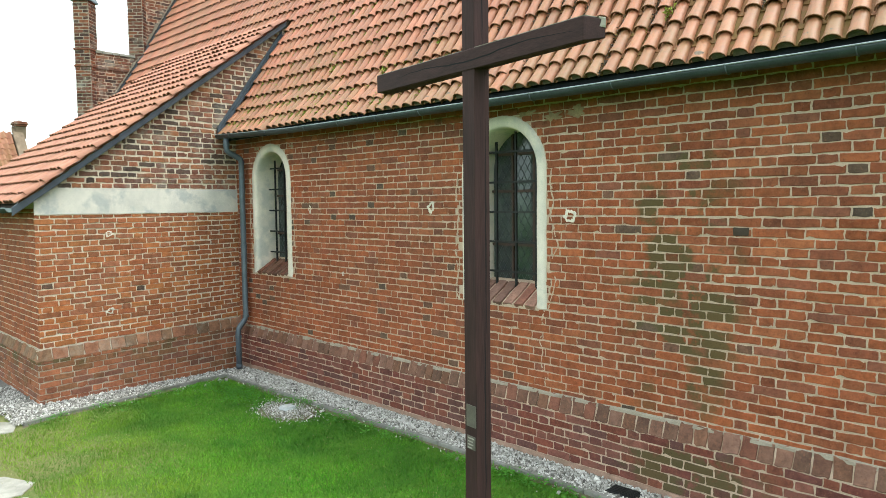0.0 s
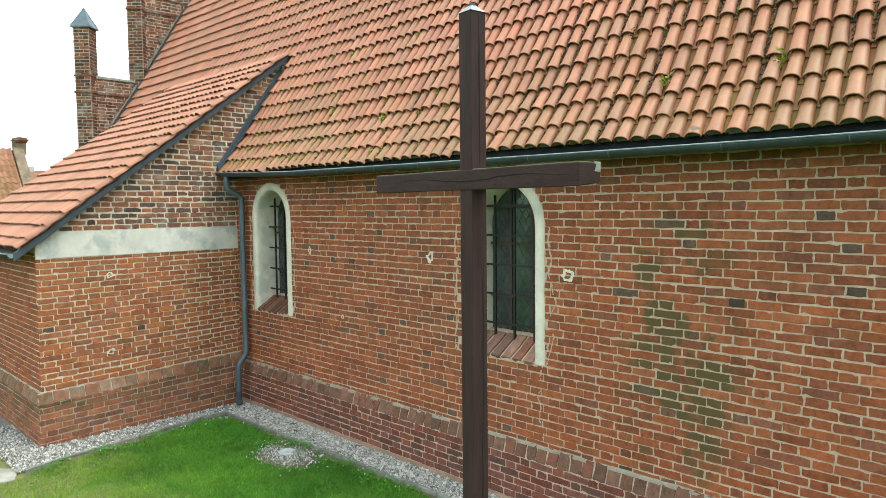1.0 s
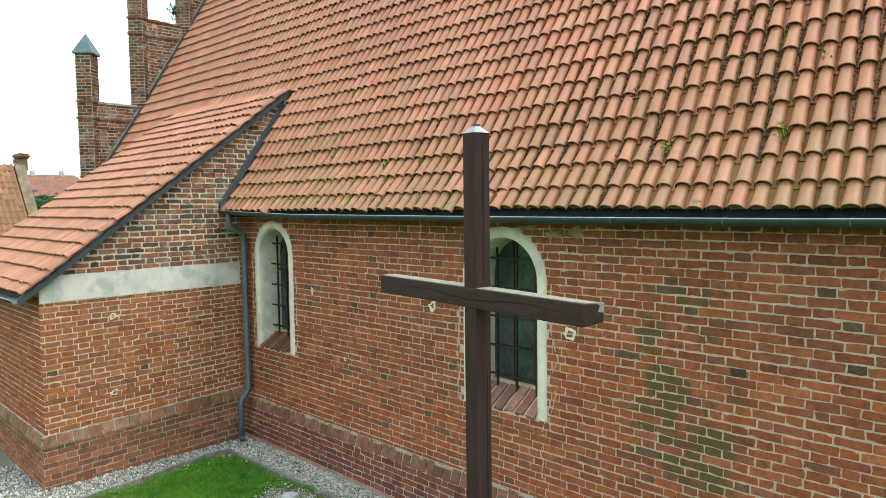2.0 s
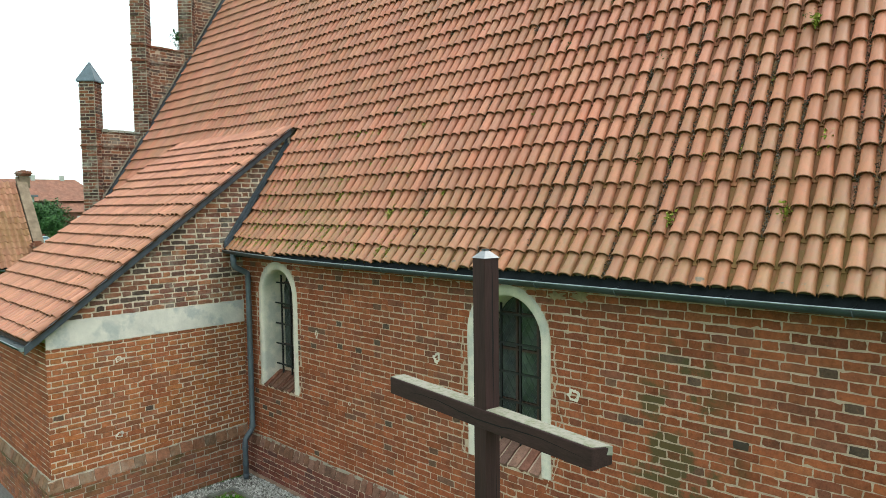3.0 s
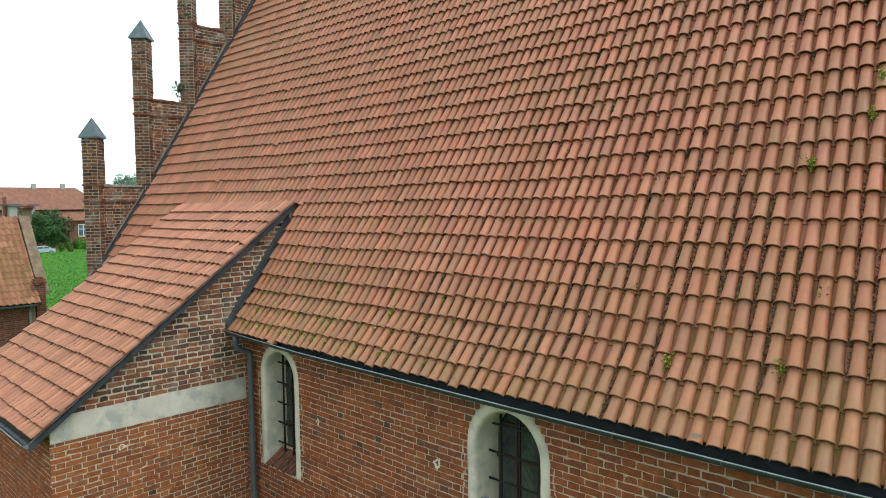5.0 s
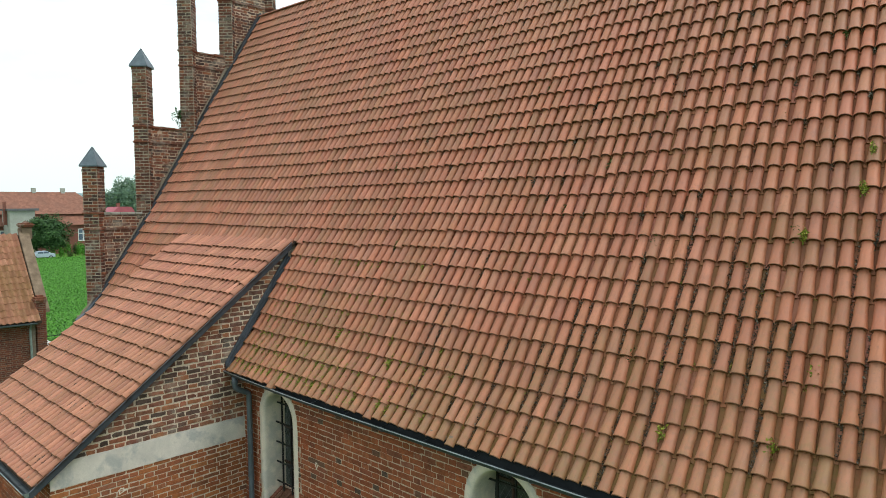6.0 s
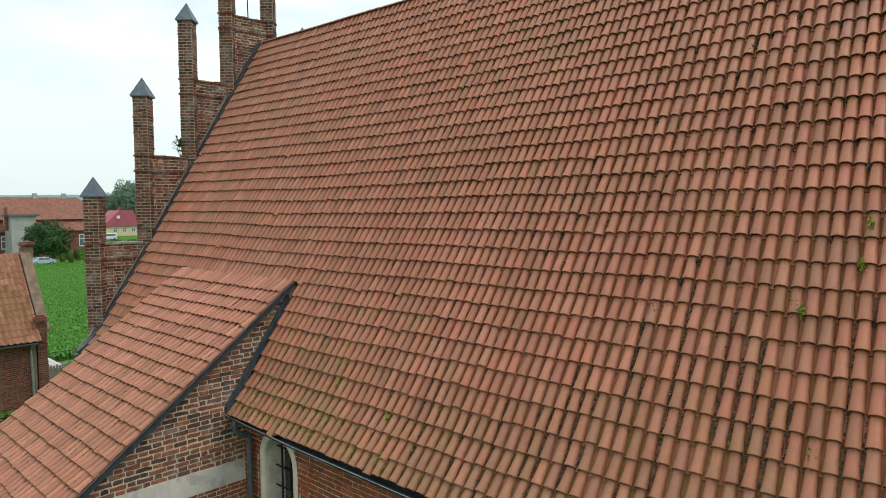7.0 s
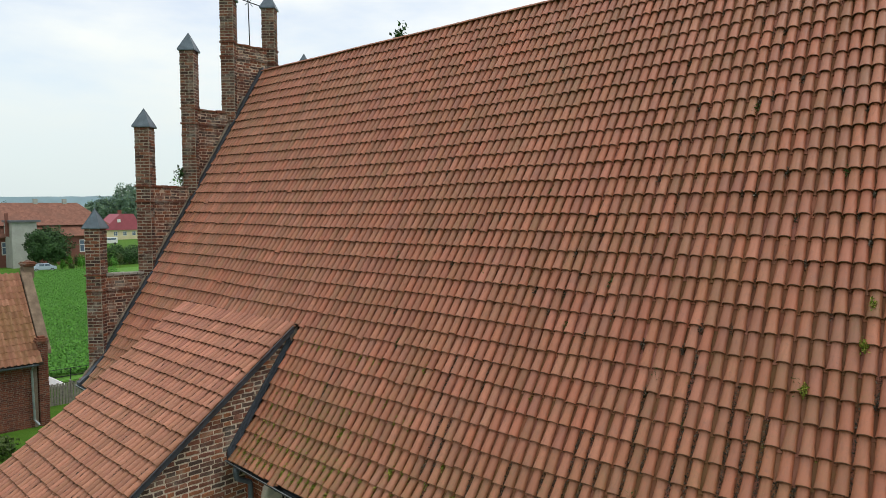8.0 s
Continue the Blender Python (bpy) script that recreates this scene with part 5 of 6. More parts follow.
def kerb_x(y):
    pts = sorted(KERB[:CORNER + 1], key=lambda p: p[1])
    return float(np.interp(y, [p[1] for p in pts], [p[0] for p in pts]))


def kerb_y(x):
    pts = KERB[CORNER:]
    return float(np.interp(x, [p[0] for p in pts], [p[1] for p in pts]))


def on_gravel(x, y):
    if y > -4.15 and x < 0.98 and (x < kerb_x(y) if y < -0.6 else True) and x > (-6.0 if y < SIDE_Y - 0.06 else 0.06):
        return y < -0.06 or x < 0
    return x >= 0.45 and kerb_y(x) < y < -0.07


bed = Mesh()
bed.add([(0.03, -0.03, 0.03), (EAST, -0.03, 0.03)] + [(x, y, 0.03) for x, y in reversed(KERB)] + [(-6.0, -4.12, 0.03), (-6.0, SIDE_Y, 0.03), (0.03, SIDE_Y, 0.03)],
        [tuple(range(len(KERB) + 2)) + (len(KERB) + 4,), tuple(range(len(KERB) + 1, len(KERB) + 5))])
gravel_strip = tagged(part("gravel_strip", bed, gravel_bed), "strip of pale grey gravel along the church walls", "gravel", kind="structure")


def scatter_stones(count, where, size, z, seed, material, name, parent, label=""):
    r = random.Random(seed)
    m = Mesh()
    base = [(1, 0, 0), (-1, 0, 0), (0, 1, 0), (0, -1, 0), (0, 0, 1), (0, 0, -1)]
    tri = [(0, 2, 4), (2, 1, 4), (1, 3, 4), (3, 0, 4), (2, 0, 5), (1, 2, 5), (3, 1, 5), (0, 3, 5)]
    for _ in range(count):
        x, y = where(r)
        s = size * math.exp(r.gauss(0, 0.35))
        rot = Euler((r.uniform(0, 6), r.uniform(0, 6), r.uniform(0, 6))).to_matrix()
        sc = (s * r.uniform(0.7, 1.2), s * r.uniform(0.7, 1.1), s * r.uniform(0.5, 0.9))
        m.add([rot @ Vector((a * sc[0], b * sc[1], c * sc[2])) * r.uniform(0.85, 1.1) + Vector((x, y, z + r.uniform(0, 0.015))) for a, b, c in base], tri)
    return part(name, m.data(name, fix=False), material, parent, label, kind="stuff")


def pick_gravel(r):
    while True:
        if r.random() < 0.55:
            x, y = r.uniform(0.45, 11.0), r.uniform(-0.66, -0.08)
        else:
            x, y = r.uniform(-1.6, 0.95), r.uniform(-4.15, -0.1)
        if on_gravel(x, y):
            return x, y


scatter_stones(19000, pick_gravel, 0.0155, 0.034, 41, gravel, "pebbles", gravel_strip, "loose pale gravel stones")
scatter_stones(170, lambda r: (r.uniform(0.8, 9.5), kerb_y(5) - abs(r.gauss(0, 0.16)) - 0.02) if r.random() < 0.6 else (kerb_x(-2) + abs(r.gauss(0, 0.14)), r.uniform(-4, -0.8)), 0.017, 0.012, 42, gravel, "strewn_pebbles", gravel_strip)


def build_kerb():
    k = thing("kerb", "low grey stone edging between gravel and lawn", "kerb", (1, -1, 0), kind="structure")
    r = random.Random(6)
    for (xa, ya), (xb, yb) in zip(KERB, KERB[1:]):
        a, b = Vector((xa, ya, 0)), Vector((xb, yb, 0))
        d = (b - a).normalized()
        s = d.cross(Vector((0, 0, 1)))
        t, total = 0.0, (b - a).length
        while t < total - 0.05:
            ln = min(r.uniform(0.7, 1.0), total - t)
            p, q = a + d * (t + 0.006), a + d * (t + ln - 0.006)
            z = 0.052 + r.uniform(-0.008, 0.008)
            w = 0.033
            v = [p - s * w, p + s * w, q + s * w, q - s * w]
            m = Mesh().add([u + Vector((0, 0, -0.1)) for u in v] + [u + Vector((0, 0, z)) for u in v],
                           [(3, 2, 1, 0), (4, 5, 6, 7), (0, 1, 5, 4), (1, 2, 6, 5), (2, 3, 7, 6), (3, 0, 4, 7)])
            part("kerb_stone", off(k, m), kerb_stone, k, bevel=0.008)
            t += ln


build_kerb()

grate = thing("iron_grate", "small dark iron grate lying in the gravel", "grate", (8.35, -0.30, 0.03))
part("frame", Mesh().box(-0.17, -0.10, 0.0, 0.17, 0.10, 0.03), iron, grate, bevel=0.006)
for k in range(5):
    part("slat", Mesh().box(-0.15, -0.082 + k * 0.036, 0.031, 0.15, -0.062 + k * 0.036, 0.045), iron, grate)

# bare earth along the lawn's side of the edging
earth = Mesh()
line = []
for (xa, ya), (xb, yb) in zip(KERB, KERB[1:]):
    for k in range(14):
        line.append((xa + (xb - xa) * k / 14, ya + (yb - ya) * k / 14))
for x, y in line:
    if x > 11:
        break
    w = 0.10 + 0.10 * noise.noise((x * 1.9, y * 1.9, 3.0)) + 0.06 * noise.noise((x * 6, y * 6, 1.0))
    side = (1.0, -0.25) if y < -0.7 else ((0.75, -0.75) if x < 0.9 else (0.0, -1.0))
    w = max(w, 0.04)
    earth.v += [(x, y, 0.008), (x + side[0] * w, y + side[1] * w, 0.004)]
earth.f += [(2 * k, 2 * k + 1, 2 * k + 3, 2 * k + 2) for k in range(len(earth.v) // 2 - 1)]
tagged(part("earth_edge", earth, soil), "strip of bare brown earth beside the edging", "soil", kind="structure")

# bare patch round the drain
patch = Mesh()
ring = []
for k in range(30):
    a = 2 * math.pi * k / 30
    rad = 0.52 + 0.10 * noise.noise((math.cos(a) * 2, math.sin(a) * 2, 4.0))
    ring.append((3.12 + rad * 1.05 * math.cos(a), -1.08 + rad * 0.75 * math.sin(a), 0.006))
patch.add(ring + [(3.12, -1.08, 0.022)], [(k, (k + 1) % 30, 30) for k in range(30)])
soil_patch = tagged(part("soil_patch", patch, soil), "bare gritty soil patch round the drain", "soil", kind="structure")
scatter_stones(1900, lambda r: (3.12 + r.gauss(0, 0.29), -1.08 + r.gauss(0, 0.19)), 0.009, 0.02, 43, gravel, "grit", soil_patch)
drain = thing("drain_cover", "small round pale metal drain cover in bare soil", "drain cover", (3.05, -1.03, 0.0))
m = Mesh().tube([(0, 0, 0.0), (0, 0, 0.055)], 0.125, 24)
part("rim", m, drain_metal, drain, bevel=0.01)
m = Mesh().tube([(0, 0, 0.05), (0, 0, 0.068)], 0.098, 24)
part("lid", m, drain_metal, drain, bevel=0.006)

# stone slabs at the corner of the lawn
for pts in ([(0.45, -4.28), (0.72, -4.06), (1.15, -4.22), (1.05, -4.55), (0.4, -4.7)], [(2.75, -5.2), (2.9, -4.72), (3.35, -4.52), (3.62, -4.72), (3.55, -5.2)], [(3.62, -5.25), (3.72, -4.7), (4.1, -4.62), (4.3, -5.2)]):
    cx, cy = sum(p[0] for p in pts) / len(pts), sum(p[1] for p in pts) / len(pts)
    m = Mesh()
    k = len(pts)
    m.add([(x - cx, y - cy, -0.05) for x, y in pts] + [(x - cx, y - cy, 0.014) for x, y in pts], [tuple(range(k))[::-1], tuple(range(k, 2 * k))] + [(i, (i + 1) % k, (i + 1) % k + k, i + k) for i in range(k)])
    ob = part("paving_slab", m, slab_stone, bevel=0.012)
    ob.location = (cx, cy, 0)
    tagged(ob, "worn pale stone paving slab sunk in the lawn", "paving slab", "paving slabs")


def grass_field(name, count, where, height, width, material, seed, parent, clump=1):
    r = random.Random(seed)
    m = Mesh()
    for _ in range(count):
        x, y, z, sc = where(r)
        a = r.uniform(0, 2 * math.pi)
        h = height * sc * r.uniform(0.6, 1.3)
        w = width * r.uniform(0.7, 1.3)
        dx, dy = math.cos(a) * w, math.sin(a) * w
        lx, ly = r.gauss(0, 0.4) * h, r.gauss(0, 0.4) * h
        m.v += [(x - dx, y - dy, z), (x + dx, y + dy, z), (x + dx * 0.6 + lx * 0.5, y + dy * 0.6 + ly * 0.5, z + h * 0.65), (x + lx, y + ly, z + h)]
        k = len(m.v) - 4
        m.f += [(k, k + 1, k + 2), (k, k + 2, k + 3)]
    return part(name, m.data(name, fix=False), material, parent, kind="stuff")


def dryness(x, y):
    """How worn the lawn is: the strip along its open side is thin and dry."""
    return min(max((-y - 2.6) / 1.7, 0), 1) * min(max((6.0 - x) / 2.5, 0), 1) * 0.75 + 0.5 * noise.noise((x * 0.8, y * 0.8, 2.0))


def pick_lawn(r):
    while True:
        x, y = r.uniform(0.4, 13.5), r.uniform(-9.0, -0.5)
        if on_gravel(x, y) or (x < 1.15 and y < -4.0) or (2.7 < x < 4.3 and -5.3 < y < -4.6):
            continue
        out = max(x - 9.8, 0) + max(-5.2 - y, 0)          # the mown lawn thins out away from the walls
        if r.random() > math.exp(-out / 1.1):
            continue
        q = ((x - 3.12) / 0.56) ** 2 + ((y + 1.08) / 0.42) ** 2
        if q < 1.5 and r.random() < 1.05 - 0.75 * q:
            continue
        if r.random() < max(dryness(x, y), 0) * 0.7:
            continue
        near = min(x - kerb_x(y) if y < -0.7 else 9.0, kerb_y(x) - y if x > 0.5 else 9.0)
        if near < 0.16 + 0.12 * noise.noise((x * 1.9, y * 1.9, 3.0)) and r.random() < 0.75:
            continue
        return x, y, 0.0, 0.75 + 0.6 * max(noise.noise((x * 1.3, y * 1.3, 0)), -0.4)


def pick_dry(r):
    while True:
        x, y = r.uniform(0.6, 8.0), r.uniform(-5.6, -0.5)
        if on_gravel(x, y) or (x < 1.15 and y < -4.0):
            continue
        if r.random() < max(dryness(x, y), 0.04):
            return x, y, 0.0, 0.6


grass = grass_field("grass", 170000, pick_lawn, 0.044, 0.0042, blade, 51, None)
tagged(grass, "short bright green lawn grass, thin in places", "grass", kind="stuff")
dry = grass_field("dry_grass", 10000, pick_dry, 0.03, 0.004, dry_blade, 52, None)
tagged(dry, "dry straw-coloured grass in worn parts of the lawn", "grass", kind="stuff")

clover = Mesh()
r = random.Random(58)
for _ in range(170):
    q = r.random()
    if q < 0.45:
        x, y = r.gauss(1.75, 0.35), r.gauss(-1.05, 0.16)
    elif q < 0.75:
        x, y = r.uniform(2.5, 8.5), -0.62 - abs(r.gauss(0, 0.14))
    else:
        x, y = kerb_x(-2.0) + 0.1 + abs(r.gauss(0, 0.3)), r.uniform(-3.9, -1.0)
    if on_gravel(x, y):
        continue
    for _ in range(26):
        p = Vector((x + r.gauss(0, 0.05), y + r.gauss(0, 0.05), r.uniform(0.02, 0.075)))
        e, a = r.uniform(0.008, 0.018), r.uniform(0, 6.28)
        t, b = Vector((math.cos(a), math.sin(a), r.uniform(-0.4, 0.4))) * e, Vector((-math.sin(a), math.cos(a), r.uniform(-0.4, 0.4))) * e
        clover.add([p - t, p + b, p + t, p - b], [(0, 1, 2, 3)])
tagged(part("clover", clover.data("clover", fix=False), crop_leaf), "tufts of broad-leaved clover and weeds in the lawn", "weeds", kind="stuff")

# ---- neighbouring outbuilding ----
lichen_stone = plain("lichened_coping", (0.20, 0.145, 0.10), 0.95, 0, 4, 0.3, 60, 0.5, 0.006, dirt=(0.12, 0.085, 0.055))
HX, HR = -21.0, -23.7             # eave wall and ridge
def build_outbuilding():
    b = thing("outbuilding", "low red brick outbuilding with mossy tiled roof and raised gable coping", "outbuilding", (HX, -2.0, 0))
    part("wall", off(b, Mesh().box(HX - 0.3, -9.0, -0.3, HX, 1.75, 2.75)), mortar_dark, b)
    r = random.Random(71)
    m = Mesh()
    for u, w, ln, h in lay(-6.0, 1.6, 0.0, 2.7, course=0.083, stretcher=0.27, header=0.14, r=r):
        vs, fs = brick_shape(ln, h, 0.008, 0.02, 0.004, r)
        m.add([(HX + p[1], u + p[0], w + p[2]) for p in vs], fs)
    part("brickwork", off(b, m), brick_house, b, kind="stuff")
    # gable wall with sloping coping
    g = Mesh().prism([(HX + 0.02, -0.3), (HX + 0.02, 2.9), (HR, 6.35), (2 * HR - HX, 2.9), (2 * HR - HX, -0.3)], Matrix(((1, 0, 0, 0), (0, 1, 0, 2.0), (0, 0, 1, 0), (0, 0, 0, 1))), 0.12)
    part("gable_wall", off(b, g), mortar_dark, b)
    cop = Mesh().prism([(HX + 0.05, 3.10), (HX + 0.05, 3.28), (HR, 6.72), (HR, 6.52)], Matrix(((1, 0, 0, 0), (0, 1, 0, 1.90), (0, 0, 1, 0), (0, 0, 0, 1))), 0.42)
    part("coping", off(b, cop), lichen_stone, b, "lichen-grey sloping gable coping", bevel=0.02)
    pier = Mesh().box(HX - 0.30, 1.80, -0.3, HX + 0.06, 2.16, 3.55)
    part("pier", off(b, pier), mortar_dark, b)
    mm = Mesh()
    square_pillar_bricks(mm, HX - 0.12, 1.98, 0.185, -0.1, 3.55, 0, 72, 0.083)
    part("pier_bricks", off(b, mm), brick_house, b, kind="stuff")
    for k, (grow, z) in enumerate(((0.03, 3.55), (0.06, 3.63), (0.02, 3.71), (-0.06, 3.79))):
        part("pier_cap", off(b, Mesh().box(HX - 0.31 - grow, 1.79 - grow, z, HX + 0.07 + grow, 2.17 + grow, z + 0.085)), brick_gable, b, bevel=0.015)
    # small finial block on the gable's top
    part("finial", off(b, Mesh().box(HR - 0.2, 2.02, 6.2, HR + 0.2, 2.44, 6.74)), lichen_stone, b, bevel=0.02)
    for grow, z, hh in ((0.05, 6.74, 0.08), (0.09, 6.82, 0.07), (0.05, 6.89, 0.06)):
        part("finial_cap", off(b, Mesh().box(HR - 0.2 - grow, 2.02 - grow, z, HR + 0.2 + grow, 2.44 + grow, z + hh)), brick_gable, b, bevel=0.02)
    part("finial_knob", off(b, Mesh().tube([(HR, 2.23, 6.94), (HR, 2.23, 6.98), (HR, 2.23, 7.02)], [0.16, 0.12, 0.05], 10)), brick_gable, b)
    # roof and its tiles
    ez, rz = 2.80, 6.40
    rf = Mesh().prism([(HX + 0.32, ez - 0.10), (HX + 0.32, ez), (HR, rz), (2 * HR - HX - 0.3, ez), (2 * HR - HX - 0.3, ez - 0.1), (HR, rz - 0.12)], Matrix(((1, 0, 0, 0), (0, 1, 0, -9.0), (0, 0, 1, 0), (0, 0, 0, 1))), 10.93)
    part("roof", off(b, rf), underlay, b)
    t = Mesh()
    ang = math.atan2(rz - ez, HX + 0.32 - HR)
    ln = math.hypot(rz - ez, HX + 0.32 - HR)
    rr = random.Random(73)
    for row in range(int(ln / 0.335)):
        for c in range(34):
            y = 1.86 - c * 0.235
            s = row * 0.335
            x, z = HX + 0.36 - s * math.cos(ang), ez + s * math.sin(ang)
            v = []
            for q, lift in ((0.0, 0.035), (0.40, 0.008)):
                for k in range(7):
                    a = k / 6
                    wave = 0.045 * math.sin(2 * math.pi * a + 0.4)
                    off_n = lift + wave + 0.035
                    v.append((x - q * math.cos(ang) + off_n * math.sin(ang), y - 0.245 * a, z + q * math.sin(ang) + off_n * math.cos(ang)))
            v += [(p[0] - 0.012, p[1], p[2] - 0.016) for p in v[:7]]
            f = [(k, k + 1, 8 + k, 7 + k) for k in range(6)] + [(14 + k, 15 + k, k + 1, k) for k in range(6)]
            t.add(v, f)
    part("roof_tiles", off(b, t), tile_house, b, kind="stuff")
    part("gutter", off(b, gutter_mesh([(HX + 0.42, -9.0, ez - 0.02), (HX + 0.42, 1.72, ez - 0.04)], 0.075)), zinc, b, "grey zinc gutter")
    part("downpipe", off(b, Mesh().tube([(HX + 0.38, 1.52, ez - 0.06), (HX + 0.10, 1.52, ez - 0.35), (HX + 0.10, 1.56, 0.35), (HX + 0.25, 1.70, 0.12)], 0.05, 10)), zinc_bright, b, "grey zinc downpipe")
    return b


build_outbuilding()


def leafy(name, parent, centre, radii, count, size, material, seed, shell=0.55):
    """A crown of many small leaf clumps, with an uneven outline and gaps."""
    r = random.Random(seed)
    m = Mesh()
    c = Vector(centre)
    n = 0
    while n < count:
        d = Vector((r.gauss(0, 1), r.gauss(0, 1), r.gauss(0, 1))).normalized()
        lump = 0.80 + 0.38 * noise.noise(tuple(d * 2.3 + Vector((seed, 0, 0)))) + 0.18 * noise.noise(tuple(d * 5.5 + Vector((0, seed, 0))))
        q = lump * (shell + (1 - shell) * r.random() ** 0.6)
        if d.z < -0.75:
            continue
        p = c + Vector((d.x * radii[0] * q, d.y * radii[1] * q, d.z * radii[2] * q))
        t = Vector((r.gauss(0, 1), r.gauss(0, 1), r.gauss(0, 1))).normalized()
        b = t.cross(d)
        b = b.normalized() if b.length > 0.05 else Vector((1, 0, 0))
        s = size * r.uniform(0.6, 1.4)
        m.add([p - t * s, p + b * s * 0.5, p + t * s, p - b * s * 0.5], [(0, 1, 2, 3)])
        n += 1
    return part(name, m.data(name, fix=False), material, parent, kind="")


def tree(label, at, height, crown, seed, leaf=tree_leaf, size=0.22, count=1500, trunk=0.25, low=0.58):
    t = thing("tree", label, "tree", at)
    h = height
    part("trunk", Mesh().tube([(0, 0, -1.0), (0.05, 0, h * 0.25), (0.0, 0.08, h * 0.55), (0.1, 0, h * 0.8)], [trunk, trunk * 0.8, trunk * 0.5, trunk * 0.15], 8), bark, t)
    r = random.Random(seed)
    for k in range(5):
        a = r.uniform(0, 6.28)
        part("limb", Mesh().tube([(0, 0.03, h * (0.25 + 0.08 * k)), (math.cos(a) * crown * 0.3, math.sin(a) * crown * 0.3, h * (0.42 + 0.08 * k)), (math.cos(a) * crown * 0.6, math.sin(a) * crown * 0.6, h * (0.52 + 0.08 * k))], [trunk * 0.4, trunk * 0.25, 0.02], 6), bark, t)
    cr = leafy("crown", t, (0, 0, h * low), (crown, crown, h * (1.02 - low)), count, size, leaf, seed)
    return t


# shrub by the outbuilding, seedlings in the gable's steps
sh = thing("shrub", "low dark green shrub on the grass by the outbuilding", "shrub", (-17.9, -0.55, 0))
part("stem", Mesh().tube([(0, 0, -0.05), (0.05, 0, 0.5)], [0.04, 0.015], 6), bark, sh)
leafy("foliage", sh, (0, 0, 0.35), (1.0, 0.95, 0.55), 900, 0.07, weed_leaf, 81)
for (y, z, hgt, seed) in ((2.72, 9.9, 0.66, 84),):
    s = thing("seedling_tree", "small tree seedling growing from the gable masonry", "seedling", (GABLE_X, y, z))
    for k in range(4):
        r = random.Random(seed * 7 + k)
        part("twig", Mesh().tube([(0, 0, 0), (r.gauss(0, 0.08), r.gauss(0, 0.12), hgt * r.uniform(0.6, 1.0))], [0.008, 0.003], 5), bark, s)
    leafy("foliage", s, (0, -0.02, hgt * 0.6), (0.18, 0.26, hgt * 0.5), 110, 0.045, tree_leaf, seed, 0.1)

# ---- garden fence and white sheet behind the outbuilding ----
fence = thing("wooden_fence", "weathered grey upright-board garden fence", "fence", (-24.0, 3.6, 0))
r = random.Random(91)
y = 2.3
while y < 5.4:
    part("board", off(fence, Mesh().box(-24.02, y, -0.1, -23.99, y + 0.10, 1.02 + r.uniform(-0.05, 0.05))), grey_wood, fence)
    y += 0.125
for z in (0.3, 0.8):
    part("rail", off(fence, Mesh().box(-24.06, 2.3, z, -24.025, 5.4, z + 0.08)), grey_wood, fence)
for y in (2.4, 3.9, 5.3):
    part("post", off(fence, Mesh().box(-24.14, y, -0.2, -24.065, y + 0.08, 1.12)), grey_wood, fence)
wire = thing("metal_fence", "dark metal rail fence along the crop field", "fence", (-27.0, 7.0, 0))
for k in range(7):
    part("post", off(wire, Mesh().box(-27.02, 3.6 + k * 1.2, -0.1, -26.98, 3.64 + k * 1.2, 1.1)), iron, wire)
for z in (0.35, 0.7, 1.08):
    part("rail", off(wire, Mesh().tube([(-27, 3.6, z), (-27, 10.9, z)], 0.018, 6)), iron, wire)
sheet = thing("white_awning", "white fabric awning behind the fence", "awning", (-25.4, 3.4, 0))
white = plain("white_fabric", (0.72, 0.72, 0.72), 0.8, 0, 5, 0.08)
m = Mesh().add([(-25.0, 2.5, 0.75), (-25.0, 4.15, 0.62), (-25.9, 4.15, 0.62), (-25.9, 2.5, 0.75), (-25.05, 2.5, 1.35), (-25.3, 3.2, 1.28), (-25.7, 3.2, 1.28), (-25.85, 2.5, 1.35)],
               [(0, 1, 5, 4), (1, 2, 6, 5), (2, 3, 7, 6), (4, 5, 6, 7), (0, 4, 7, 3), (0, 3, 2, 1)])
part("cover", off(sheet, m), white, sheet, bevel=0.03)
for y, x in ((2.6, -25.1), (4.05, -25.1), (4.05, -25.8), (2.6, -25.8)):
    part("pole", off(sheet, Mesh().tube([(x, y, -0.05), (x, y, 0.75)], 0.02, 6)), zinc, sheet)

# ---- crop field ----
soil_field = plain("field_soil", (0.085, 0.22, 0.025), 0.95, 0, 3, 0.3, 20, 0.8, 0.05)
fm = Mesh().add([(x, y, ground_z(x, y) + 0.04) for x, y in ((-29, -6), (-29, 20), (-60, 34), (-118, 50), (-118, 2), (-60, -8))], [(0, 1, 2, 3, 4, 5)])
field = tagged(part("field", fm, soil_field), "green field of leafy crops in rows", "field", kind="structure")
r = random.Random(95)
cm = Mesh()
for _ in range(90000):
    d = 30 + 88 * r.random() ** 1.25
    x = -d
    mid, span = 3.0 + (d - 30) * 0.235, 8 + (d - 30) * 0.09
    y = mid + r.uniform(-span, span)
    y = round(y / 0.75) * 0.75 + r.gauss(0, 0.17)
    z = ground_z(x, y) + 0.05
    s = r.uniform(0.08, 0.19)
    a = r.uniform(0, 6.28)
    dx, dy = math.cos(a) * s, math.sin(a) * s
    h = r.uniform(0.15, 0.42)
    cm.v += [(x, y, z + h * 0.6), (x + dx - dy * 0.4, y + dy + dx * 0.4, z + h), (x + dx * 1.6, y + dy * 1.6, z + h * 0.8), (x + dx + dy * 0.4, y + dy - dx * 0.4, z + h)]
    k = len(cm.v) - 4
    cm.f.append((k, k + 1, k + 2, k + 3))
part("crops", cm.data("crops", fix=False), crop_leaf, field, kind="stuff")


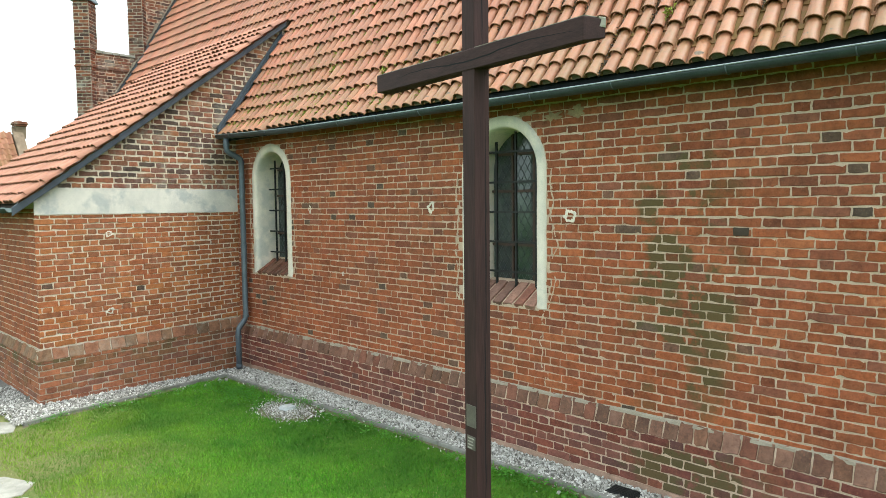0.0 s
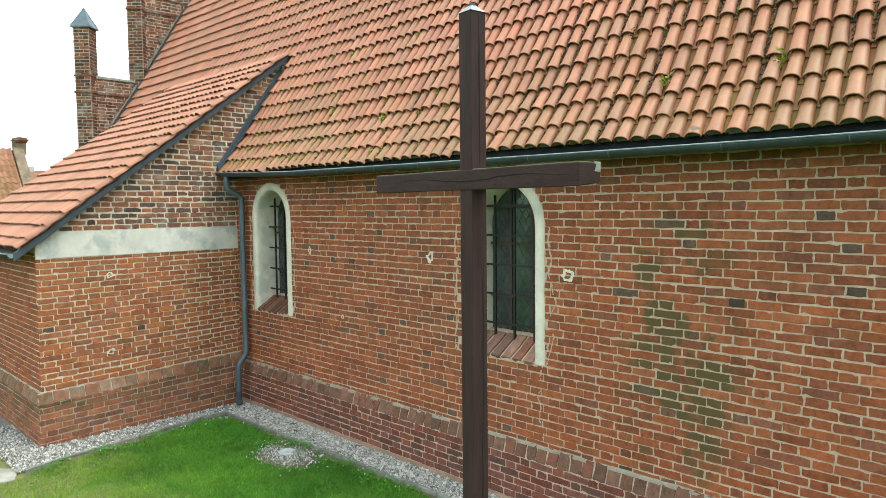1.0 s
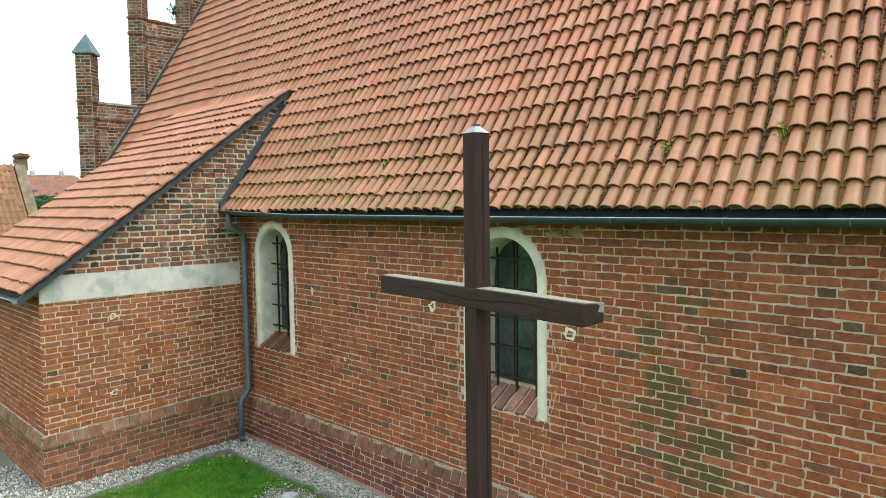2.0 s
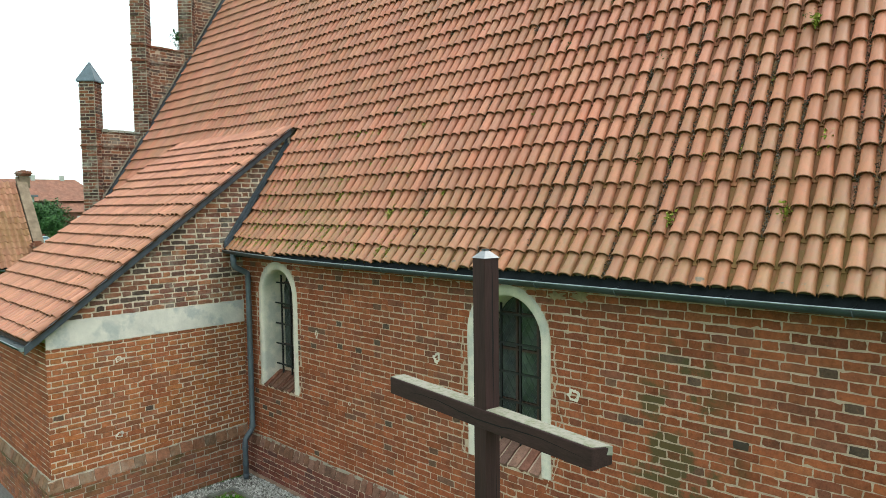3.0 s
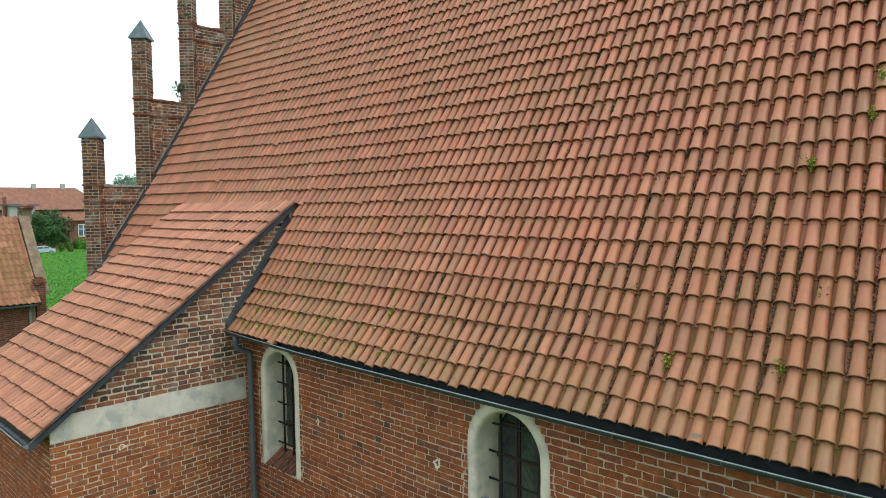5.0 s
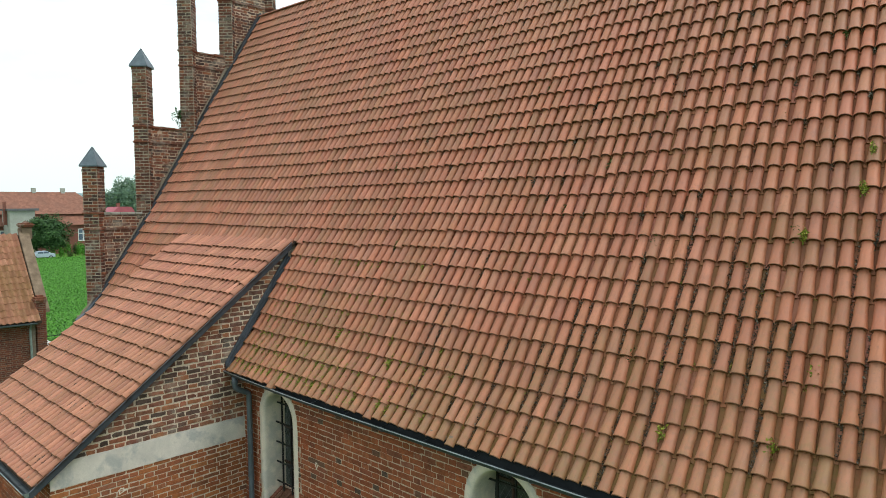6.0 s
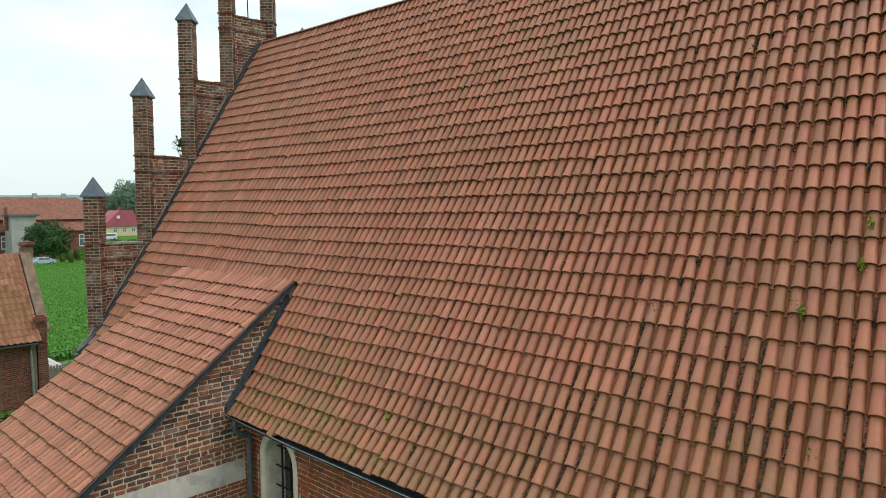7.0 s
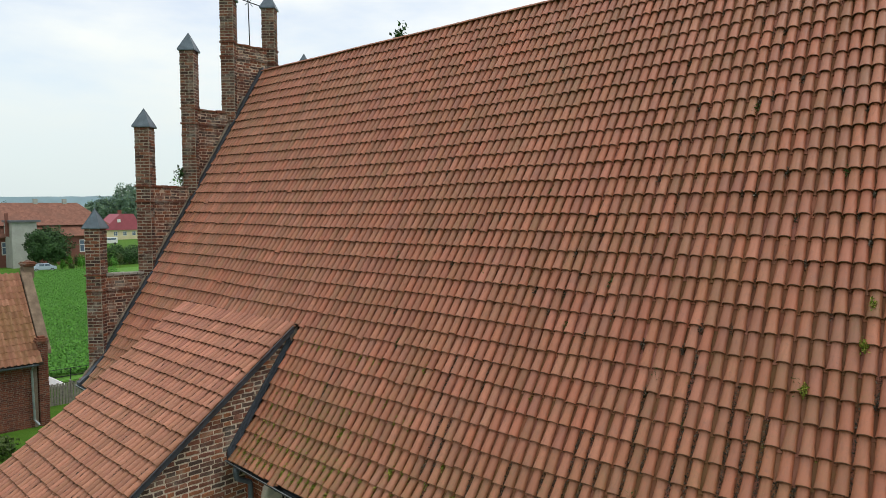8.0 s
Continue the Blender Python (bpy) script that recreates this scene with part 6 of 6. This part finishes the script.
# ---- village beyond the field ----
def pane_material():
    return plain("far_window_glass", (0.10, 0.14, 0.19), 0.25, 0, 3, 0.2)


far_glass = pane_material()
white_paint = plain("white_paint", (0.66, 0.66, 0.64), 0.6, 0, 3, 0.08)
red_render = plain("red_brown_brick_wall", (0.19, 0.075, 0.055), 0.9, 0, 0.6, 0.2, 6, 0.2)
grey_render = plain("pale_grey_render", (0.36, 0.37, 0.33), 0.9, 0, 0.6, 0.12, 6, 0.2)
yellow_render = plain("yellow_render", (0.60, 0.53, 0.33), 0.9, 0, 0.6, 0.1, 6, 0.2)
pink_roof = plain("pink_red_sheet_roof", (0.36, 0.085, 0.11), 0.6, 0, 0.8, 0.12, 4, 0.2)
slate = plain("grey_flat_roof", (0.12, 0.125, 0.135), 0.7, 0, 1, 0.15)


def far_window(parent, at, wide, high, axis):
    """A small window with frame, bar and pane on a wall that faces +x (axis 0) or -y (axis 1)."""
    x, y, z = at
    e = 0.06

    def bx(u0, u1, w0, w1, n0, n1):
        if axis == 0:
            return Mesh().box(x + n0, y + u0, z + w0, x + n1, y + u1, z + w1)
        return Mesh().box(x + u0, y - n1, z + w0, x + u1, y - n0, z + w1)

    fr = part("window", off(parent, bx(-wide / 2, wide / 2, 0, high, 0.0, e)), white_paint, parent, "white-framed window")
    for s in (-1, 1):
        for lo, hi in ((0.08, 0.58), (0.64, 0.93)):
            a, b = (s * wide * 0.05, s * wide * 0.43) if s > 0 else (s * wide * 0.43, s * wide * 0.05)
            part("pane", off(parent, bx(a, b, high * lo, high * hi, e, e + 0.012)), far_glass, fr)
    return fr


def long_house():
    h = thing("long_house", "long red-brown brick house with a hipped tile roof", "house", (-142.0, 20.0, -1.2))
    x0, x1, y0, y1 = -152.0, -140.5, -40.0, 46.0
    eave, top = 7.0, 11.4
    part("wall", off(h, Mesh().box(x0, y0, -2.0, x1, y1, eave)), red_render, h)
    xm = (x0 + x1) / 2
    o = 0.7
    m = Mesh().add([(x0 - o, y0 - o, eave - 0.1), (x1 + o, y0 - o, eave - 0.1), (x1 + o, y1 + o, eave - 0.1), (x0 - o, y1 + o, eave - 0.1), (xm, y0 + 4, top), (xm, y1 - 3.5, top)],
                   [(0, 3, 2, 1), (1, 2, 5, 4), (2, 3, 5), (3, 0, 4, 5), (0, 1, 4)])
    roof = part("roof", off(h, m), tile_far, h, "faded red tile roof")
    for y in (34.6, 40.0):
        part("chimney", off(h, Mesh().box(xm - 0.4, y - 0.36, top - 0.5, xm + 0.4, y + 0.36, top + 0.8)), grey_render, roof)
    part("lower_roof", off(h, Mesh().prism([(0, 6.75), (2.5, 4.75), (2.5, 4.6), (0, 4.6)], Matrix(((1, 0, 0, x1), (0, 1, 0, 20.0), (0, 0, 1, 0), (0, 0, 0, 1))), 25.0)), tile_far, h, "tiled lower roof along the wall")
    part("porch_wall", off(h, Mesh().box(x1, 20.3, -2.0, x1 + 2.0, 44.6, 4.6)), red_render, h)
    for y in (23.6, 27.6, 41.2):
        far_window(h, (x1 + 2.0, y, 1.4), 1.9, 2.5, 0)
    part("vent", off(h, Mesh().tube([(x1 + 1.9, 25.6, 3.9), (x1 + 2.06, 25.6, 3.9)], 0.3, 12)), white_paint, h, "small round white vent")
    return h


long_house()
gh = thing("grey_house", "small pale grey rendered house with a flat dark roof", "house", (-134, 29, -1.2))
part("wall", off(gh, Mesh().box(-139, 27.3, -2, -133.6, 31.4, 7.6)), grey_render, gh)
part("roof", off(gh, Mesh().box(-139.3, 27.0, 7.6, -133.2, 32.0, 8.0)), slate, gh)
far_window(gh, (-133.6, 30.2, 2.2), 1.0, 1.9, 0)
part("chimney", off(gh, Mesh().box(-136, 26.75, 5, -135.3, 27.2, 9.3)), red_render, gh)

ph = thing("pink_roof_house", "yellow rendered house with a pink-red roof", "house", (-269, 97, -1.2))
part("wall", off(ph, Mesh().box(-280, 91.0, -2, -270.0, 103.5, 3.2)), yellow_render, ph)
m = Mesh().prism([(89.6, 2.6), (96.2, 8.9), (101.2, 8.9), (105.0, 2.6)], Matrix(((0, 1, 0, -281.0), (1, 0, 0, 0), (0, 0, 1, 0), (0, 0, 0, 1))), 11.6)
proof = part("roof", off(ph, m), pink_roof, ph, "pink-red sheet metal roof")
part("chimney", off(ph, Mesh().box(-276, 97.6, 8.5, -275, 98.8, 10.4)), red_render, proof)
part("skylight", off(ph, Mesh().box(-269.4, 95.0, 5.6, -269.1, 96.2, 6.8)), white_paint, proof)
for y in (94.5, 98.0, 101.5):
    far_window(ph, (-270.0, y, 0.3), 1.4, 1.7, 0)


def van():
    v = thing("white_van", "white van parked beyond the hedge", "van", (-228.8, 77.6, -1.2))
    part("body", Mesh().prism([(-2.4, 0.4), (-2.4, 1.5), (-1.7, 2.2), (-1.2, 2.4), (2.4, 2.4), (2.4, 0.4)], Matrix(((0, 1, 0, -0.9), (1, 0, 0, 0), (0, 0, 1, 0.0), (0, 0, 0, 1))), 1.8), white_paint, v, bevel=0.1)
    part("window", Mesh().box(0.9, -1.5, 1.55, 0.93, 1.8, 2.1), far_glass, v)
    for y in (-1.5, 1.5):
        w = part("wheel", Mesh().tube([(0.6, y, 0.34), (0.92, y, 0.34)], 0.34, 14), iron, v)
    return v


van()
for k, (x, y, w, hh) in enumerate(((-130.5, 44.2, 4.2, 4.3), (-129.5, 47.6, 4.4, 4.0), (-131, 51.0, 4.4, 4.4), (-127, 45.6, 3.4, 3.2))):
    hd = thing("hedge", "dense dark green hedge bush", "hedge", (x, y, -0.95), group="hedge bushes")
    part("stem", Mesh().tube([(0, 0, -0.4), (0, 0, hh * 0.5)], [0.1, 0.04], 6), bark, hd)
    leafy("foliage", hd, (0, 0, hh * 0.45), (w * 0.5, w * 0.72, hh * 0.62), 2600, 0.14, tree_leaf, 120 + k)
tree("round dark green broadleaf tree before the long house", (-122.8, 30.2, -0.9), 8.4, 4.3, 131, size=0.2, count=11000, low=0.50)
tree("tall hazy green broadleaf tree among houses", (-323.0, 120.7, -1.2), 25.0, 9.5, 132, haze_tinted_leaf, 0.5, 7000, 0.5)
tree("hazy green broadleaf tree among houses", (-327.6, 111.0, -1.2), 18.9, 6.0, 133, haze_tinted_leaf, 0.45, 4500, 0.4)
tree("hazy green narrow tree among houses", (-329.4, 105.0, -1.2), 17.0, 4.0, 134, haze_tinted_leaf, 0.42, 3000, 0.4)
tree("green broadleaf tree beside the pink-roofed house", (-301.0, 117.5, -1.2), 14.5, 4.5, 135, haze_tinted_leaf, 0.4, 3200, 0.3)
tree("leafy tree behind the church gable", (-44.5, 20.4, -0.3), 14.6, 2.8, 136, crop_leaf, 0.12, 9000, 0.2)
tree("tree top showing over the church ridge", (-47.6, 47.0, -0.6), 30.8, 3.6, 137, tree_leaf, 0.26, 14000, 0.4)
tree("hazy tree beyond the long house", (-284.0, 56.0, -1.2), 16.5, 8, 138, haze_tinted_leaf, 0.5, 3000, 0.5)
for k in range(16):
    r = random.Random(140 + k)
    bush = thing("garden_bush", "tall light green garden growth before the houses", "bush", (-120.5 + r.uniform(-3, 2), 30.2 + k * 0.75 + r.uniform(-0.4, 0.4), -0.75), group="garden bushes")
    hb = r.uniform(1.2, 2.9)
    part("stem", Mesh().tube([(0, 0, -0.3), (0, 0, hb * 0.6)], [0.06, 0.02], 5), bark, bush)
    leafy("foliage", bush, (0, 0, hb * 0.5), (0.7, r.uniform(0.5, 1.0), hb * 0.6), 420, 0.13, crop_leaf if k % 3 else weed_leaf, 150 + k, 0.2)

car_paint = plain("pale_blue_car_paint", (0.42, 0.50, 0.58), 0.3, 0.3, 4, 0.06)
tyre_black = plain("black_tyre", (0.02, 0.02, 0.02), 0.8)
car = thing("parked_car", "pale blue car parked before the brick house", "car", (-119.5, 28.4, -0.72))
side_line = [(-1.9, 0.35), (-1.9, 0.85), (-1.15, 0.98), (-0.6, 1.42), (0.75, 1.44), (1.35, 1.0), (1.95, 0.9), (1.98, 0.35)]
part("body", Mesh().prism(side_line, Matrix(((0, 1, 0, -0.8), (1, 0, 0, 0), (0, 0, 1, 0), (0, 0, 0, 1))), 1.6), car_paint, car, bevel=0.08)
for ya, yb in ((-0.75, 0.02), (0.12, 0.95)):
    part("window", Mesh().box(0.80, ya, 1.02, 0.815, yb, 1.34), far_glass, car)
for ya in (-1.2, 1.25):
    wheel = part("wheel", Mesh().tube([(0.6, ya, 0.32), (0.83, ya, 0.32)], 0.32, 16), tyre_black, car)
    part("rim", Mesh().tube([(0.83, ya, 0.32), (0.845, ya, 0.32)], 0.2, 14), zinc_bright, wheel)

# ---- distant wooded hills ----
# no air between: the haze over the hills is painted as their own blue
haze = plain("haze_tinted_blue_woods", (0.40, 0.53, 0.64), 1.0, 0, 0.004, 0.12, 0.02, 0.0)
hill = Mesh()
n = 60
for k in range(n):
    a = radians(150 + 45 * k / (n - 1) - 22)
    x, y = 12 + 2600 * math.cos(a), -6.7 + 2600 * math.sin(a)
    top = 66 + 9 * noise.noise((k * 0.13, 0, 0)) + 2.5 * noise.noise((k * 0.9, 3, 0))
    hill.v += [(x, y, -5), (x, y, top), (x * 1.2, y * 1.2, -5)]
for k in range(n - 1):
    hill.f += [(3 * k, 3 * k + 3, 3 * k + 4, 3 * k + 1), (3 * k + 1, 3 * k + 4, 3 * k + 5, 3 * k + 2)]
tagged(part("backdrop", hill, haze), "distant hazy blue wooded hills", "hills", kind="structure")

# ---- growth and litter on the roof ----
litter = Mesh()
r = random.Random(161)
cols = {}
for x, y, z, ang, row in main_spots:
    if not (1.0 < x < 10.9):
        continue
    c = round((13.4965 - x) / PITCH)
    if c not in cols:
        cols[c] = (r.random(), r.uniform(0, 6), r.uniform(2, 5))
    p, start, ln = cols[c]
    likely = 0.78 if 6.5 < x else (0.5 if 4.0 < x else 0.18)
    if row > 10 or p > likely or not start <= row + r.uniform(-1, 1) <= start + ln:
        continue
    for _ in range(95):
        s, d = r.uniform(0, ROW), r.gauss(0, 0.019)
        q = tile_pose(x + PITCH / 2, y, z, ang, 0, 0) @ Vector((d, s, 0.014 + r.uniform(0, 0.04)))
        e = r.uniform(0.006, 0.015)
        t = Vector((r.gauss(0, 1), r.gauss(0, 1), r.gauss(0, 1))).normalized() * e
        b = Vector((r.gauss(0, 1), r.gauss(0, 1), r.gauss(0, 1))).normalized() * e
        litter.add([q - t, q + b, q + t, q - b], [(0, 1, 2, 3)])
for _ in range(230):
    x, row = -0.075 - (r.randrange(26) + 0.5) * PITCH, r.randrange(1, 18)
    y = -3.631 + ((row - 1) * ANNEX_ROW + r.uniform(0, 0.2)) * math.cos(ANG2)
    for _ in range(30):
        q = tile_pose(x + roof_skew(y), y, annex_z(y), ANG2, 0, 0) @ Vector((r.gauss(0, 0.02), r.gauss(0, 0.05), 0.02 + r.uniform(0, 0.04)))
        e = r.uniform(0.008, 0.018)
        t = Vector((r.gauss(0, 1), r.gauss(0, 1), r.gauss(0, 1))).normalized() * e
        b = Vector((r.gauss(0, 1), r.gauss(0, 1), r.gauss(0, 1))).normalized() * e
        litter.add([q - t, q + b, q + t, q - b], [(0, 1, 2, 3)])
for _ in range(110):
    row, c = r.randrange(9, 34), r.randrange(14, 60)
    x = column_x(c, row_s(row))
    y, z, ang = roof_at(row_s(row) + r.uniform(-0.05, 0.03), x)
    for _ in range(r.choice((25, 40, 70))):
        q = tile_pose(x + PITCH / 2, y, z, ang, 0, 0) @ Vector((r.gauss(0, 0.018), r.gauss(0, 0.045), 0.02 + r.uniform(0, 0.045)))
        e = r.uniform(0.007, 0.016)
        t = Vector((r.gauss(0, 1), r.gauss(0, 1), r.gauss(0, 1))).normalized() * e
        b = Vector((r.gauss(0, 1), r.gauss(0, 1), r.gauss(0, 1))).normalized() * e
        litter.add([q - t, q + b, q + t, q - b], [(0, 1, 2, 3)])
part("leaf_litter", litter.data("leaf_litter", fix=False), debris, roof_main, kind="stuff")

moss = Mesh()
weeds = Mesh()
r = random.Random(162)


def tuft(m, x, s, count, spread, size, up):
    y, z, ang = roof_at(s, x)
    f = tile_pose(x, y, z, ang, 0, 0)
    for _ in range(count):
        q = f @ Vector((r.gauss(0, spread * 0.55), r.gauss(0, spread), 0.03 + abs(r.gauss(0, up * 0.5))))
        t = Vector((r.gauss(0, 1), r.gauss(0, 1) - 0.3, r.gauss(0.6, 0.6))).normalized() * size * r.uniform(0.6, 1.3)
        b = Vector((r.gauss(0, 1), r.gauss(0, 1), r.gauss(0, 1))).normalized() * size * 0.5
        m.add([q - t * 0.4, q + b, q + t, q - b], [(0, 1, 2, 3)])


for _ in range(290):
    tuft(moss, r.uniform(0.25, 6.0) * r.uniform(0.4, 1.0), max(r.choice([0.4, 1, 1, 2, 2, 3, 4, 5, 6, 8]) * ROW - 0.06 + r.gauss(0.0, 0.05), 0.17), 30, 0.06, 0.025, 0.035)
for _ in range(26):
    tuft(moss, r.uniform(4.5, 10.6), r.choice([1, 2, 3, 5, 8, 10]) * ROW - 0.045 + r.gauss(0.02, 0.05), 18, 0.035, 0.018, 0.025)
for x, y in ((2.6, 0.33), (4.07, 0.17), (9.7, 0.19), (9.95, 0.62), (8.6, 0.12)):
    s = float(np.interp(y, [p[0] for p in PROFILE], _s))
    tuft(moss, x, s, 70, 0.055, 0.030, 0.06)
for x, y in ((7.93, 1.40), (6.37, 1.69), (2.15, 2.18), (9.57, 1.52), (6.88, 2.06), (5.22, 2.90), (7.34, 3.25), (8.04, 0.57), (9.1, 2.4), (8.8, 2.0), (7.6, 2.5), (9.6, 3.0), (6.1, 3.4), (4.4, 2.1), (8.3, 3.6), (3.1, 1.3)):
    s = float(np.interp(y, [p[0] for p in PROFILE], _s))
    tuft(weeds, x - PITCH / 2, s, 64, 0.05, 0.026, 0.05)
for x, y in ((9.57, 1.49), (10.06, 1.80), (10.08, 2.06)):
    tuft(moss, x, float(np.interp(y, [p[0] for p in PROFILE], _s)), 170, 0.032, 0.024, 0.13)
part("moss", moss.data("moss", fix=False), moss_leaf, roof_main, kind="stuff")
part("weeds", weeds.data("weeds", fix=False), weed_leaf, roof_main, kind="stuff")

# rings of smeared white mortar round patched holes in the walls
def smear(centre, w, h, seed, place):
    m = Mesh()
    k = 20
    r = random.Random(seed)
    rows = []
    for n, (grow, out) in enumerate(((1.0, 0.0), (0.93, 0.013), (0.58, 0.0145), (0.46, 0.0))):
        ring = []
        for i in range(k):
            a = 2 * math.pi * i / k
            q = grow * (0.9 + 0.55 * noise.noise((math.cos(a) * 1.9 + seed * 3.7, math.sin(a) * 1.9, n * 0.25)) + r.uniform(-0.1, 0.1))
            ring.append(place((centre[0] + w * q * math.cos(a), out, centre[1] + h * q * math.sin(a))))
        m.v.extend(ring)
    for n in range(3):
        m.f += [(n * k + i, n * k + (i + 1) % k, (n + 1) * k + (i + 1) % k, (n + 1) * k + i) for i in range(k)]
    tagged(part("mortar_smear", m, plaster), "ring of white mortar smeared on the brick wall", "mortar smear", kind="structure")


for n, (x, z, w, h) in enumerate(((2.27, 3.04, 0.04, 0.075), (5.17, 3.05, 0.075, 0.085), (7.46, 2.95, 0.085, 0.085), (3.15, 2.0, 0.03, 0.04))):
    smear((x, z), w, h, n + 3, to_main)
for n, (y, z) in enumerate(((-2.42, 2.66), (-2.45, 1.35))):
    smear((y, z), 0.075, 0.06, n + 13, to_side)

tan_plaster = plain("old_tan_plaster", (0.30, 0.215, 0.13), 0.95, 0, 9, 0.3, 90, 0.5, 0.004, dirt=(0.17, 0.11, 0.07))


def patch_of_plaster(centre, w, h, seed, place):
    r = random.Random(seed)
    k = 26
    rim = [1.0 * (0.75 + 0.7 * noise.noise((math.cos(6.283 * i / k) * 2.2 + seed, math.sin(6.283 * i / k) * 2.2, 0)) + r.uniform(-0.12, 0.12)) for i in range(k)]
    m = Mesh()
    for grow, out in ((1.0, 0.004), (0.9, 0.013), (0.45, 0.0145)):
        m.v += [place((centre[0] + w * grow * q * math.cos(6.283 * i / k), out, centre[1] + h * grow * q * math.sin(6.283 * i / k))) for i, q in enumerate(rim)]
    m.v.append(place((centre[0], 0.0145, centre[1])))
    for n in range(2):
        m.f += [(n * k + i, n * k + (i + 1) % k, (n + 1) * k + (i + 1) % k, (n + 1) * k + i) for i in range(k)]
    m.f += [(2 * k + i, 2 * k + (i + 1) % k, 3 * k) for i in range(k)]
    tagged(part("plaster_remnant", m, tan_plaster), "flaked remnant of old plaster on the brick wall", "plaster", kind="structure")


for n, (x, z, w, h) in enumerate(((7.55, 4.13, 0.16, 0.09), (7.22, 4.10, 0.16, 0.06), (6.85, 4.17, 0.2, 0.045), (5.95, 4.14, 0.14, 0.05), (0.62, 4.14, 0.12, 0.05), (1.75, 4.12, 0.1, 0.04))):
    patch_of_plaster((x, z), w, h, n + 40, to_main)
# near-black block proud of the bricks paints the dark inside a putlog hole
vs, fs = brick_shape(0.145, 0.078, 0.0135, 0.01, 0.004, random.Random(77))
tagged(part("burnt_brick", Mesh().add([to_main((p[0] + 9.40, p[1], p[2] + 2.815)) for p in vs], fs), underlay), "nearly black block standing in for a putlog hole in the wall", "brick", kind="structure")

# old cracks filled with white mortar, running down the joints
def seam(points, place, width, seed):
    r = random.Random(seed)
    m = Mesh()
    fine = []
    for (ua, wa), (ub, wb) in zip(points, points[1:]):
        for k in range(6):
            t = k / 6
            fine.append((ua + (ub - ua) * t + r.uniform(-0.008, 0.008), wa + (wb - wa) * t))
    v = []
    for u, w in fine:
        h = width * r.uniform(0.15, 0.95)
        v += [place((u - h, 0.004, w)), place((u - h * 0.5, 0.013, w)), place((u + h * 0.6, 0.013, w)), place((u + h, 0.004, w))]
    m.add(v, [(4 * i + k, 4 * i + k + 1, 4 * i + k + 5, 4 * i + k + 4) for i in range(len(fine) - 1) if r.random() < 0.72 for k in range(3)])
    tagged(part("mortar_seam", m, mortar), "white mortar filling an old crack in the brickwork", "mortar seam", kind="structure")


seam([(7.10, 1.83), (7.06, 1.70), (7.10, 1.58), (7.03, 1.46), (7.08, 1.32), (7.05, 1.18), (7.12, 1.02), (7.10, 0.90)], to_main, 0.016, 1)
seam([(7.20, 3.3), (7.23, 3.1), (7.19, 2.95), (7.25, 2.75), (7.30, 2.62), (7.22, 2.45), (7.26, 2.2), (7.19, 1.95), (7.15, 1.83)], to_main, 0.018, 2)
seam([(5.69, 3.5), (5.66, 3.25), (5.70, 3.0), (5.67, 2.7), (5.64, 2.5), (5.68, 2.2), (5.65, 1.95), (5.70, 1.8)], to_main, 0.018, 3)
seam([(0.33, 3.6), (0.36, 3.2), (0.32, 2.8), (0.35, 2.4), (0.33, 2.0), (0.40, 1.83)], to_main, 0.014, 4)
seam([(1.78, 3.5), (1.80, 3.1), (1.77, 2.8), (1.81, 2.4), (1.78, 2.1), (1.74, 1.85)], to_main, 0.014, 5)

# ---- pieces of the walls, plinths and roofs ----
brick_courses("brick_courses", wall_bricks, to_main, brick_wall, wall_main, lambda u, w: 8.0 < u < 10.4 and 1.6 < w < 3.0, seed=31, dark=0.05)
brick_courses("plinth_courses", plinth_bricks, to_main_plinth, brick_plinth, plinth, lambda u, w: 1.0 < u < 13.0, seed=32)
sloped_bricks(plinth, -0.06, EAST, to_main, 0.862, 0.655, 0.066, 33)
brick_courses("brick_courses", side_low, to_side, brick_side, wall_side, lambda u, w: -3.4 < u < -1.4 and 1.2 < w < 2.6, seed=34, dark=0.03)
brick_courses("upper_courses", side_high, to_side, brick_old, wall_side, lambda u, w: w < 6.4, proud=0.008, jit=0.007, seed=35)
brick_courses("brick_courses", front_bricks, to_front, brick_wall, wall_front, seed=36)
brick_courses("plinth_courses", lay(SIDE_Y - 0.072, -0.01, 0.0, 0.715, course=0.093, r=random.Random(37)), to_side_plinth, brick_base, plinth_side, seed=37)
brick_courses("plinth_courses", lay(ANNEX_W, 0.06, 0.0, 0.715, course=0.093, r=random.Random(38)), to_front_plinth, brick_base, plinth_front, seed=38)
sloped_bricks(plinth_side, SIDE_Y - 0.06, -0.02, to_side, 0.885, 0.70, 0.062, 39, 0.20, brick_mossy)
sloped_bricks(plinth_front, ANNEX_W, 0.05, to_front, 0.885, 0.70, 0.062, 40, 0.20, brick_mossy)
tiled("tile_rows", roof_main, main_spots, tile_main, tile_pan, lambda x, row: 7.3 < x < 10.6 and row < 17, 61)
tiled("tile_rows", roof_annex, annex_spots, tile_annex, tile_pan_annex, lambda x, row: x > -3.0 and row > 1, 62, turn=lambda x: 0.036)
